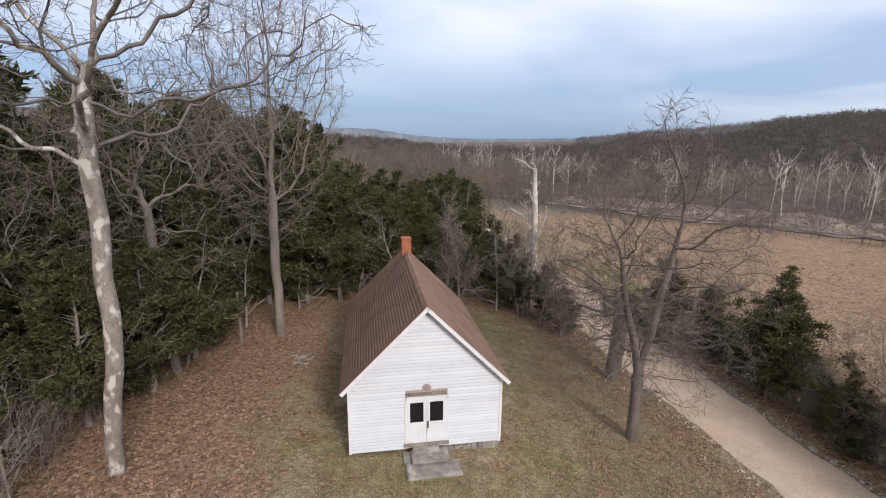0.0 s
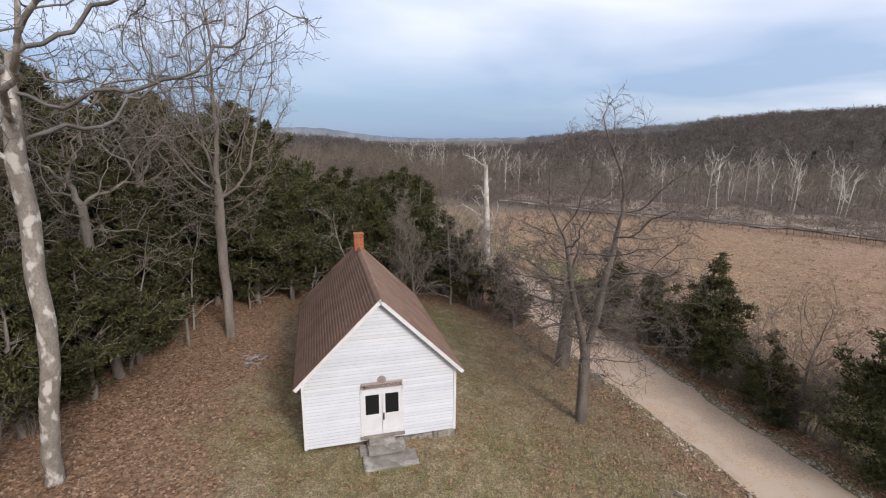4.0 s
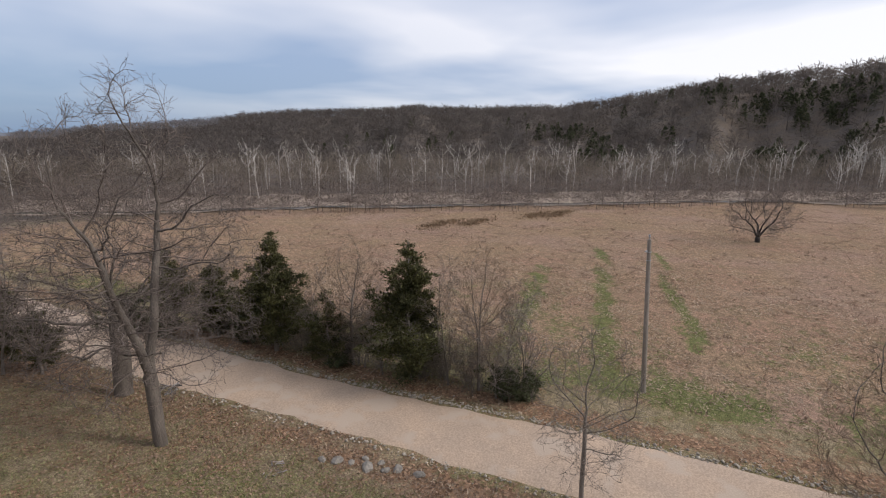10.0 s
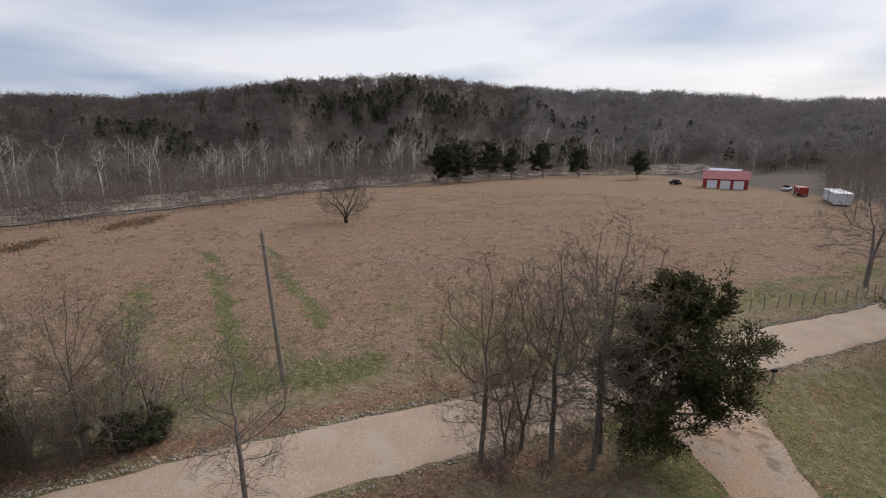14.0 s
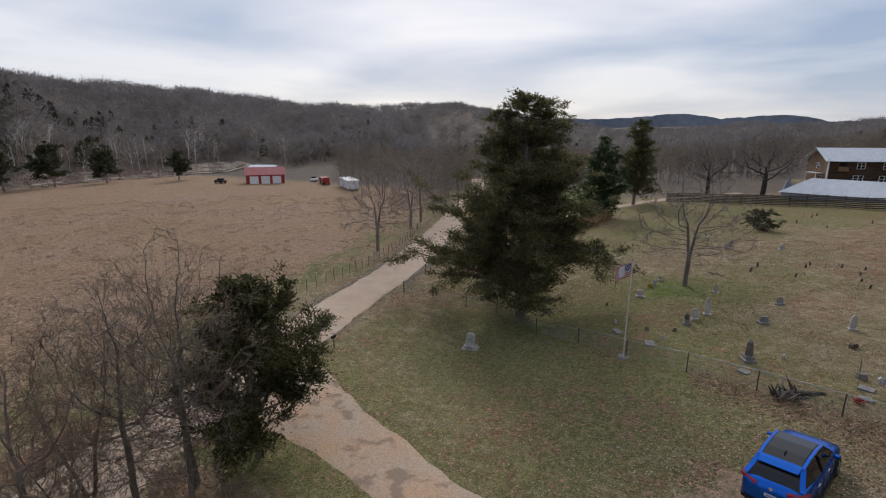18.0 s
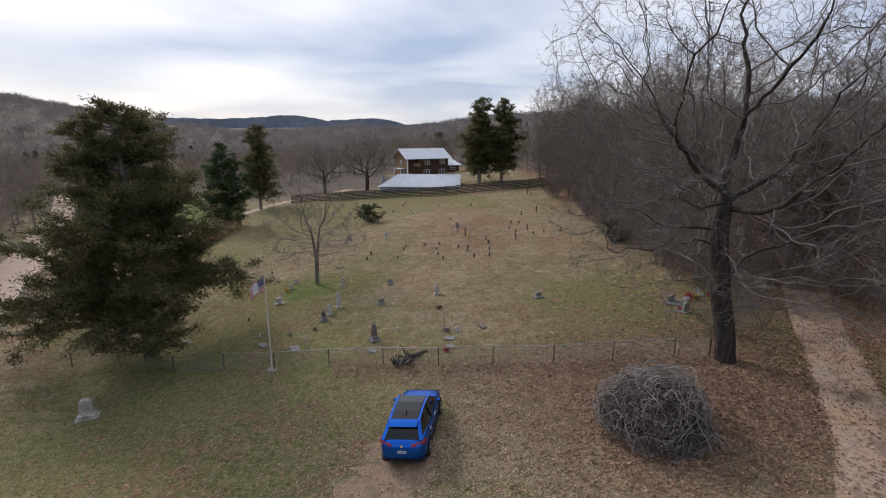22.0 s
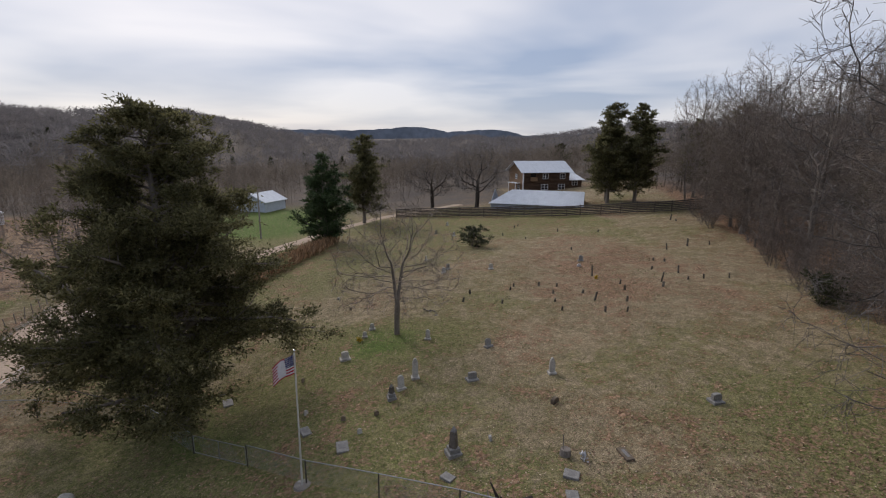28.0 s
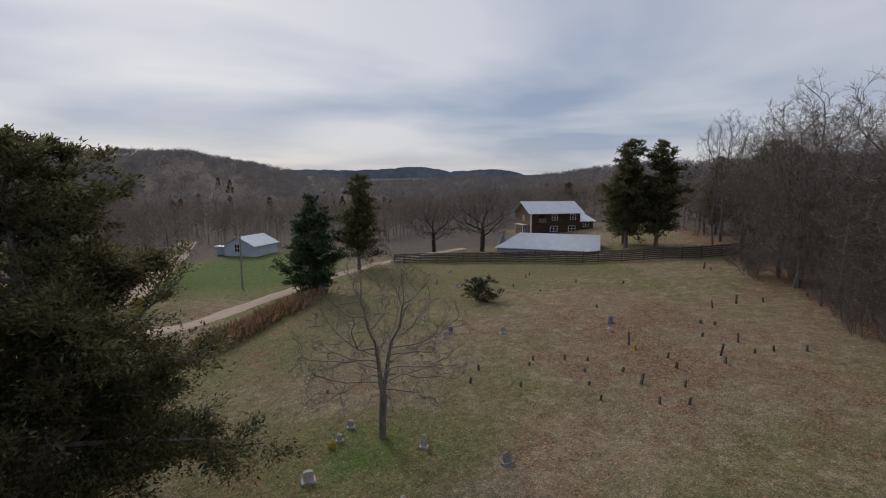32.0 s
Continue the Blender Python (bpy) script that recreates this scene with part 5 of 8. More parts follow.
green_hill = np.concatenate([places_in(620, 66, 118, 232, 345), places_in(110, 40, 150, 250, 380), places_in(60, 150, 215, 240, 480)])
green_hill = green_hill[fbm(green_hill[:, 0], green_hill[:, 1], 0.03, 1.0) > -0.15]
scatter("hillside_cedars", green_hill, [dark_clump(rng) for _ in range(4)], rng.uniform(0.7, 1.0, len(green_hill)), CEDAR_DEEP, "dark cedars scattered over the wooded hill", "cedars", rng)

# ---- schoolhouse ----
PAINT = material("white_paint", (0.63, 0.65, 0.69), (0.57, 0.59, 0.63), 1.2, 0.55, 0.03, 30, obj_random=0.05, spots=(0.62, 0.63, 0.65), spot_scale=0.7, grain=0.12, stretch=(0.3, 0.3, 1))
# grey for worn lower board edges, also painting in the shadow lines of the laps
WORN_SHADOW_EDGE = material("worn_lap_shadow_edge", (0.40, 0.41, 0.43), (0.56, 0.57, 0.60), 2.0, 0.8, 0.1, 30, obj_random=0.1)
TRIM = material("white_trim", (0.70, 0.70, 0.72), (0.64, 0.63, 0.635), 2.2, 0.5, 0.05, 30, grain=0.15)
SHINGLE = material("brown_shingle", (0.32, 0.20, 0.142), (0.255, 0.157, 0.112), 0.9, 0.9, 0.4, 22, island=0.07, spots=(0.225, 0.138, 0.10), spot_scale=0.5)
CONCRETE = material("old_concrete", (0.30, 0.27, 0.24), (0.19, 0.17, 0.15), 2.5, 0.92, 0.4, 30, spots=(0.38, 0.355, 0.32), spot_scale=1.5)
FIELD_STONE = material("field_stone", (0.30, 0.27, 0.23), (0.20, 0.18, 0.155), 3, 0.92, 0.5, 20, obj_random=0.2)
BRICK = material("red_brick", (0.45, 0.165, 0.075), (0.36, 0.12, 0.06), 4, 0.9, 0.4, 40, obj_random=0.2)
MORTAR = material("mortar", (0.42, 0.37, 0.32), (0.34, 0.30, 0.26), 6, 0.95, 0.3, 60)
WEATHERED = material("weathered_wood", (0.27, 0.235, 0.20), (0.18, 0.155, 0.13), 3, 0.92, 0.4, 30, stretch=(1, 1, 0.3), obj_random=0.15)
SIGN_WOOD = material("sign_board", (0.40, 0.33, 0.295), (0.31, 0.25, 0.225), 5, 0.85, 0.3, 40, stretch=(0.3, 1, 1))
BLACK = material("black_iron", (0.02, 0.02, 0.02), (0.012, 0.012, 0.012), 5, 0.5, 0.1, 50)
STEEL = material("galvanised_steel", (0.42, 0.43, 0.44), (0.32, 0.33, 0.34), 6, 0.45, 0.1, 60, metal=0.7)
GLASS = glass_material()

HOUSE = pose(-0.62, 19.12, 0.0, 0, 0, 9.3)
HW, HL, HE, HA = 3.42, 10.6, 3.45, 6.85
school = root("schoolhouse", HOUSE, "white clapboard one-room schoolhouse with brown shingle roof", "schoolhouse")
part("wall", prism([(-HW + 0.03, 0.05), (HW - 0.03, 0.05), (HW - 0.03, HE - 0.10), (0, HA - 0.14), (-HW + 0.03, HE - 0.10)], 0.03, HL - 0.03), PAINT, school)


def clapboard(length, m, name="clapboard"):
    """One lapped board: thin at the top, thick at its lower edge."""
    bm = bmesh.new()
    h = 0.158
    o = [(-0.001, 0), (-0.042, 0.0), (-0.039, 0.021), (-0.012, h + 0.012), (-0.001, h + 0.012)]
    a = [bm.verts.new((0, y, z)) for y, z in o]
    b = [bm.verts.new((length, y, z)) for y, z in o]
    bm.faces.new(a[::-1])
    bm.faces.new(b)
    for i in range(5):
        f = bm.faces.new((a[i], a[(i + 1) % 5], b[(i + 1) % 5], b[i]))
        # butt and lowest front face carry the wear and the painted lap shadow
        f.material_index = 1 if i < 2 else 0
    bmesh.ops.recalc_face_normals(bm, faces=bm.faces)
    bmesh.ops.transform(bm, matrix=m, verts=bm.verts)
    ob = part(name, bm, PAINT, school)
    ob.data.materials.append(WORN_SHADOW_EDGE)
    return ob


z = 0.06
DOOR_W, DOOR_T = 0.86, 2.62
while z < HA - 0.3:
    half = HW - 0.1 if z < HE - 0.35 else min(HW - 0.1, HW * (HA - 0.29 - z) / (HA - HE))
    if half > 0.1:
        if z < DOOR_T - 0.06:
            clapboard(half - 0.97, pose(-half, 0.03, z))
            clapboard(half - 0.97, pose(0.97, 0.03, z))
        else:
            clapboard(2 * half, pose(-half, 0.03, z))
    if z < HE - 0.28:
        clapboard(HL - 0.2, pose(-HW + 0.03, HL - 0.1, z, 0, 0, -90))
        clapboard(HL - 0.2, pose(HW - 0.03, 0.1, z, 0, 0, 90))
    z += 0.158
for x in (-HW, HW):
    for y in (0, HL):
        s, q = (1 if x > 0 else -1), (-1 if y == 0 else 1)
        part("corner_board", box(x - 0.06 - 0.05 * s, x + 0.06 - 0.05 * s, y - 0.03, y + 0.04, 0.03, HE - 0.14, 0.005), TRIM, school)
# roof: two slopes with rows of shingles, rake boards and eave boards
RX, RZ = HW + 0.30, (HA - HE) * (HW + 0.30) / HW
RL, RA = math.hypot(RX, RZ), math.atan2(RZ, RX)
for s in (-1, 1):
    m = Matrix.Translation((0, 0, HA)) @ Matrix.Rotation(s * RA, 4, "Y") @ Matrix.Diagonal((s, 1, 1, 1))
    bm = box(0, RL, -0.28, HL + 0.28, -0.09, 0.0, m=m)
    bmesh.ops.recalc_face_normals(bm, faces=bm.faces)
    deck = part("roof", bm, SHINGLE, school)
    V, F = [], []
    rows = 30
    for r in range(rows):
        u0, u1 = RL * r / rows, RL * (r + 1) / rows + (0.045 if r == rows - 1 else 0.01)
        yy = -0.345 + (0 if r % 2 else -0.15)
        while yy < HL + 0.345:
            a, b = max(yy, -0.345), min(yy + 0.299, HL + 0.345)
            yy += 0.30
            if b - a < 0.01:
                continue
            h = 0.0035 + R.uniform(0, 0.0015)
            n = len(V)
            for u, w in ((u0, 0.002), (u1, h)):
                for v in (a, b):
                    V.append((m @ Vector((u, v, w)))[:])
            for v in (a, b):
                V.append((m @ Vector((u1, v, -0.005)))[:])
            quad = [(n, n + 1, n + 3, n + 2), (n + 2, n + 3, n + 5, n + 4)]
            F += quad if s < 0 else [q[::-1] for q in quad]
    part_mesh("shingles", mesh_from("shingles", V, F, SHINGLE), deck)["kind"] = "stuff"
    for y0, y1 in ((-0.315, -0.285), (HL + 0.285, HL + 0.315)):
        bm = box(0.0, RL + 0.02, y0 - 0.012 * (y0 < 0), y1 + 0.012 * (y0 > 0), -0.17, -0.003, m=m)
        bmesh.ops.recalc_face_normals(bm, faces=bm.faces)
        part("rake_board", bm, TRIM, school)
        bm = box(0.0, RL + 0.04, y0 - 0.03 * (y0 < 0) if y0 < 0 else y1, y0 if y0 < 0 else y1 + 0.03, -0.002, 0.021, m=m)
        bmesh.ops.recalc_face_normals(bm, faces=bm.faces)
        part("drip_edge", bm, SHINGLE, school)
    bm = box(RL, RL + 0.025, -0.28, HL + 0.28, -0.14, -0.006, m=m)
    bmesh.ops.recalc_face_normals(bm, faces=bm.faces)
    part("fascia", bm, TRIM, school)
part("ridge_cap", prism([(-0.16, HA - 0.13), (0, HA + 0.035), (0.16, HA - 0.13), (0.16, HA - 0.10), (0, HA + 0.06), (-0.16, HA - 0.10)][::-1], -0.345, HL + 0.345), SHINGLE, school)
# chimney of single bricks
CY = HL - 0.75
chim = part("chimney", box(-0.26, 0.26, CY - 0.26, CY + 0.26, HA - 0.7, HA + 0.78), MORTAR, school, "orange red brick chimney")
brick_me = bpy.data.meshes.new("brick")
bm = box(-0.118, 0.118, -0.028, 0.028, -0.032, 0.032, 0.004)
bm.to_mesh(brick_me)
bm.free()
brick_me.materials.append(BRICK)
for r in range(19):
    zz = HA - 0.6 + r * 0.0735
    for k in range(4):
        for j in (-1, 1):
            off = 0.127 * j + (0.02 if r % 2 else -0.02)
            b = new("brick", brick_me)
            b.parent = chim
            b.matrix_basis = Matrix.Translation((0, CY, zz)) @ Matrix.Rotation(k * math.pi / 2, 4, "Z") @ Matrix.Translation((off, -0.25, 0))
part("cap", box(-0.31, 0.31, CY - 0.31, CY + 0.31, HA + 0.78, HA + 0.86, 0.01), BRICK, chim)
# stone footing
for i in range(12):
    x = 0.9 + i * 0.22 + R.uniform(-0.04, 0.04)
    part("footing_stone", box(x - R.uniform(0.09, 0.17), x + R.uniform(0.09, 0.15), -0.04 - R.uniform(0, 0.1), 0.25, -0.5, 0.02 + R.uniform(-0.06, 0.03), 0.03), FIELD_STONE, school)
for i in range(26):
    for x in (-HW + 0.06, HW - 0.06):
        y = 0.45 + i * 0.39
        part("footing_stone", box(x - 0.12, x + 0.12, y - R.uniform(0.12, 0.2), y + R.uniform(0.12, 0.2), -0.6, 0.045, 0.03), FIELD_STONE, school)
# double door, half glazed
frame_bm = box(-0.97, -0.87, -0.03, 0.03, 0.32, 2.55)
box(0.87, 0.97, -0.03, 0.03, 0.32, 2.55, bm=frame_bm)
box(-0.97, 0.97, -0.03, 0.03, 2.45, 2.58, bm=frame_bm)
part("door_frame", frame_bm, TRIM, school)
part("threshold", box(-1.0, 1.0, -0.16, 0.03, 0.22, 0.32, 0.01), WEATHERED, school)
for s in (-1, 1):
    x0, x1 = (0.012, 0.87) if s > 0 else (-0.87, -0.012)
    bm = box(x0, x0 + 0.13, -0.02, 0.022, 0.33, 2.45)
    box(x1 - 0.13, x1, -0.02, 0.022, 0.33, 2.45, bm=bm)
    box(x0 + 0.13, x1 - 0.13, -0.02, 0.022, 2.31, 2.45, bm=bm)
    box(x0 + 0.13, x1 - 0.13, -0.02, 0.022, 1.16, 1.34, bm=bm)
    box(x0 + 0.13, x1 - 0.13, -0.02, 0.022, 0.33, 0.55, bm=bm)
    door = part("door", bm, TRIM, school, "white door with dark upper pane")
    part("panel", box(x0 + 0.12, x1 - 0.12, -0.005, 0.012, 0.5, 1.2), TRIM, door)
    part("pane", box(x0 + 0.12, x1 - 0.12, 0.0, 0.01, 1.3, 2.35), GLASS, door)
    if s > 0:
        part("door_plate", box(0.025, 0.095, -0.034, -0.02, 1.02, 1.38, 0.004), BLACK, door)
        bmk = bmesh.new()
        bmesh.ops.create_uvsphere(bmk, u_segments=10, v_segments=6, radius=0.03, matrix=Matrix.Translation((0.06, -0.07, 1.18)))
        part("door_knob", bmk, BLACK, door)
# name board with a round crest
sign_bm = box(-0.92, 0.92, -0.055, -0.015, 2.62, 2.92, 0.008)
sign = part("sign_board", sign_bm, SIGN_WOOD, school, "brown wooden name board above the door")
bm = bmesh.new()
bmesh.ops.create_cone(bm, cap_ends=True, segments=24, radius1=0.2, radius2=0.2, depth=0.05, matrix=pose(0, -0.04, 2.985, 90))
part("crest", bm, SIGN_WOOD, sign)
bm = bmesh.new()
bmesh.ops.create_cone(bm, cap_ends=True, segments=24, radius1=0.13, radius2=0.13, depth=0.02, matrix=pose(0, -0.068, 2.985, 90))
part("crest_disc", bm, material("crest_grey", (0.30, 0.25, 0.23), (0.2, 0.17, 0.155), 9, 0.8, 0.2, 40), sign)


def lettering(words, size, m, mat, parent, spacing=1.0):
    """Raised letters as a mesh."""
    cu = bpy.data.curves.new("letters", "FONT")
    cu.body, cu.size, cu.extrude, cu.align_x, cu.align_y, cu.space_character = words, size, 0.006, "CENTER", "CENTER", spacing
    tmp = new("letters", cu)
    me = bpy.data.meshes.new_from_object(tmp.evaluated_get(bpy.context.evaluated_depsgraph_get()))
    bpy.data.objects.remove(tmp)
    me.materials.clear()
    me.materials.append(mat)
    me.transform(m)
    return part_mesh("letters", me, parent)


DARK_LETTER = material("letter_dark", (0.028, 0.02, 0.018), (0.02, 0.015, 0.013), 8, 0.7, 0, 30)
lettering("MEADOWS", 0.215, pose(-0.45, -0.062, 2.735, 90), DARK_LETTER, sign, 0.86)
lettering("SCHOOL", 0.215, pose(0.50, -0.062, 2.735, 90), DARK_LETTER, sign, 0.92)

# concrete steps before the door
steps = root("door_steps", HOUSE @ pose(0.0, 0, 0), "weathered grey concrete steps on a cracked slab", "steps")
part("slab", box(-1.02, 1.32, -1.78, -0.78, -0.42, -0.10, 0.03), CONCRETE, steps)
part("slab", box(-1.10, 0.95, -0.77, -0.05, -0.42, -0.06, 0.03), CONCRETE, steps)
part("step", box(-0.74, 0.74, -1.02, -0.06, -0.06, 0.08, 0.025), CONCRETE, steps)
part("step", box(-0.66, 0.48, -0.55, -0.06, 0.08, 0.23, 0.025), CONCRETE, steps)

# ---- small things round the schoolhouse ----


def rock_mesh(seed, sx, sy, sz, mat):
    bm = bmesh.new()
    bmesh.ops.create_icosphere(bm, subdivisions=2, radius=1)
    for v in bm.verts:
        k = 1 + 0.28 * noise.noise(v.co * 1.3 + Vector((seed, 0, 0)))
        v.co = Vector((v.co.x * sx * k, v.co.y * sy * k, v.co.z * sz * k))
    me = bpy.data.meshes.new("rock")
    bm.to_mesh(me)
    bm.free()
    me.materials.append(mat)
    return me


ROCKS = [rock_mesh(i * 7.3, 0.42, 0.3, 0.2, FIELD_STONE) for i in range(4)]
for i, (x, y, s) in enumerate([(14.1, 14.6, 0.8), (14.6, 13.2, 0.95), (15.0, 13.7, 0.5), (14.9, 12.4, 0.6), (15.3, 12.0, 0.7), (13.7, 15.2, 0.6), (15.6, 11.0, 0.7), (15.2, 12.9, 0.5), (14.4, 14.0, 0.5)]):
    ob = tagged(new("rock", ROCKS[i % 4]), "grey field stone on the road bank", "rock", "bank stones")
    ob.matrix_basis = pose(x, y, land1(x, y) + 0.03, 0, 0, 50 * i)
    ob.scale = (s, s, s)


def stones_along(name, x, y, size, mat, label, seed):
    """Many small angular stones as one heap."""
    g = np.random.default_rng(seed)
    n = len(x)
    o = np.array([(1, 0, 0), (0, 1, 0), (-1, 0, 0), (0, -1, 0), (0, 0, 0.8), (0, 0, -0.5)])
    k = g.uniform(0.6, 1.4, (n, 6, 1)) * (size * g.uniform(0.4, 1.6, n) ** 1.5)[:, None, None]
    a = g.uniform(0, 6.28, n)[:, None]
    V = o[None] * k
    V = np.stack([V[..., 0] * np.cos(a) - V[..., 1] * np.sin(a), V[..., 0] * np.sin(a) + V[..., 1] * np.cos(a), V[..., 2]], -1) + np.stack([x, y, land(x, y) + 0.03], 1)[:, None]
    F = np.array([(0, 1, 4), (1, 2, 4), (2, 3, 4), (3, 0, 4), (1, 0, 5), (2, 1, 5), (3, 2, 5), (0, 3, 5)])
    F = (F[None] + (np.arange(n) * 6)[:, None, None]).reshape(-1, 3)
    tagged(new(name, mesh_from(name, V.reshape(-1, 3), F, mat)), label, "stones", kind="stuff")


g = np.random.default_rng(31)
seg = ROAD_LINE[(ROAD_LINE[:, 1] > -60) & (ROAD_LINE[:, 1] < 48)]
pick = seg[g.integers(0, len(seg), 5200)]
side = np.where(g.uniform(size=5200) < 0.72, 1, -1)
stones_along("verge_gravel", pick[:, 0] + side * (2.6 + np.abs(g.normal(0, 0.32, 5200))), pick[:, 1] + g.uniform(-0.4, 0.4, 5200), 0.055, material("limestone_gravel", (0.44, 0.39, 0.32), (0.30, 0.26, 0.21), 3, 0.95, 0, 30, island=0.3), "pale gravel thrown up along the edges of the road", 32)


def sticks(name, places, count, reach, height, radius, mat, label, category, seed, segs=4, rise=0.3):
    """A heap of crooked sticks, each stick a tube, as one heap per place."""
    rg = np.random.default_rng(seed)
    for x, y in places:
        a = rg.uniform(0, 6.28, count)
        r = reach * np.sqrt(rg.uniform(0, 1, count)) * 0.9
        dome = height * np.sqrt(np.clip(1 - (r / reach) ** 2, 0.02, 1)) * rg.uniform(0.15, 1, count) ** 0.6
        p = np.stack([r * np.cos(a), r * np.sin(a), dome], 1)
        d = rg.normal(size=(count, 3)) * np.array([1, 1, rise])
        d /= np.linalg.norm(d, axis=1, keepdims=True)
        ln = rg.uniform(0.35, 1.0, count) * reach * 0.9
        P = np.zeros((count, segs + 1, 3))
        P[:, 0] = p - d * ln[:, None] * 0.5
        for k in range(segs):
            d = d + rg.normal(size=(count, 3)) * 0.2
            d /= np.linalg.norm(d, axis=1, keepdims=True)
            P[:, k + 1] = P[:, k] + d * (ln / segs)[:, None]
        rr = np.hypot(P[..., 0], P[..., 1])
        lim = height * np.sqrt(np.clip(1.1 - (rr / reach) ** 2, 0.0, 1.2))
        P[..., 2] = np.clip(P[..., 2], 0.02, lim + 0.05)
        rad = (radius * rg.uniform(0.4, 1.3, count) ** 2)[:, None] * np.linspace(1, 0.4, segs + 1)[None]
        ob = tagged(new(name, mesh_from(name, *tubes(P, rad + 0.004, 4), mat, True)), label, category)
        ob.matrix_basis = pose(x, y, land1(x, y) - 0.03)
        ob["kind"] = "stuff"


STICK = material("cut_branch", (0.33, 0.30, 0.28), (0.18, 0.16, 0.148), 1.5, 0.92, 0.2, 30, island=0.5)


def pile_branches(name, count, reach, height, seed, mat, deep, thick, parent):
    """A domed heap of crooked cut branches that lie tangled over one another."""
    rg = np.random.default_rng(seed)
    segs = 9
    d0 = rg.normal(size=(count, 3))
    d0[:, 2] = np.abs(d0[:, 2])
    d0 /= np.linalg.norm(d0, axis=1, keepdims=True)
    depth = 1 - deep * rg.uniform(0, 1, count) ** 1.6
    go = rg.normal(size=(count, 3))
    ln = rg.uniform(0.35, 1.15, count)
    P = np.zeros((count, segs + 1, 3))
    P[:, 0] = d0
    for k in range(segs):
        go = go + rg.normal(size=(count, 3)) * 0.42
        go -= (go * d0).sum(1, keepdims=True) * d0
        go /= np.linalg.norm(go, axis=1, keepdims=True) + 1e-9
        d0 = d0 + go * (ln / segs * 1.1)[:, None]
        d0 /= np.linalg.norm(d0, axis=1, keepdims=True)
        P[:, k + 1] = d0
    lump = 1 + 0.10 * np.sin(P[..., 0] * 3 + 1) * np.sin(P[..., 1] * 4) + 0.05 * np.sin(P[..., 0] * 9) * np.cos(P[..., 1] * 8 + P[..., 2] * 7)
    lift = rg.uniform(-0.2, 0.2, count)[:, None] * np.linspace(-1, 1, segs + 1)[None, :]
    P = P * (lump * (depth[:, None] + lift))[..., None]
    P[..., 2] = np.abs(P[..., 2]) + 0.01
    P = P * np.array([reach, reach, height])
    rad = (0.007 + thick * rg.uniform(0, 1, count) ** 2.2)[:, None] * np.linspace(1, 0.45, segs + 1)[None]
    part_mesh(name, mesh_from(name, *tubes(P, rad, 4), mat, True), parent)["kind"] = "stuff"


# rotten log wood; also the dark that paints shade inside the brush pile
DARK_STICK = material("rotten_and_shaded_wood", (0.10, 0.078, 0.065), (0.055, 0.044, 0.037), 2.5, 0.95, 0.5, 25, obj_random=0.3)
pile = root("brush_pile", pose(-14.1, -16.7, land1(-14.1, -16.7) - 0.05, 0, -4), "large rounded heap of tangled grey cut branches", "brush pile")
# inner branches coloured dark in place of the shade deep in the heap
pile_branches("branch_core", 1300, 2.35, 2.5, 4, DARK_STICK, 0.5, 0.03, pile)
pile_branches("branch_tangle", 850, 2.7, 2.95, 3, STICK, 0.3, 0.016, pile)
sticks("branch_heap", [(-8.1, 14.7), (-8.4, 26.9), (12.6, 27.0)], 26, 1.0, 0.25, 0.04, STICK, "fallen grey branches on the leaves", "branches", 9, rise=0.1)
log = root("rotten_log", pose(-4.9, -28.1, land1(-4.9, -28.1), 0, 0, 20), "rotten dark log with splintered wood by the fence", "log")
part("log_wood", rod((-1.2, 0, 0.12), (0.5, 0.1, 0.2), 0.15, 0.12, 9), DARK_STICK, log)
part("log_wood", rod((0.45, 0.1, 0.2), (1.25, 0.5, 0.16), 0.12, 0.07, 9), DARK_STICK, log)
for i in range(26):
    x, y = R.uniform(-0.2, 1.3), R.uniform(-0.5, 0.6)
    part("splinter", rod((x, y, 0.03), (x + R.uniform(-0.5, 0.5), y + R.uniform(-0.4, 0.4), R.uniform(0.1, 0.75)), R.uniform(0.04, 0.11), 0.02, 5), DARK_STICK if i % 3 else WEATHERED, log)
sticks("fallen_branch", [(-1.6, -51.0)], 9, 0.9, 0.3, 0.05, STICK, "fallen branch on the cemetery grass", "branch", 14, rise=0.2)
sticks("debris", [(11.7, 16.2)], 18, 0.6, 0.2, 0.03, STICK, "small heap of dead weeds on the grass", "debris", 15, rise=0.4)
for i, (x, y, h) in enumerate([(-12.7, 28.4, 3.4)]):
    g = np.random.default_rng(i)
    P = np.zeros((1, 7, 3))
    P[0, :, 2] = np.linspace(-0.2, h, 7)
    P[0, 1:, :2] = np.cumsum(g.normal(size=(6, 2)) * 0.05, 0)
    ob = tagged(new("tree_snag", mesh_from("tree_snag", *tubes(P, np.linspace(0.12, 0.08, 7)[None], 8), BARK, True)), "broken dead trunk standing at the wood's edge", "snag")
    ob.matrix_basis = pose(x, y, land1(x, y))

# ---- utility poles ----
POLE_WOOD = material("pole_wood", (0.30, 0.265, 0.23), (0.22, 0.19, 0.16), 2, 0.9, 0.3, 25, stretch=(1, 1, 0.15))


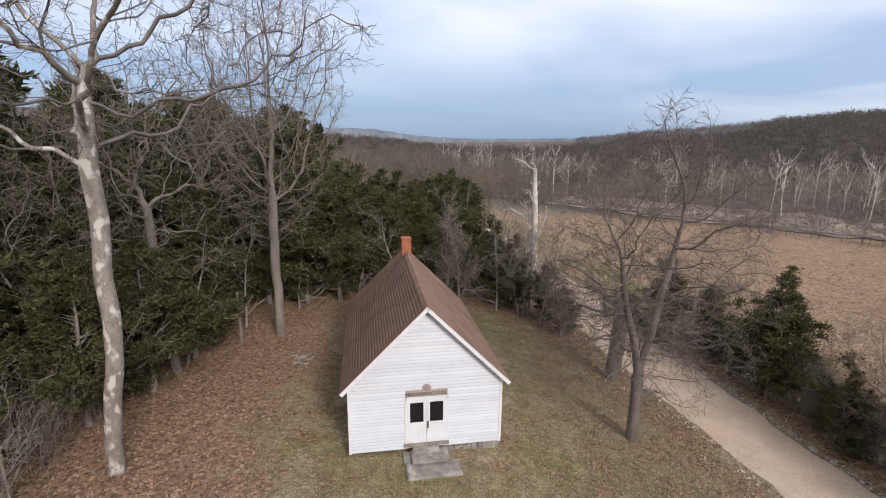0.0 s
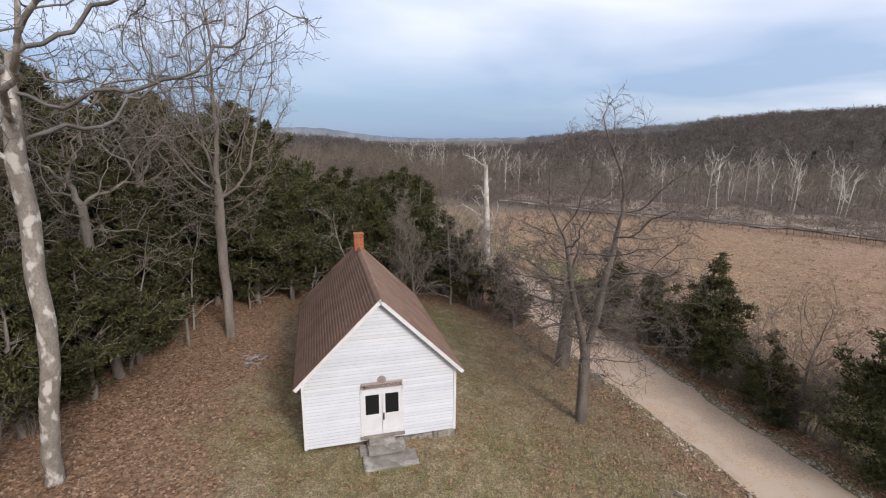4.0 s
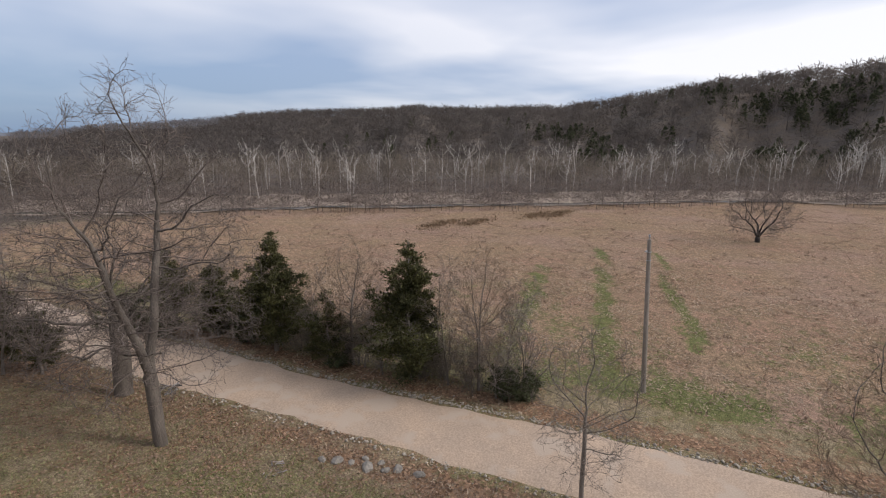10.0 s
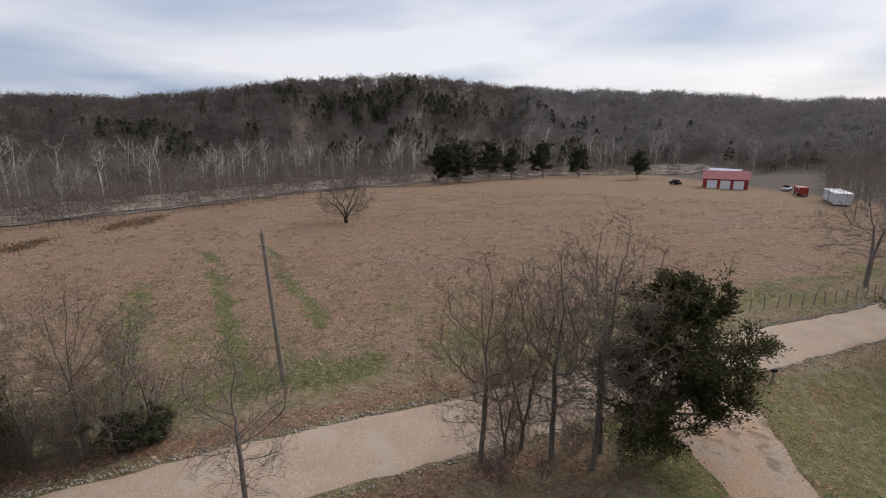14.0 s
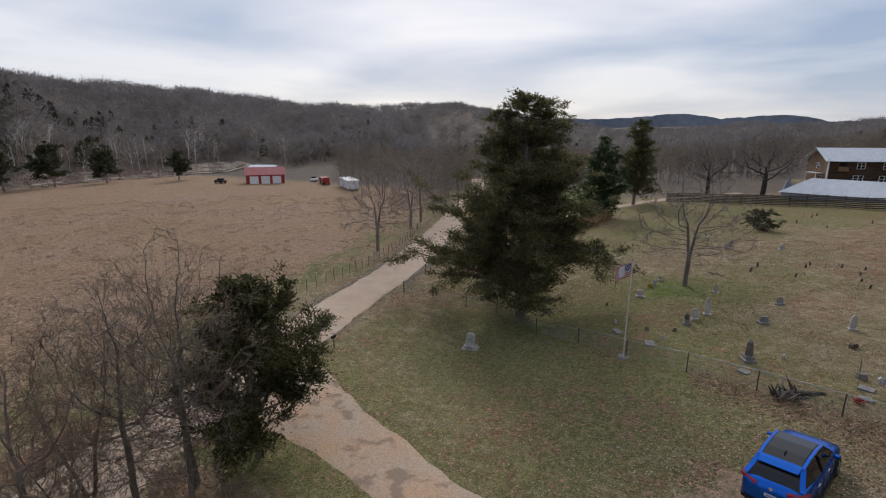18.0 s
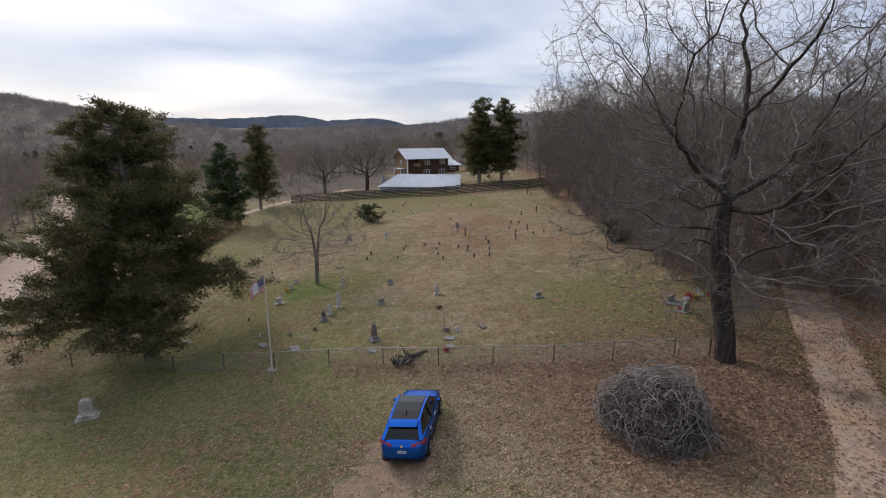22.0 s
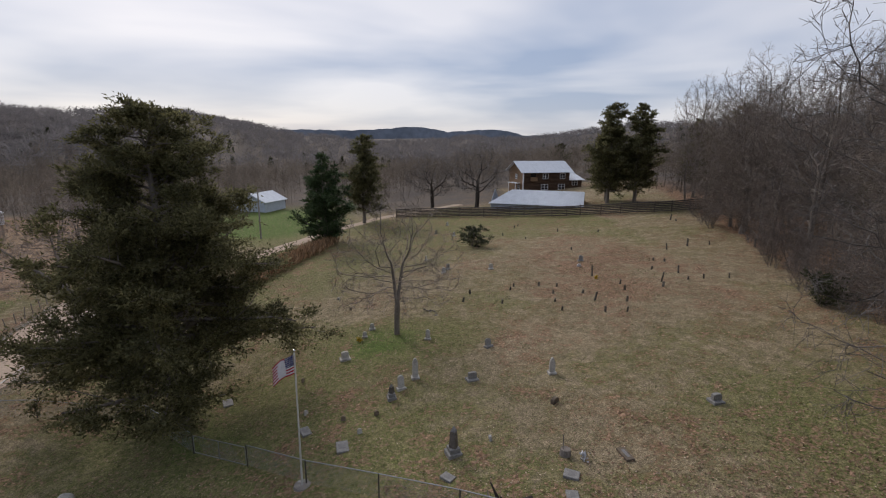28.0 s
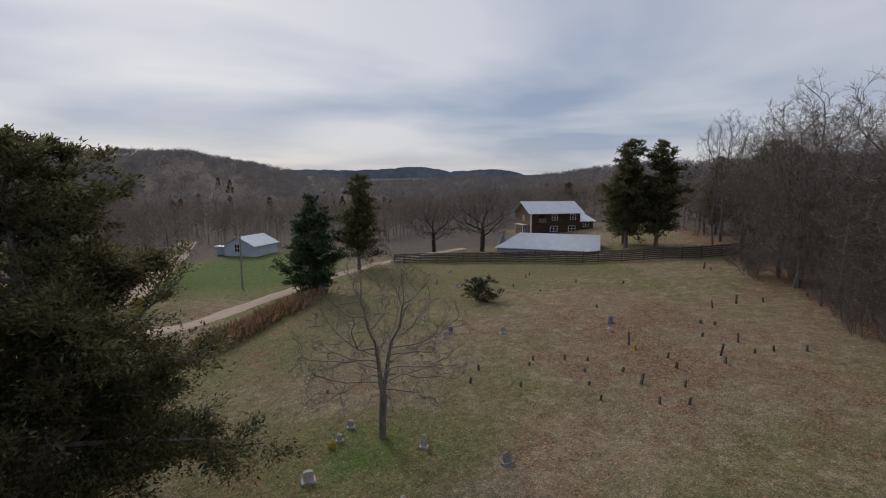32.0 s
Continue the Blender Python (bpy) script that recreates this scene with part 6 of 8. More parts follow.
def utility_pole(x, y, h, turn, lean=0.0):
    ob = root("utility_pole", pose(x, y, land1(x, y), 0, lean, turn), "weathered wooden utility pole standing in grass", "utility pole", "poles")
    part("pole", rod((0, 0, -0.4), (0, 0, h), 0.16, 0.11, 12), POLE_WOOD, ob)
    part("top_pin", rod((0, 0, h), (0, 0, h + 0.18), 0.03, 0.03, 8), STEEL, ob)
    part("insulator", rod((0, 0, h + 0.15), (0, 0, h + 0.3), 0.06, 0.045, 10), material("insulator", (0.35, 0.36, 0.38), None, 5, 0.3, 0, 20), ob)
    part("bracket", box(-0.05, 0.32, -0.04, 0.04, h - 0.7, h - 0.62), STEEL, ob)
    for k in range(2):
        part("band", rod((0, 0, h - 0.75 - k * 0.5), (0, 0, h - 0.70 - k * 0.5), 0.135, 0.135, 12), STEEL, ob)
    part("guard", box(-0.02, 0.02, -0.17, -0.13, 0.1, 2.4), STEEL, ob)


utility_pole(30.0, 4.4, 9.8, 151.5, 5.0)
utility_pole(29.0, -96.8, 9.0, 0)

# ---- the car ----
BLUE = material("blue_car_paint", (0.012, 0.125, 0.56), (0.011, 0.115, 0.52), 0.6, 0.27, 0, 60, metal=0.8, spec=0.5, grain=0.05)
BLACK_TRIM = material("black_plastic", (0.018, 0.018, 0.02), (0.012, 0.012, 0.014), 5, 0.6, 0.1, 60)
RUBBER = material("tyre_rubber", (0.02, 0.02, 0.02), (0.014, 0.014, 0.014), 6, 0.9, 0.2, 60)
ALLOY = material("alloy_rim", (0.45, 0.46, 0.48), (0.38, 0.39, 0.40), 5, 0.3, 0, 40, metal=0.8)
RED_LAMP = material("red_lamp", (0.34, 0.012, 0.025), (0.28, 0.01, 0.02), 5, 0.2, 0, 40, spec=0.6)
CLEAR_LAMP = material("clear_lamp", (0.65, 0.66, 0.68), (0.55, 0.56, 0.58), 5, 0.15, 0, 40, spec=0.6)
CHROME = material("chrome", (0.75, 0.76, 0.78), (0.68, 0.69, 0.7), 5, 0.15, 0, 40, metal=1.0)


def loft(rings, closed_ends=True):
    """A skin over rings of points, mirrored left to right."""
    bm = bmesh.new()
    rows = []
    for ring in rings:
        full = [(x, y, z) for x, y, z in ring] + [(-x, y, z) for x, y, z in ring[::-1]]
        rows.append([bm.verts.new(p) for p in full])
    n = len(rows[0])
    for a, b in zip(rows, rows[1:]):
        for i in range(n):
            bm.faces.new((a[i], a[(i + 1) % n], b[(i + 1) % n], b[i]))
    if closed_ends:
        bm.faces.new(rows[0])
        bm.faces.new(rows[-1][::-1])
    bmesh.ops.recalc_face_normals(bm, faces=bm.faces)
    return bm


def build_car():
    cx, cy = -3.62, -20.35
    ob = root("car", pose(cx, cy, land1(cx, cy) + 0.02, 0, -4.5, 157.5), "bright blue compact crossover with dark glass roof parked on grass", "car")
    ob.scale = (1.10, 1.17, 1.08)
    body = []
    for y, w, zb, zt in [(-2.26, 0.62, 0.42, 0.76), (-2.2, 0.78, 0.32, 0.98), (-2.08, 0.87, 0.27, 1.10), (-1.92, 0.91, 0.26, 1.13), (-1.6, 0.93, 0.24, 1.10), (-0.8, 0.925, 0.22, 1.02), (0.2, 0.92, 0.22, 1.0), (0.95, 0.915, 0.22, 0.98), (1.3, 0.91, 0.24, 0.95), (1.75, 0.90, 0.26, 0.90), (2.05, 0.84, 0.28, 0.80), (2.2, 0.72, 0.32, 0.68), (2.24, 0.60, 0.38, 0.60)]:
        h = zt - zb
        body.append([(w * 0.55, y, zb), (w * 0.93, y, zb + 0.02), (w, y, zb + h * 0.28), (w * 0.985, y, zb + h * 0.6), (w * 0.965, y, zb + h * 0.82), (w * 0.88, y, zb + h * 0.96), (w * 0.5, y, zt)])
    part("body", loft(body), BLUE, ob, smooth=True)
    cab = [(1.12, 0.96, 0.99, 0.80, 0.78), (0.75, 0.97, 1.26, 0.82, 0.70), (0.32, 0.98, 1.55, 0.83, 0.60), (-0.3, 1.0, 1.635, 0.84, 0.585), (-0.95, 1.0, 1.63, 0.83, 0.575), (-1.5, 1.02, 1.55, 0.80, 0.56), (-1.85, 1.04, 1.30, 0.77, 0.64), (-2.08, 1.05, 1.08, 0.74, 0.72)]
    part("cabin_glass", loft([[(wb, y, zb), (wt + 0.05, y, zb + (zt - zb) * 0.93), (wt, y, zt)] for y, zb, zt, wb, wt in cab]), GLASS, ob, "dark tinted cabin glass")

    def ridge(name, pts, half, mat, mirror=True, parent=None):
        """A flat bar along a line of points."""
        for s in ((1, -1) if mirror else (1,)):
            bm = bmesh.new()
            for p, q in zip(pts, pts[1:]):
                a, b = Vector((p[0] * s, p[1], p[2])), Vector((q[0] * s, q[1], q[2]))
                d = b - a
                m = Matrix.Translation((a + b) / 2) @ d.to_track_quat("Y", "Z").to_matrix().to_4x4()
                box(-half, half, -d.length / 2 - half * 0.4, d.length / 2 + half * 0.4, -0.018, 0.018, 0.006, bm=bm, m=m)
            part(name, bm, mat, parent or ob)

    ridge("a_pillar", [(0.80, 1.10, 1.0), (0.715, 0.72, 1.275), (0.64, 0.32, 1.545)], 0.035, BLUE)
    ridge("roof_rail", [(0.635, 0.34, 1.555), (0.62, -0.3, 1.635), (0.61, -0.95, 1.632), (0.60, -1.5, 1.56)], 0.05, BLUE)
    ridge("c_pillar", [(0.60, -1.48, 1.55), (0.70, -1.85, 1.27), (0.77, -2.06, 1.12)], 0.075, BLUE)
    ridge("b_pillar", [(0.855, -0.32, 1.02), (0.70, -0.34, 1.50)], 0.04, BLACK_TRIM)
    part("sunroof", loft([[(0.54, y, z), (0.545, y, z + 0.012)] for y, z in ((0.32, 1.553), (-0.3, 1.645), (-0.95, 1.641), (-1.42, 1.577))]), GLASS, ob, "dark panoramic glass roof")
    part("spoiler", loft([[(0.58, -1.44, 1.58), (0.575, -1.44, 1.60)], [(0.58, -1.6, 1.545), (0.57, -1.6, 1.57)], [(0.56, -1.78, 1.47), (0.54, -1.78, 1.49)]]), BLUE, ob)
    part("antenna", prism([(-0.02, 1.64), (0.02, 1.64), (0.004, 1.72), (-0.004, 1.72)], -1.15, -1.0), BLACK_TRIM, ob)
    part("rear_bumper", loft([[(0.66, -2.27, 0.27), (0.68, -2.27, 0.38)], [(0.84, -2.18, 0.25), (0.86, -2.18, 0.39)], [(0.905, -1.95, 0.24), (0.925, -1.95, 0.38)]]), BLACK_TRIM, ob)
    part("front_grille", box(-0.5, 0.5, 2.20, 2.262, 0.42, 0.64, 0.02), BLACK_TRIM, ob)
    for s in (-1, 1):
        x0, x1 = sorted((s * 0.40, s * 0.93))
        bm = box(x0, x1, -2.26, -2.02, 0.88, 1.00, 0.03)
        for v in bm.verts:
            v.co.y += max(0, abs(v.co.x) - 0.55) * 0.5
            v.co.z += max(0, abs(v.co.x) - 0.5) * 0.18
        part("tail_lamp", bm, RED_LAMP, ob)
        x0, x1 = sorted((s * 0.50, s * 0.82))
        bm = box(x0, x1, 1.98, 2.17, 0.66, 0.76, 0.03)
        for v in bm.verts:
            v.co.y -= max(0, abs(v.co.x) - 0.5) * 0.5
        part("head_lamp", bm, CLEAR_LAMP, ob)
        mir = part("mirror", box(min(s * 0.90, s * 1.08), max(s * 0.90, s * 1.08), 0.72, 0.84, 1.0, 1.12, 0.03), BLUE, ob)
        part("mirror_foot", box(min(s * 0.82, s * 0.92), max(s * 0.82, s * 0.92), 0.75, 0.81, 1.0, 1.03), BLACK_TRIM, mir)
        for y in (0.10, -0.95):
            part("door_handle", box(min(s * 0.915, s * 0.95), max(s * 0.915, s * 0.95), y - 0.1, y + 0.1, 0.86, 0.895, 0.008), CHROME, ob)
        for y in (0.55, -0.35, -1.25):
            part("door_gap", box(min(s * 0.918, s * 0.928), max(s * 0.918, s * 0.928), y - 0.006, y + 0.006, 0.34, 0.9), BLACK_TRIM, ob)
        part("sill", box(min(s * 0.84, s * 0.935), max(s * 0.84, s * 0.935), -1.0, 1.0, 0.2, 0.32, 0.02), BLACK_TRIM, ob)
        for y in (-1.36, 1.36):
            bm = bmesh.new()
            bmesh.ops.create_cone(bm, cap_ends=True, segments=28, radius1=0.40, radius2=0.40, depth=0.05, matrix=pose(s * 0.912, y, 0.36, 0, 90))
            part("wheel_arch", bm, BLACK_TRIM, ob)
            bm = bmesh.new()
            bmesh.ops.create_cone(bm, cap_ends=True, segments=28, radius1=0.345, radius2=0.345, depth=0.23, matrix=pose(s * 0.835, y, 0.345, 0, 90))
            bmesh.ops.bevel(bm, geom=[e for e in bm.edges if len(e.link_faces) == 2 and max(len(f.verts) for f in e.link_faces) > 5], offset=0.04, segments=2, affect="EDGES")
            tyre = part("wheel", bm, RUBBER, ob, "black tyre with alloy rim")
            bm = bmesh.new()
            bmesh.ops.create_cone(bm, cap_ends=True, segments=20, radius1=0.07, radius2=0.07, depth=0.03, matrix=pose(s * 0.955, y, 0.345, 0, 90))
            for k in range(5):
                m = pose(s * 0.952, y, 0.345, 72 * k)
                box(-0.012, 0.012, -0.035, 0.035, 0.02, 0.235, bm=bm, m=m)
            part("rim", bm, ALLOY, tyre)
    part("number_plate", box(-0.17, 0.17, -2.272, -2.25, 0.63, 0.75, 0.004), material("plate_white", (0.6, 0.62, 0.66), (0.55, 0.57, 0.6), 8, 0.5, 0, 40), ob)
    part("plate_bar", box(-0.12, 0.12, -2.28, -2.272, 0.67, 0.71), material("plate_bar", (0.18, 0.2, 0.28), None, 8, 0.5, 0, 40), ob)
    bm = bmesh.new()
    bmesh.ops.create_cone(bm, cap_ends=True, segments=16, radius1=0.055, radius2=0.055, depth=0.02, matrix=pose(0, -2.235, 0.93, 80))
    part("badge", bm, CHROME, ob)
    part("wiper", rod((-0.25, -2.05, 1.12), (0.2, -2.02, 1.13), 0.012, 0.01, 6), BLACK_TRIM, ob)


build_car()

# ---- cemetery fence and gate ----
WIRE = material("fence_wire", (0.30, 0.31, 0.31), (0.22, 0.225, 0.225), 8, 0.5, 0, 60, metal=0.6)
RUSTY_POST = material("fence_post", (0.10, 0.095, 0.085), (0.07, 0.06, 0.05), 5, 0.7, 0.2, 40)


def chain_link(points, label):
    """A wire fence: a post at every point, a top rail and a woven mesh between."""
    ob = root("chain_link_fence", pose(0, 0, 0), label, "fence", "cemetery fence")
    for (x0, y0), (x1, y1) in zip(points, points[1:]):
        z0, z1 = land1(x0, y0), land1(x1, y1)
        part("post", rod((x0, y0, z0 - 0.3), (x0, y0, z0 + 1.22), 0.032, 0.032, 8), RUSTY_POST, ob)
        part("rail", rod((x0, y0, z0 + 1.2), (x1, y1, z1 + 1.2), 0.024, 0.024, 6), STEEL, ob)
        L = math.hypot(x1 - x0, y1 - y0)
        n = int((L + 1.15) / 0.13)
        seg = []
        for k in range(n):
            for s in (1, -1):
                a, b = (k * 0.13 - 1.15, 0.05), (k * 0.13, 1.19)
                if s < 0:
                    a, b = (a[0], b[1]), (b[0], a[1])
                f0, f1 = 0.0, 1.0
                if a[0] < 0:
                    f0 = -a[0] / 1.15
                if b[0] > L:
                    f1 = 1 - (b[0] - L) / 1.15
                if f1 - f0 > 0.02:
                    seg.append([[a[0] + (b[0] - a[0]) * f, a[1] + (b[1] - a[1]) * f] for f in (f0, f1)])
        seg = np.array(seg)
        u = seg[..., 0] / L
        P = np.stack([x0 + (x1 - x0) * u, y0 + (y1 - y0) * u, z0 + (z1 - z0) * u + seg[..., 1]], -1)
        part_mesh("mesh_wire", mesh_from("mesh_wire", *tubes(P, np.full(P.shape[:2], 0.0035), 3), WIRE), ob)
    x, y = points[-1]
    part("post", rod((x, y, land1(x, y) - 0.3), (x, y, land1(x, y) + 1.22), 0.04, 0.04, 8), RUSTY_POST, ob)


chain_link([(7.2, -33.2), (3.7, -31.1), (0.2, -29.4), (-3.1, -28.0), (-6.3, -26.4), (-9.4, -25.2), (-12.8, -24.0), (-16.0, -22.8), (-19.2, -21.6), (-21.1, -21.0)], "sagging chain link fence with thin rusty posts along the graves")
chain_link([(25.6, -38.8), (22.5, -39.2), (19, -39.4), (15.8, -39.2), (10.9, -35.2)], "chain link fence running beneath the big cedar")
chain_link([(25.6, -38.8), (27.2, -46), (29.0, -53), (31.2, -60)], "chain link fence along the road side")
gate = root("gate", pose(10.9, -35.2, land1(10.9, -35.2), 0, 0, math.degrees(math.atan2(2.0, -3.7))), "low steel tube gate standing closed in the fence", "gate")
for z in (0.12, 1.12):
    part("gate_rail", rod((0.08, 0, z), (4.1, 0, z + 0.62), 0.026, 0.026, 6), STEEL, gate)
for x in (0.08, 2.1, 4.1):
    part("gate_bar", rod((x, 0, 0.12 + x * 0.15), (x, 0, 1.12 + x * 0.15), 0.024, 0.024, 6), STEEL, gate)
P = np.array([[[k * 0.13, 0, 0.15 + k * 0.0195], [k * 0.13 + 0.9, 0, 1.1 + k * 0.0195]] for k in range(1, 24)] + [[[k * 0.13, 0, 1.1 + k * 0.0195], [k * 0.13 + 0.9, 0, 0.3 + k * 0.0195]] for k in range(1, 24)])
part_mesh("mesh_wire", mesh_from("mesh_wire", *tubes(P, np.full(P.shape[:2], 0.0035), 3), WIRE), gate)

# ---- flagpole ----
FLAG_RED = material("flag_red", (0.40, 0.03, 0.045), (0.35, 0.025, 0.04), 4, 0.8, 0.05, 60)
FLAG_WHITE = material("flag_white", (0.66, 0.65, 0.66), (0.58, 0.57, 0.58), 4, 0.8, 0.05, 60)
FLAG_BLUE = material("flag_blue", (0.025, 0.035, 0.13), (0.02, 0.03, 0.11), 4, 0.8, 0.05, 60)
POLE_WHITE = material("pole_white", (0.62, 0.61, 0.58), (0.5, 0.49, 0.46), 3, 0.5, 0.05, 40)
FX, FY, FH = 3.86, -31.0, 6.5
flagpole = root("flagpole", pose(FX, FY, land1(FX, FY)), "slim pale metal flagpole with a striped flag on a round base", "flagpole")
part("base", rod((0, 0, -0.1), (0, 0, 0.07), 0.42, 0.36, 16), CONCRETE, flagpole)
part("pole", rod((0, 0, 0), (0, 0, FH), 0.045, 0.03, 10), POLE_WHITE, flagpole)
bm = bmesh.new()
bmesh.ops.create_uvsphere(bm, u_segments=10, v_segments=8, radius=0.06, matrix=Matrix.Translation((0, 0, FH + 0.05)))
part("finial", bm, CHROME, flagpole)


def cloth(u, v):
    """A point of the flag: u along the fly, v down the hoist."""
    w = 0.07 * math.sin(u * 7.0 + v * 1.2) * min(1, u * 3)
    return (0.05 + u * 0.86, w + 0.12 * u, FH - 0.12 - v * 0.88 - 0.55 * u ** 1.6 - 0.03 * math.sin(u * 6))


def flag_piece(name, u0, u1, v0, v1, mat, parent, lift=0.0, nu=16):
    bm = bmesh.new()
    for side in (-1, 1):
        rows = []
        for i in range(nu + 1):
            u = u0 + (u1 - u0) * i / nu
            rows.append([bm.verts.new(Vector(cloth(u, v)) + Vector((0, side * (0.003 + lift), 0))) for v in (v0, v1)])
        for a, b in zip(rows, rows[1:]):
            bm.faces.new((a[0], a[1], b[1], b[0]) if side < 0 else (a[0], b[0], b[1], a[1]))
    return part(name, bm, mat, parent)


flag = flag_piece("flag", 0, 1, 0, 1, FLAG_WHITE, flagpole)
for i in range(13):
    if i % 2 == 0:
        flag_piece("stripe", 0.0, 1, i / 13, (i + 1) / 13, FLAG_RED, flag, 0.003)
canton = flag_piece("canton", 0, 0.42, 0, 7 / 13, FLAG_BLUE, flag, 0.006)
bm = bmesh.new()
for i in range(6):
    for j in range(5):
        c = Vector(cloth(0.035 + i * 0.07, 0.05 + j * 0.105))
        for s in (-1, 1):
            bmesh.ops.create_circle(bm, cap_ends=True, segments=5, radius=0.024, matrix=Matrix.Translation(c + Vector((0, s * 0.014, 0))) @ pose(0, 0, 0, 90))
part("stars", bm, FLAG_WHITE, canton)["kind"] = "stuff"

# ---- gravestones ----
MARBLE = material("pale_marble", (0.50, 0.475, 0.43), (0.37, 0.345, 0.31), 3, 0.85, 0.2, 30, spots=(0.25, 0.23, 0.20), spot_scale=2.5)
GRANITE = material("grey_granite", (0.28, 0.268, 0.252), (0.20, 0.19, 0.178), 9, 0.8, 0.15, 70)
DARK_STONE = material("dark_stone", (0.14, 0.122, 0.102), (0.09, 0.078, 0.066), 5, 0.8, 0.4, 30, obj_random=0.3)
BROWN_STONE = material("brown_stone", (0.20, 0.155, 0.11), (0.13, 0.10, 0.075), 5, 0.85, 0.4, 30, obj_random=0.25)
INSCRIPTION = material("inscription", (0.22, 0.21, 0.20), (0.17, 0.165, 0.16), 5, 0.8, 0, 40)


def stone_root(x, y, turn, label, lean=0.0, group="graves"):
    return root("gravestone", pose(x, y, land1(x, y) - 0.03, lean, 0, turn), label, "gravestone", group)


def tablet(x, y, w, h, d, mat, turn, label, arch=0.25, base=True, lean=0.0):
    w, d = w * 0.85, d * 0.85
    h = h * 0.9
    ob = stone_root(x, y, turn, label, lean)
    z = 0.0
    if base:
        part("plinth", box(-w * 0.72, w * 0.72, -d * 1.5, d * 1.5, -0.1, 0.14, 0.02), mat, ob)
        z = 0.14
    pts = [(-w / 2, z), (w / 2, z)] + [(w / 2 * math.cos(a), z + h * (1 - arch) + h * arch * math.sin(a)) for a in [math.pi * k / 8 for k in range(9)]]
    part("tablet", prism(pts, -d / 2, d / 2), mat, ob)
    for k in range(3):
        part("inscription_bar", box(-w * 0.3 + 0.03 * k, w * 0.3 - 0.03 * k, -d / 2 - 0.006, -d / 2 + 0.002, z + h * (0.62 - 0.13 * k), z + h * (0.66 - 0.13 * k)), INSCRIPTION, ob)
    return ob


def obelisk(x, y, w, h, mat, base_mat, turn, label):
    ob = stone_root(x, y, turn, label)
    part("base", box(-w, w, -w, w, -0.1, 0.2, 0.02), base_mat, ob)
    part("plinth", box(-w * 0.75, w * 0.75, -w * 0.75, w * 0.75, 0.2, 0.42, 0.02), base_mat, ob)
    bm = rod((0, 0, 0.42), (0, 0, h), w * 0.72, w * 0.5, 4)
    part("shaft", bm, mat, ob)
    part("cap", rod((0, 0, h), (0, 0, h + w * 0.7), w * 0.5, 0.02, 4), base_mat, ob)


# the large monument outside the fence
mon = root("monument", pose(14.8, -31.2, land1(14.8, -31.2) - 0.04, 0, 0, 12), "pale grey stone monument on a stepped base outside the fence", "monument")
part("base", box(-0.62, 0.62, -0.42, 0.42, -0.1, 0.14, 0.015), MARBLE, mon)
part("plinth", box(-0.48, 0.48, -0.31, 0.31, 0.14, 0.32, 0.015), MARBLE, mon)
part("die", prism([(-0.36, 0.32), (0.36, 0.32), (0.33, 1.12), (0.2, 1.24), (0, 1.28), (-0.2, 1.24), (-0.33, 1.12)], -0.2, 0.2), MARBLE, mon)
for k in range(4):
    part("inscription_bar", box(-0.2, 0.2, 0.196, 0.207, 0.95 - 0.11 * k, 0.99 - 0.11 * k), INSCRIPTION, mon)
obelisk(-3.0, -31.9, 0.34, 1.25, DARK_STONE, GRANITE, 20, "dark square pillar gravestone on a pale stepped base")
tablet(-0.9, -39.6, 0.42, 1.35, 0.2, MARBLE, 10, "tall narrow weathered white gravestone", 0.35)
tablet(-0.1, -38.5, 0.46, 0.85, 0.16, MARBLE, 25, "leaning pale marble gravestone", 0.3, True, 6)
obelisk(0.4, -37.6, 0.26, 0.8, DARK_STONE, GRANITE, 15, "short dark gravestone on a pale foot")
tablet(-9.2, -38.6, 0.40, 1.0, 0.18, MARBLE, 8, "pale pointed gravestone on a wide base", 0.5)
tablet(-4.4, -38.8, 0.6, 0.45, 0.22, GRANITE, 18, "low grey granite gravestone", 0.1)
tablet(-8.6, -35.4, 0.55, 0.38, 0.25, BROWN_STONE, 40, "small rough brown gravestone", 0.4, False)
tablet(-1.6, -45.5, 0.38, 0.75, 0.14, MARBLE, -10, "small white cross-topped gravestone", 0.3)
tablet(-5.9, -43.4, 0.5, 0.55, 0.16, GRANITE, 30, "tilted grey gravestone on a base", 0.3, True, 14)
tablet(4.2, -43.5, 0.6, 0.55, 0.25, MARBLE, 20, "low pale gravestone beside the tree", 0.25)
tablet(3.3, -46.9, 0.35, 0.4, 0.12, MARBLE, 10, "little white gravestone near the tree", 0.3)
tablet(2.9, -48.3, 0.4, 0.45, 0.14, MARBLE, 0, "little white gravestone near the tree", 0.3)
tablet(-16.8, -34.5, 0.55, 0.4, 0.24, GRANITE, 10, "low grey gravestone with rough sides", 0.15)
tablet(-25.0, -29.0, 0.9, 0.55, 0.3, GRANITE, 25, "wide grey gravestone with flowers at the wood's edge", 0.12)
tablet(-24.5, -26.9, 0.6, 0.7, 0.25, GRANITE, 10, "upright grey gravestone at the wood's edge", 0.15)
for i, (x, y) in enumerate([(2.9, -35.8), (1.8, -34.5), (1.1, -36.1), (5.2, -36.8), (6.5, -41), (-4.8, -32.5), (5.6, -54), (7.4, -57.5)]):
    tablet(x, y, 0.3, 0.34, 0.12, MARBLE if i % 2 else BROWN_STONE, 20 * i, "small worn footstone in the grass", 0.35, False, 5)
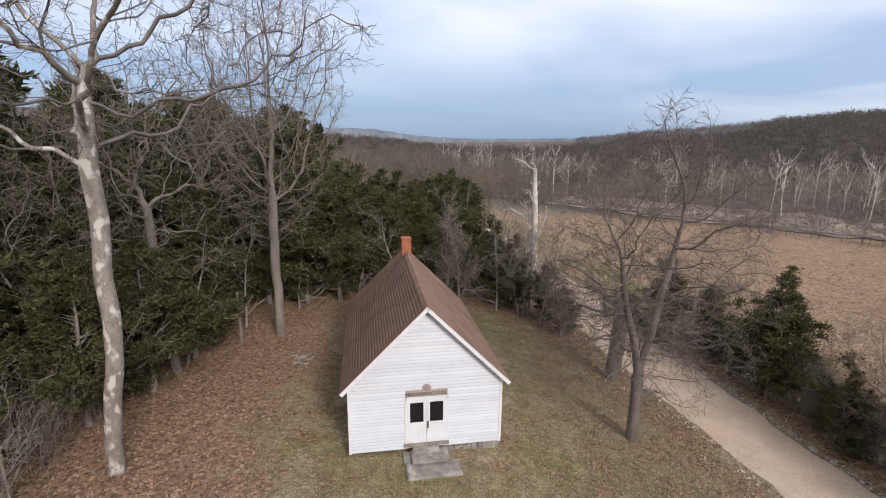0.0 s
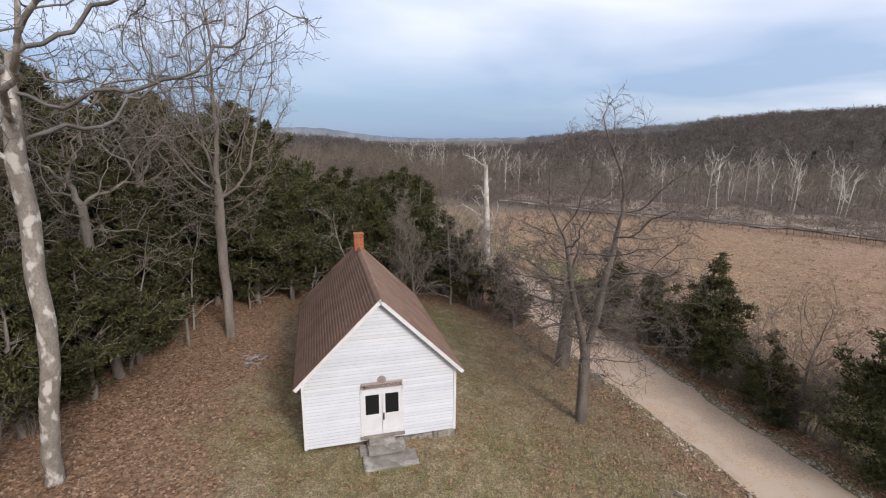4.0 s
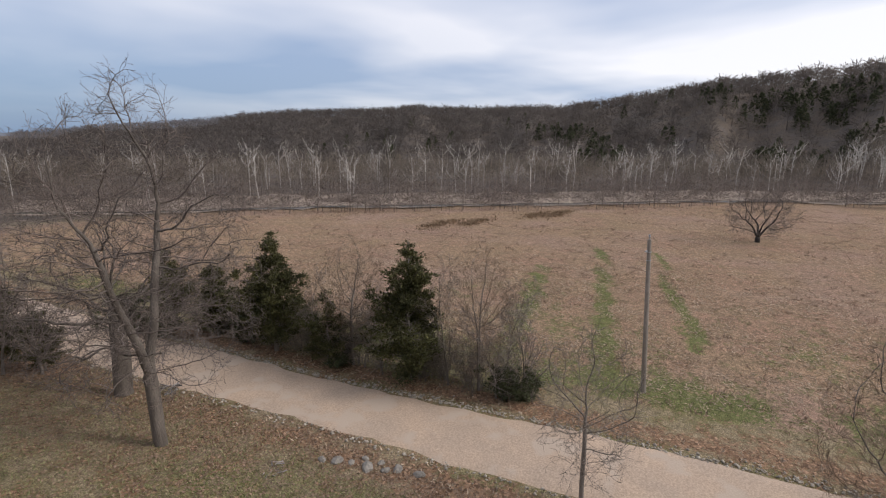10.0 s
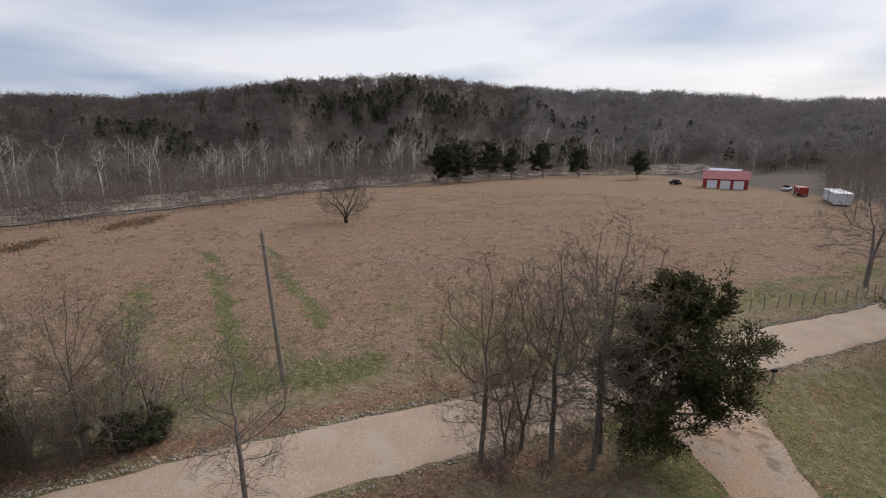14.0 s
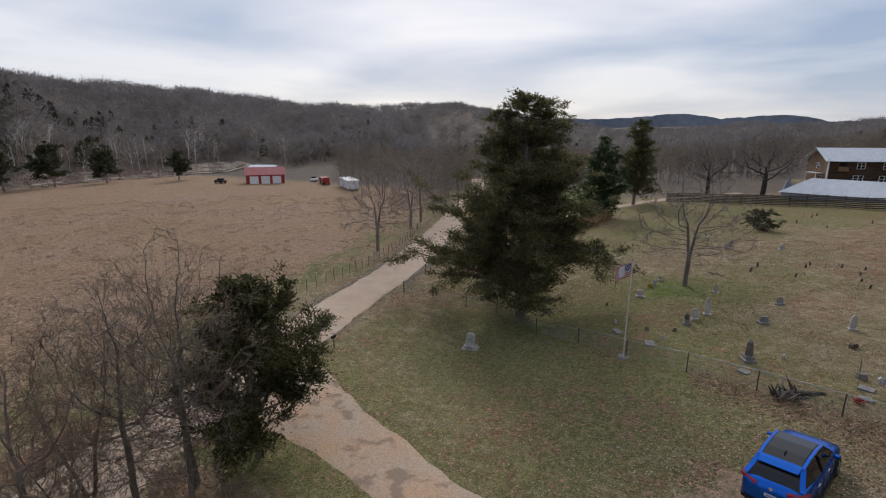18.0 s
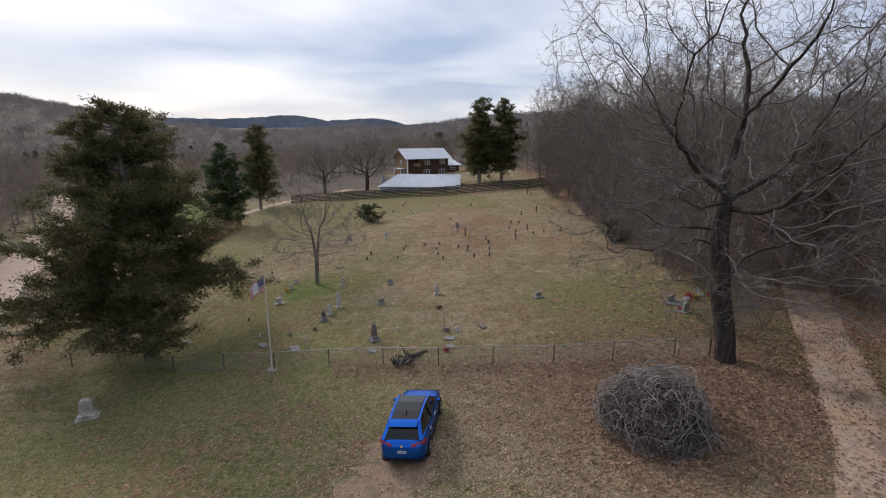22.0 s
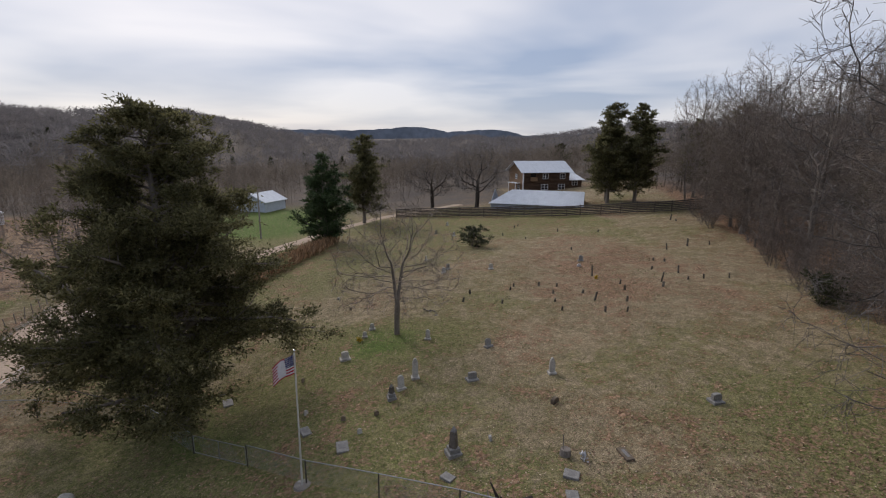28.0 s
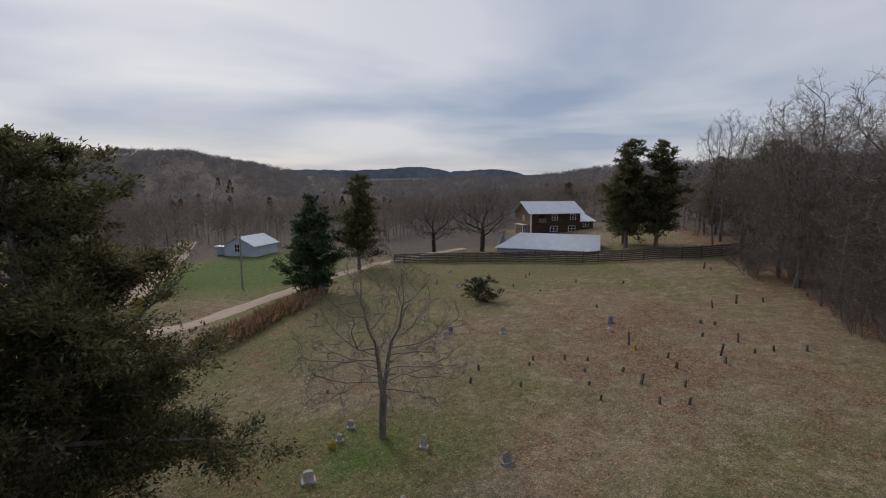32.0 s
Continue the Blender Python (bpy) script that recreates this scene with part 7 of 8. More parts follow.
for i, (x, y, w, l) in enumerate([(2.5, -33.4, 0.6, 0.9), (4.8, -35.1, 0.5, 0.8), (-2.7, -30.3, 0.45, 0.6), (-7.9, -29.6, 0.55, 0.65), (-7.6, -28.4, 0.5, 0.5), (-10.6, -30.7, 0.9, 0.4), (11.3, -40.5, 0.9, 0.6), (-25.2, -28.8, 1.0, 1.4)]):
    ob = stone_root(x, y, 15 + 17 * i, "flat ledger stone lying in the grass", 0, "flat stones")
    part("slab", box(-w / 2, w / 2, -l / 2, l / 2, -0.05, 0.13, 0.02), GRANITE if i != 5 else BROWN_STONE, ob)
    part("inscription_bar", box(-w * 0.3, w * 0.3, -l * 0.2, l * 0.2, 0.12, 0.136), INSCRIPTION, ob)


def marker(x, y, h, seed):
    """A rough upright fieldstone marker."""
    bm = bmesh.new()
    bmesh.ops.create_cube(bm, size=1)
    bmesh.ops.subdivide_edges(bm, edges=bm.edges, cuts=2, use_grid_fill=True)
    for v in bm.verts:
        k = 1 + 0.22 * noise.noise(v.co * 2.2 + Vector((seed * 3.1, 0, 0)))
        t = v.co.z + 0.5
        v.co = Vector((v.co.x * 0.16 * k * (1 - 0.3 * t), v.co.y * 0.17 * k * (1 - 0.2 * t), t * (h * 0.8 + 0.15) - 0.15))
    me = bpy.data.meshes.new("grave_marker")
    bm.to_mesh(me)
    bm.free()
    me.materials.append(DARK_STONE)
    ob = tagged(new("grave_marker", me), "rough dark fieldstone grave marker" if h < 0.7 else "tall dark fieldstone grave marker standing upright", "grave marker", "fieldstone markers")
    ob.matrix_basis = pose(x, y, land1(x, y) - 0.02, R.uniform(-8, 8), R.uniform(-8, 8), R.uniform(-30, 30))


TALL = [(-29.3, -66.5), (-32.0, -67.1), (-18.1, -58.8), (-15.9, -51.2), (-38.2, -84.3), (-38.2, -64.3), (-26.0, -57.1), (-23.3, -54.8)]
LOW = [(-24.2, -59.0), (-22.8, -53.4), (-25.7, -54.7), (-27.3, -54.9), (-29.4, -54.4), (-19.2, -53.1), (-19.6, -55.3), (-18.2, -50.0), (-17.4, -47.9), (-15.8, -48.3), (-15.5, -53.4), (-13.0, -54.0), (-13.8, -56.0), (-12.2, -56.6), (-9.8, -56.7), (-9.3, -55.7), (-5.5, -55.9), (-4.7, -53.6), (-8.1, -52.5), (-12.6, -51.7), (-12.6, -49.4), (-19.1, -70.0), (-15.1, -79.2), (-12.3, -82.6), (-14.9, -88.1), (-15.7, -89.6), (-20.5, -82.5), (-25.7, -80.0), (-38.5, -83.1), (-44.6, -85.6), (-39.5, -67.7), (-25.9, -62.4), (-26.7, -61.5), (-34.4, -66.7)]
for i, (x, y) in enumerate(TALL):
    marker(x, y, 1.0 + 0.2 * (i % 3), i)
for i, (x, y) in enumerate(LOW):
    marker(x, y, R.uniform(0.4, 0.65), i + 20)
for i, (x, y) in enumerate([(-18.7, -64.8), (-8.4, -64.1), (-3.1, -64.3), (-3.6, -65.5), (-5.1, -85.9), (-4.3, -95.9), (-2.3, -89.1), (-1.0, -70.5), (1.5, -86)]):
    tablet(x, y, 0.5, 0.6, 0.16, MARBLE if i % 3 else GRANITE, 12 * i, "pale gravestone in the far rows", 0.3)
# stump with a stake, and bright flowers by the graves
stump = root("tree_stump", pose(-8.0, -31.0, land1(-8.0, -31.0)), "old brown stump with a thin stake", "stump")
part("stump_wood", rod((0, 0, -0.1), (0, 0, 0.3), 0.28, 0.22, 10), BARK, stump)
part("stake", rod((0.1, 0, 0), (0.13, 0, 1.0), 0.03, 0.025, 6), WEATHERED, stump)
FLOWERS = [material("flower_red", (0.5, 0.05, 0.05)), material("flower_yellow", (0.6, 0.4, 0.04)), material("flower_white", (0.7, 0.7, 0.72))]
for i, (x, y) in enumerate([(-24.3, -27.2), (-25.3, -27.6), (-26.1, -28.7), (-26.6, -28.9), (-27.0, -28.6), (-27.5, -28.9), (-28.0, -28.5), (-28.5, -29.0), (-27.8, -29.4), (-26.8, -29.3), (-18.1, -57.6), (-17.9, -62.6), (-7.2, -27.9), (3.6, -46.3), (-8.7, -30.6)]):
    g = np.random.default_rng(i)
    V, F = sprays(g, g.normal(size=(40, 3)) * 0.1 + np.array([0, 0, 0.14]), np.tile([0, 0, 1.0], (40, 1)), 0.13, 0.8)
    ob = tagged(new("grave_flowers", mesh_from("grave_flowers", V, F, FLOWERS[i % 3])), "small bunch of artificial flowers laid at a grave", "flowers", "grave flowers", "stuff")
    ob.matrix_basis = pose(x, y, land1(x, y))

# ---- board fence behind the cemetery ----
FENCE_WOOD = material("dark_fence_wood", (0.115, 0.095, 0.08), (0.075, 0.062, 0.053), 3, 0.9, 0.3, 30, obj_random=0.2)
back = root("board_fence", pose(0, 0, 0), "long dark weathered rail fence behind the cemetery", "fence")
line = catmull([(6, -112), (-2.2, -107.5), (-11.5, -103.6), (-18.5, -99.4), (-27.5, -95.0), (-34, -93.4), (-42, -91.8), (-49, -89.9)], 2.4)
for (x0, y0), (x1, y1) in zip(line, line[1:]):
    z0, z1 = land1(x0, y0), land1(x1, y1)
    part("post", rod((x0, y0, z0 - 0.3), (x0, y0, z0 + 1.95), 0.095, 0.085, 6), FENCE_WOOD, back)
    for h in (0.22, 0.52, 0.82, 1.12, 1.42, 1.72):
        part("rail", rod((x0, y0, z0 + h), (x1, y1, z1 + h), 0.11, 0.11, 4), FENCE_WOOD, back)

# ---- farm shed, log house and far buildings ----
TIN = material("white_tin_roof", (0.66, 0.69, 0.73), (0.58, 0.61, 0.65), 0.8, 0.4, 0.1, 10)
TIN_WALL = material("grey_tin_wall", (0.36, 0.40, 0.46), (0.30, 0.33, 0.38), 1.0, 0.5, 0.1, 10)
LOG_WOOD = material("log_wall", (0.105, 0.062, 0.038), (0.07, 0.042, 0.027), 2, 0.8, 0.3, 20, stretch=(0.2, 1, 1))
LOG_PALE = material("log_gable", (0.24, 0.15, 0.085), (0.17, 0.105, 0.06), 2, 0.8, 0.3, 20, stretch=(0.2, 1, 1))
RED_TIN = material("red_tin", (0.33, 0.035, 0.03), (0.26, 0.03, 0.026), 1, 0.5, 0.1, 10)
RED_ROOF = material("faded_red_roof", (0.45, 0.16, 0.15), (0.38, 0.13, 0.12), 1, 0.5, 0.1, 10)


def gable_roof(ob, w, l, eave, ridge, over, mat, hip=0.0, ribs=0.0, thick=0.08):
    """Two roof slopes whose ridge runs along x; hip draws the ridge in at its left end."""
    for s in (-1, 1):
        bm = bmesh.new()
        drop = (ridge - eave) / (w / 2) * over
        q = [(l / 2 + over, s * (w / 2 + over), eave - drop), (-l / 2 - over, s * (w / 2 + over), eave - drop), (-l / 2 - over, 0, ridge), (l / 2 + over - hip, 0, ridge)]
        lo = [bm.verts.new((x, y, z)) for x, y, z in q]
        hi = [bm.verts.new((x, y, z + thick)) for x, y, z in q]
        bm.faces.new(lo)
        bm.faces.new(hi[::-1])
        for i in range(4):
            bm.faces.new((lo[i], hi[i], hi[(i + 1) % 4], lo[(i + 1) % 4]))
        bmesh.ops.recalc_face_normals(bm, faces=bm.faces)
        roof = part("roof", bm, mat, ob)
        if ribs:
            x = -l / 2 - over + ribs
            while x < l / 2 + over - hip - 0.1:
                part("rib", rod((x, s * (w / 2 + over), eave - drop + thick), (x, 0, ridge + thick), 0.03, 0.03, 4), mat, roof)
                x += ribs


def window_unit(ob, x, y, z, w, h, turn=0.0, rows=2):
    m = pose(x, y, z, 0, 0, turn)
    win = part("window", box(-w / 2, w / 2, -0.03, 0.05, -h / 2, h / 2, m=m), GLASS, ob)
    bm = bmesh.new()
    for a in (-w / 2, 0, w / 2):
        box(a - 0.06, a + 0.06, -0.07, -0.02, -h / 2 - 0.06, h / 2 + 0.06, bm=bm, m=m)
    for b in (-h / 2, 0, h / 2):
        box(-w / 2 - 0.06, w / 2 + 0.06, -0.066, -0.02, b - 0.05, b + 0.05, bm=bm, m=m)
    part("window_frame", bm, TRIM, win)


def walls(ob, w, l, eave, ridge, mat, base=0.0, gable_mat=None):
    part("wall", box(-l / 2, l / 2, -w / 2, -w / 2 + 0.15, base, eave), mat, ob)
    part("wall", box(-l / 2, l / 2, w / 2 - 0.15, w / 2, base, eave), mat, ob)
    for s in (-1, 1):
        bm = prism([(-w / 2 + 0.15, base), (w / 2 - 0.15, base), (w / 2 - 0.15, eave), (0, ridge - 0.02), (-w / 2 + 0.15, eave)], -0.075, 0.075)
        bmesh.ops.transform(bm, matrix=pose(s * (l / 2 - 0.075), 0, 0, 0, 0, 90), verts=bm.verts)
        part("gable_wall", bm, gable_mat or mat, ob)


SX, SY = -23.4, -111.5
shed = root("farm_shed", pose(SX, SY, land1(SX, SY) - 0.3, 0, 0, -18), "long low shed with white metal roof behind the fence", "shed")
walls(shed, 8.5, 18, 1.3, 3.6, TIN_WALL)
gable_roof(shed, 8.5, 18, 1.3, 3.6, 0.4, TIN, 4.0, 1.0)

HX, HY = -30.0, -142
log_house = root("log_house", pose(HX, HY, land1(HX, HY) - 0.6, 0, 0, 16), "two-storey dark log house with white metal roof", "house")
walls(log_house, 8.5, 13.5, 5.9, 8.2, LOG_WOOD, 0.0, LOG_PALE)
gable_roof(log_house, 8.5, 13.5, 5.9, 8.2, 0.9, TIN, 0, 1.2)
for i in range(16):
    part("log", rod((-6.75, 4.28, 0.3 + i * 0.36), (6.75, 4.28, 0.3 + i * 0.36), 0.17, 0.17, 6), LOG_WOOD, log_house)
for x in (-4.6, 0.4):
    window_unit(log_house, x, 4.5, 4.5, 1.5, 1.3, 180)
for x in (-4.4, 0.6):
    window_unit(log_house, x, 4.5, 1.7, 1.9, 1.3, 180)
bal = part("balcony_door", box(3.2, 4.6, 4.40, 4.56, 3.4, 5.4), GLASS, log_house)
part("balcony_rail", box(2.9, 4.9, 4.9, 4.98, 3.4, 4.3), LOG_PALE, log_house)
part("balcony_deck", box(2.9, 4.9, 4.4, 5.0, 3.28, 3.4), LOG_PALE, log_house)
part("corner_post", box(6.6, 6.85, 4.3, 4.6, 0, 5.9), TRIM, log_house)
window_unit(log_house, 6.78, 0.5, 4.3, 1.2, 1.2, 90)
window_unit(log_house, 6.78, 2.0, 1.5, 1.4, 1.3, 90)
part("porch_roof", box(6.8, 8.3, -1.5, 3.0, 2.6, 2.72), TIN, log_house)
for y in (-1.3, 2.8):
    part("porch_post", box(8.05, 8.2, y - 0.08, y + 0.08, 0, 2.6), TRIM, log_house)
part("annex_wall", box(-11.2, -6.8, -3, 3.4, 0, 3.5), LOG_WOOD, log_house)
part("annex_roof", box(-11.7, -6.85, -3.7, 4.3, 0, 0.1, m=pose(0, 0, 4.4, -15)), TIN, log_house)
window_unit(log_house, -9.0, 3.45, 2.6, 1.6, 1.2, 180)

BX, BY = 124.5, -112
barn = root("red_barn", pose(BX, BY, land1(BX, BY), 0, 0, 48), "red metal garage barn with pale roof and white doors", "barn")
walls(barn, 6.5, 11.5, 3.0, 4.6, RED_TIN)
gable_roof(barn, 6.5, 11.5, 3.0, 5.0, 0.4, RED_ROOF, 0, 1.1)
for x in (-3.4, 0, 3.4):
    part("roller_door", box(x - 1.3, x + 1.3, 3.24, 3.32, 0, 2.4), TRIM, barn)
part("side_door", box(5.75, 5.82, -0.6, 0.5, 0, 2.1), TRIM, barn)
TX, TY = 91, -112.5
trailer = root("storage_trailer", pose(TX, TY, land1(TX, TY), 0, 0, 140), "white storage box painted with a striped flag", "trailer")
trailer.scale = (1.9, 1.3, 1.0)
part("box_body", box(-3.2, 3.2, -1.25, 1.25, 0.3, 2.7, 0.05), TRIM, trailer)
part("box_roof", box(-3.3, 3.3, -1.35, 1.35, 2.7, 2.82, 0.02), TIN, trailer)
for i in range(7):
    part("painted_stripe", box(-3.0, 3.0, 1.25, 1.262, 0.5 + i * 0.29, 0.64 + i * 0.29), material("painted_red", (0.42, 0.13, 0.14)), trailer)
part("painted_canton", box(0.6, 3.0, 1.262, 1.27, 1.5, 2.5), material("painted_blue", (0.15, 0.2, 0.35)), trailer)
for x in (-2, 2):
    part("support_block", box(x - 0.3, x + 0.3, -1, 1, -0.2, 0.3), CONCRETE, trailer)
PX, PY = 106, -119
picker = root("red_truck", pose(PX, PY, land1(PX, PY), 0, 0, 140), "old red farm truck parked on grass by the barn", "truck")
part("cab", box(2.0, 4.0, -1.0, 1.0, 0.5, 2.3, 0.15), RED_TIN, picker)
part("cab_window", box(2.3, 3.7, -1.02, 1.02, 1.5, 2.1, 0.02), GLASS, picker)
part("bed", box(-3.6, 1.9, -1.1, 1.1, 0.7, 2.0, 0.05), RED_TIN, picker)
for x in (-2.6, 3.0):
    for y in (-0.95, 0.95):
        part("wheel", rod((x, y - 0.15, 0.45), (x, y + 0.15, 0.45), 0.45, 0.45, 16), RUBBER, picker)
for i, (x, y) in enumerate([(136, -104), (101, -124), (114, -123)]):
    v = root("parked_vehicle", pose(x, y, land1(x, y), 0, 0, 60 * i), "dark vehicle parked in the farmyard", "vehicle", "farm vehicles")
    part("body", box(-2.1, 2.1, -0.85, 0.85, 0.35, 1.0, 0.2), BLACK_TRIM if i < 2 else TRIM, v)
    part("cab", box(-1.2, 0.9, -0.75, 0.75, 1.0, 1.55, 0.2), GLASS, v)
    for xx in (-1.3, 1.3):
        for yy in (-0.75, 0.75):
            part("wheel", rod((xx, yy - 0.1, 0.33), (xx, yy + 0.1, 0.33), 0.33, 0.33, 14), RUBBER, v)
WX, WY = 42.5, -136
cottage = root("white_cottage", pose(WX, WY, land1(WX, WY), 0, 0, 255), "small pale blue-white cottage with white roof on a lawn", "house")
walls(cottage, 8, 9, 2.7, 4.6, material("pale_siding", (0.50, 0.55, 0.62), (0.44, 0.48, 0.55), 1, 0.6, 0.1, 10))
gable_roof(cottage, 8, 9, 2.7, 4.6, 0.5, TIN, 0, 0)
window_unit(cottage, -4.55, 0.5, 2.0, 1.4, 1.8, -90)
part("lean_to", box(-3.5, 3.0, 4.2, 7.0, 0, 2.0), TIN_WALL, cottage)
part("lean_to_roof", box(-3.8, 3.3, 4.0, 7.4, 2.0, 2.12), TIN, cottage)
for i, (x, y, s) in enumerate([(150, -135, 7)]):
    b = root("far_shed", pose(x, y, land1(x, y), 0, 0, 40 * i + 20), "far pale-roofed outbuilding among trees", "shed", "far sheds")
    walls(b, s, s * 1.5, 2.4, 3.6, TIN_WALL)
    gable_roof(b, s, s * 1.5, 2.4, 3.6, 0.3, TIN)
# field fence posts along the road
for i in range(26):
    t = i / 25
    x, y = 34.8 - 1.5 * t + 8 * t * t, -32 - 36 * t
    ob = tagged(part("fence_post", rod((0, 0, -0.3), (0, 0, 1.1 + R.uniform(-0.1, 0.15)), 0.05, 0.045, 6), WEATHERED), "thin weathered post of the field fence", "fence post", "field fence")
    ob.matrix_basis = pose(x, y, land1(x, y), R.uniform(-5, 5), R.uniform(-5, 5))
mail = root("mailbox", pose(23.4, -25.6, land1(23.4, -25.6)), "small dark mailbox on a post by the driveway", "mailbox")
mail.scale = (0.75, 0.75, 0.75)
part("post", box(-0.05, 0.05, -0.05, 0.05, -0.2, 1.0), WEATHERED, mail)
part("box_body", prism([(-0.13, 1.0), (0.13, 1.0), (0.13, 1.15), (0.07, 1.25), (-0.07, 1.25), (-0.13, 1.15)], -0.25, 0.25), BLACK_TRIM, mail)

# ---- ground litter: fallen leaves, grass and weeds ----


def slivers(rg, x, y, z, size, up, wide):
    """Flat pointed blades or leaves at many places."""
    n = len(x)
    p = np.stack([x, y, z], 1)
    a = rg.uniform(0, 6.28, n)
    d = np.stack([np.cos(a), np.sin(a), up * rg.uniform(0.4, 1.6, n)], 1)
    d /= np.linalg.norm(d, axis=1, keepdims=True)
    u = np.cross(d, np.array([0, 0, 1.0]) + rg.normal(size=(n, 3)) * 0.35)
    u /= np.linalg.norm(u, axis=1, keepdims=True) + 1e-9
    s = (size * rg.uniform(0.6, 1.4, n))[:, None]
    V = np.stack([p, p + d * s * 0.5 + u * s * wide, p + d * s, p + d * s * 0.5 - u * s * wide], 1).reshape(-1, 3)
    return V, np.arange(n * 4).reshape(-1, 4)


LEAF = material("fallen_leaves", (0.29, 0.195, 0.132), (0.20, 0.138, 0.096), 3, 0.85, 0, 30, island=0.35)
LEAF_RED = material("fallen_oak_leaves", (0.34, 0.215, 0.14), (0.20, 0.125, 0.082), 3, 0.85, 0, 30, island=0.45)
LEAF_PALE = material("fallen_leaves_pale", (0.44, 0.345, 0.25), (0.30, 0.22, 0.15), 3, 0.85, 0, 30, island=0.4)
GRASS = material("winter_grass", (0.27, 0.235, 0.12), (0.17, 0.175, 0.075), 2, 0.85, 0, 20, island=0.35)
STRAW = material("dry_field_grass", (0.50, 0.39, 0.285), (0.36, 0.265, 0.19), 0.3, 0.9, 0, 20, island=0.35, world_space=True, leafy=0.3)
WEED = material("tall_dry_weeds", (0.40, 0.25, 0.14), (0.28, 0.18, 0.10), 1, 0.9, 0, 20, island=0.4)
WEED_DARK = material("dead_weeds", (0.27, 0.185, 0.115), (0.18, 0.125, 0.08), 1, 0.9, 0, 20, island=0.4, leafy=0.4)
TUSSOCK = material("field_tussocks", (0.36, 0.25, 0.185), (0.27, 0.19, 0.14), 0.25, 0.9, 0, 20, island=0.3, world_space=True, leafy=0.5)
rg = np.random.default_rng(77)


def off_tracks(x, y, near=2.6):
    d = np.minimum(ribbon_dist(x, y, ROAD_LINE), ribbon_dist(x, y, DRIVE_LINE) + 0.8)
    house = (np.abs(x + 0.9) < 5) & (y > 18.5) & (y < 31)
    return (d > near) & ~house


x, y = rg.uniform(-20, 16, 80000), rg.uniform(7, 40, 80000)
k = off_tracks(x, y) & (rg.uniform(size=len(x)) < 0.25 + 0.75 * np.clip((np.abs(x + 0.5) - 4) / 6, 0, 1))
tagged(new("fallen_leaves", mesh_from("fallen_leaves", *slivers(rg, x[k], y[k], land(x[k], y[k]) + 0.02, 0.11, 0.3, 0.33), LEAF)), "brown leaves fallen round the schoolhouse", "leaves", kind="stuff")
x, y = np.concatenate([rg.normal(-19, 6, 60000), rg.uniform(-21, 0, 9000), rg.uniform(-24, -8, 2500)]), np.concatenate([rg.normal(-18.5, 4.5, 60000), np.zeros(9000), rg.uniform(-34, -13, 2500)])
y[60000:69000] = np.interp(x[60000:69000], [-21.1, -12.8, -6.3, 0.2], [-21.0, -24.0, -26.4, -29.4]) + rg.normal(0.6, 1.1, 9000)
k = off_tracks(x, y, 1.8) & (np.abs(x + 3.6) + np.abs(y + 21) > 2.5)
tagged(new("fallen_leaves", mesh_from("fallen_leaves", *slivers(rg, x[k], y[k], land(x[k], y[k]) + 0.02, 0.12, 0.25, 0.33), LEAF_RED)), "brown leaves drifted under the oak and fence", "leaves", kind="stuff")
s = DRIVE_LINE[DRIVE_LINE[:, 0] < -13]
s = s[rg.integers(0, len(s), 4500)]
x, y = s[:, 0] + rg.normal(0, 0.8, 4500), s[:, 1] + rg.normal(0, 0.8, 4500)
tagged(new("fallen_leaves", mesh_from("fallen_leaves", *slivers(rg, x, y, land(x, y) + 0.09, 0.12, 0.2, 0.33), LEAF_RED)), "brown leaves blown over the clay track", "leaves", kind="stuff")
x, y = np.concatenate([rg.uniform(-28, 16, 16000), rg.normal(-5, 5, 12000)]), np.concatenate([rg.uniform(-75, -13, 16000), rg.normal(-19, 4, 12000)])
k = off_tracks(x, y)
tagged(new("fallen_leaves", mesh_from("fallen_leaves", *slivers(rg, x[k], y[k], land(x[k], y[k]) + 0.02, 0.085, 0.2, 0.33), LEAF_PALE)), "pale dry leaves scattered over the cemetery grass", "leaves", kind="stuff")
x, y = rg.uniform(-26, 20, 110000), rg.uniform(-70, -12, 110000)
k = off_tracks(x, y) & (fbm(x, y, 0.5, 2.0) > -0.25)
tagged(new("grass", mesh_from("grass", *slivers(rg, x[k], y[k], land(x[k], y[k]), 0.11, 0.7, 0.16), GRASS)), "short thin winter grass", "grass", kind="stuff")
x, y = rg.uniform(-5, 14, 50000), rg.uniform(6, 34, 50000)
k = off_tracks(x, y)
tagged(new("grass", mesh_from("grass", *slivers(rg, x[k], y[k], land(x[k], y[k]), 0.11, 0.7, 0.16), GRASS)), "short thin winter grass", "grass", kind="stuff")
r = np.concatenate([np.sqrt(rg.uniform(22 ** 2, 125 ** 2, 70000)), np.sqrt(rg.uniform(22 ** 2, 62 ** 2, 50000))])
a = np.radians(rg.uniform(22, 158, 120000))
x, y = r * np.sin(a), r * np.cos(a)
k = (ribbon_dist(x, y, ROAD_LINE) > 7.5) & (x > np.interp(y, ROAD_LINE[::-1, 1], ROAD_LINE[::-1, 0])) & (river_side(x, y) < -10) & (fbm(x, y, 0.35, 2.0) > -0.35)
tagged(new("field_grass", mesh_from("field_grass", *slivers(rg, x[k], y[k], land(x[k], y[k]) + 0.01, 0.30, 0.22, 0.10), STRAW)), "dry tan grass tussocks of the field", "grass", kind="stuff")
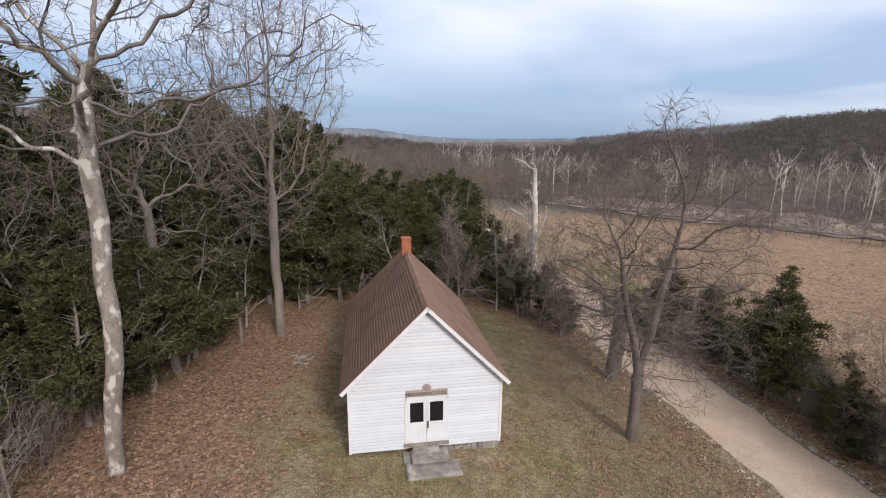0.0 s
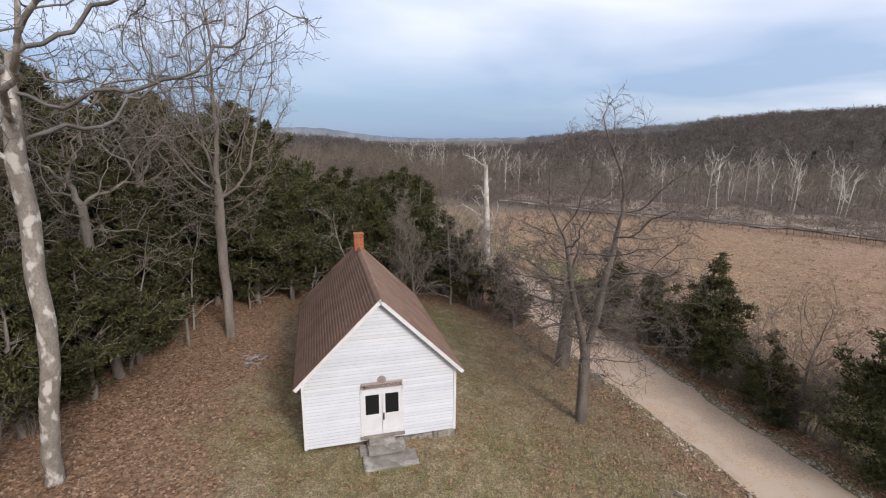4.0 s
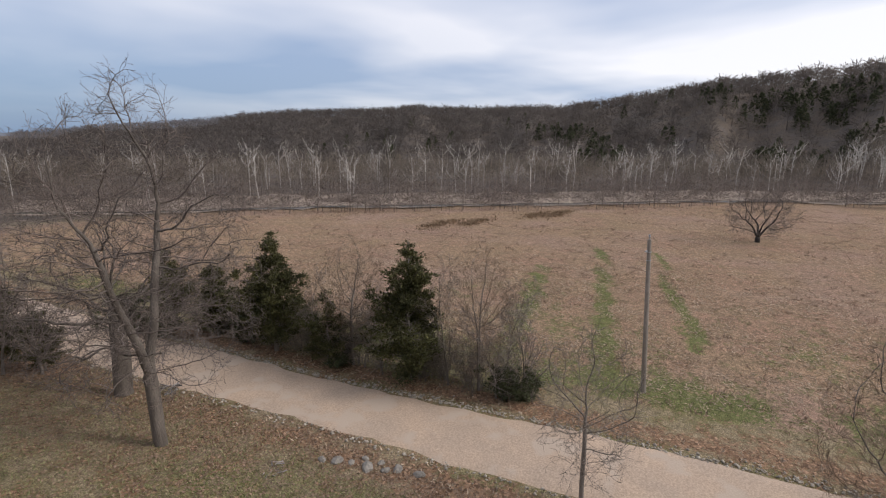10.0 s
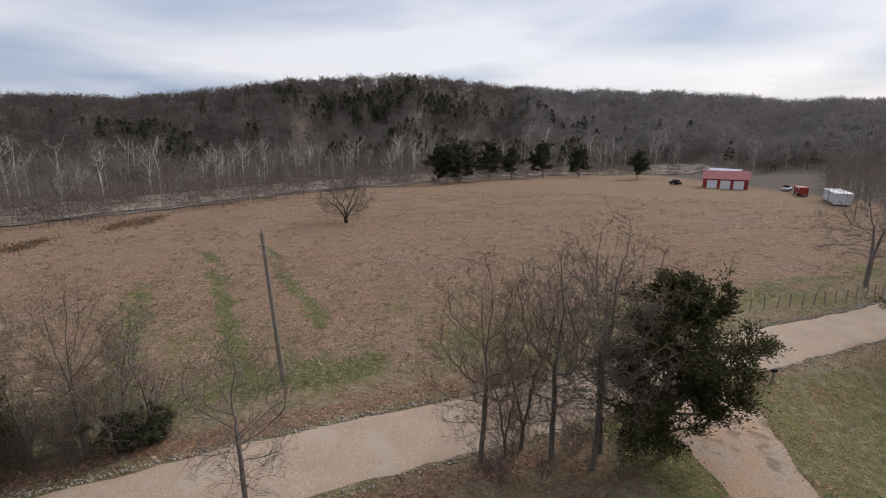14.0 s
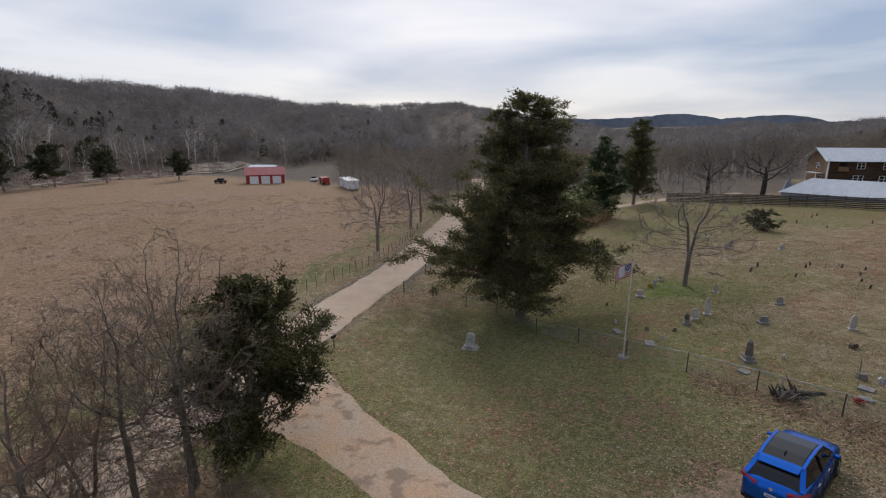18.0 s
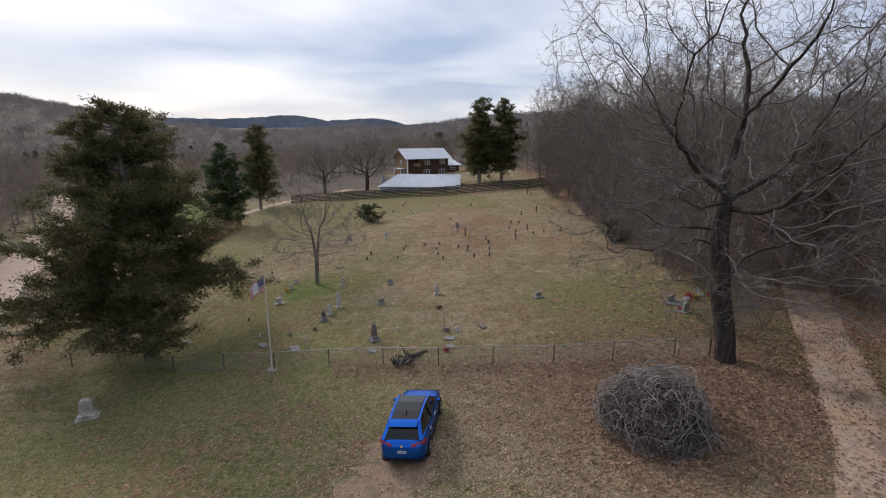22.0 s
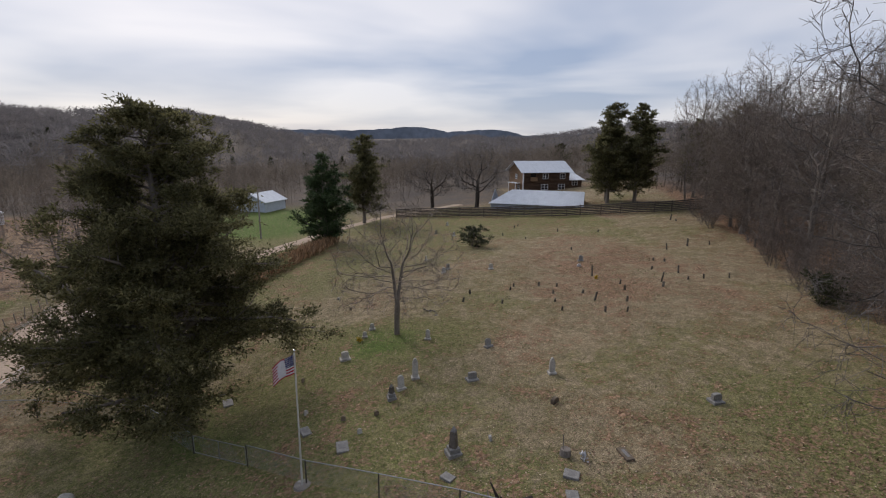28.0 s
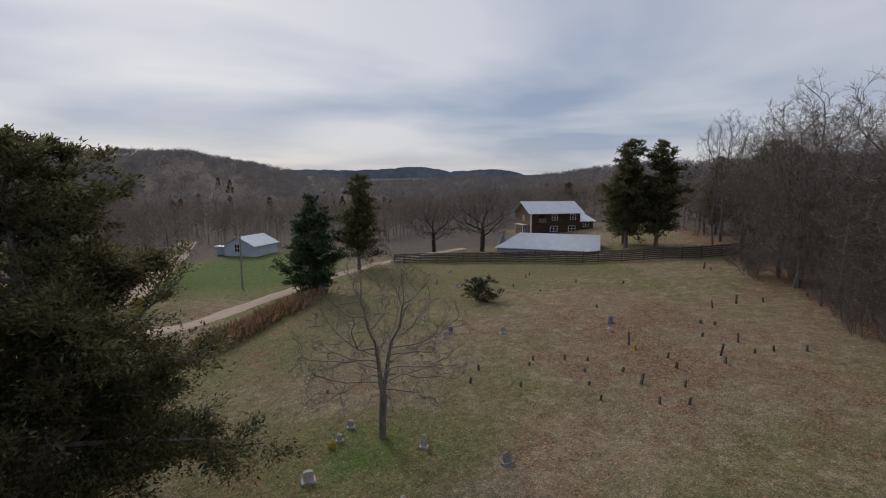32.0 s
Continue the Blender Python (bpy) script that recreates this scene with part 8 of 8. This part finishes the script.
# tussocks: little fans of darker stems, gathered in patches
c = 17000
r = np.sqrt(rg.uniform(20 ** 2, 135 ** 2, c))
a = np.radians(rg.uniform(20, 160, c))
x, y = r * np.sin(a), r * np.cos(a)
k = (ribbon_dist(x, y, ROAD_LINE) > 6.5) & (x > np.interp(y, ROAD_LINE[::-1, 1], ROAD_LINE[::-1, 0])) & (river_side(x, y) < -8) & (fbm(x, y, 0.22, 6.0) + 0.6 * fbm(x, y, 0.9, 2.0) > -0.1)
x, y = np.repeat(x[k], 9) + rg.normal(0, 0.22, 9 * k.sum()), np.repeat(y[k], 9) + rg.normal(0, 0.22, 9 * k.sum())
tagged(new("field_tussocks", mesh_from("field_tussocks", *slivers(rg, x, y, land(x, y) - 0.01, 0.26, 0.8, 0.12), TUSSOCK)), "reddish brown tussocks standing in the field", "grass", kind="stuff")
t = rg.uniform(0, 1, 5000)
x, y = 20.2 - 5 * t + rg.normal(0, 0.8, 5000), -66 - 24 * t
tagged(new("tall_weeds", mesh_from("tall_weeds", *slivers(rg, x, y, land(x, y), 1.3, 2.2, 0.06), WEED)), "tall tan weeds between lane and cemetery", "weeds", kind="stuff")
t = rg.uniform(0, 1, 9000)
s = ROAD_LINE[(t * (len(ROAD_LINE) - 1)).astype(int)]
x, y = s[:, 0] + np.sign(rg.uniform(-1, 1, 9000)) * rg.uniform(2.9, 4.6, 9000), s[:, 1]
tagged(new("verge_weeds", mesh_from("verge_weeds", *slivers(rg, x, y, land(x, y), 0.2, 0.8, 0.14), LEAF_PALE)), "dry weeds on the verges of the road", "weeds", kind="stuff")
for i, (x, y) in enumerate([(77.5, 44.1), (92.9, 38.0), (72, 48), (97, 35)]):
    g = np.random.default_rng(i)
    xx, yy = x + g.normal(0, 3.2, 700), y - (g.normal(0, 1, 700))
    tagged(new("weed_patch", mesh_from("weed_patch", *slivers(g, xx, yy, land(xx, yy), 0.42, 1.0, 0.2), WEED_DARK)), "dark patch of dead weeds in the field", "weeds", "weed patches", "stuff")
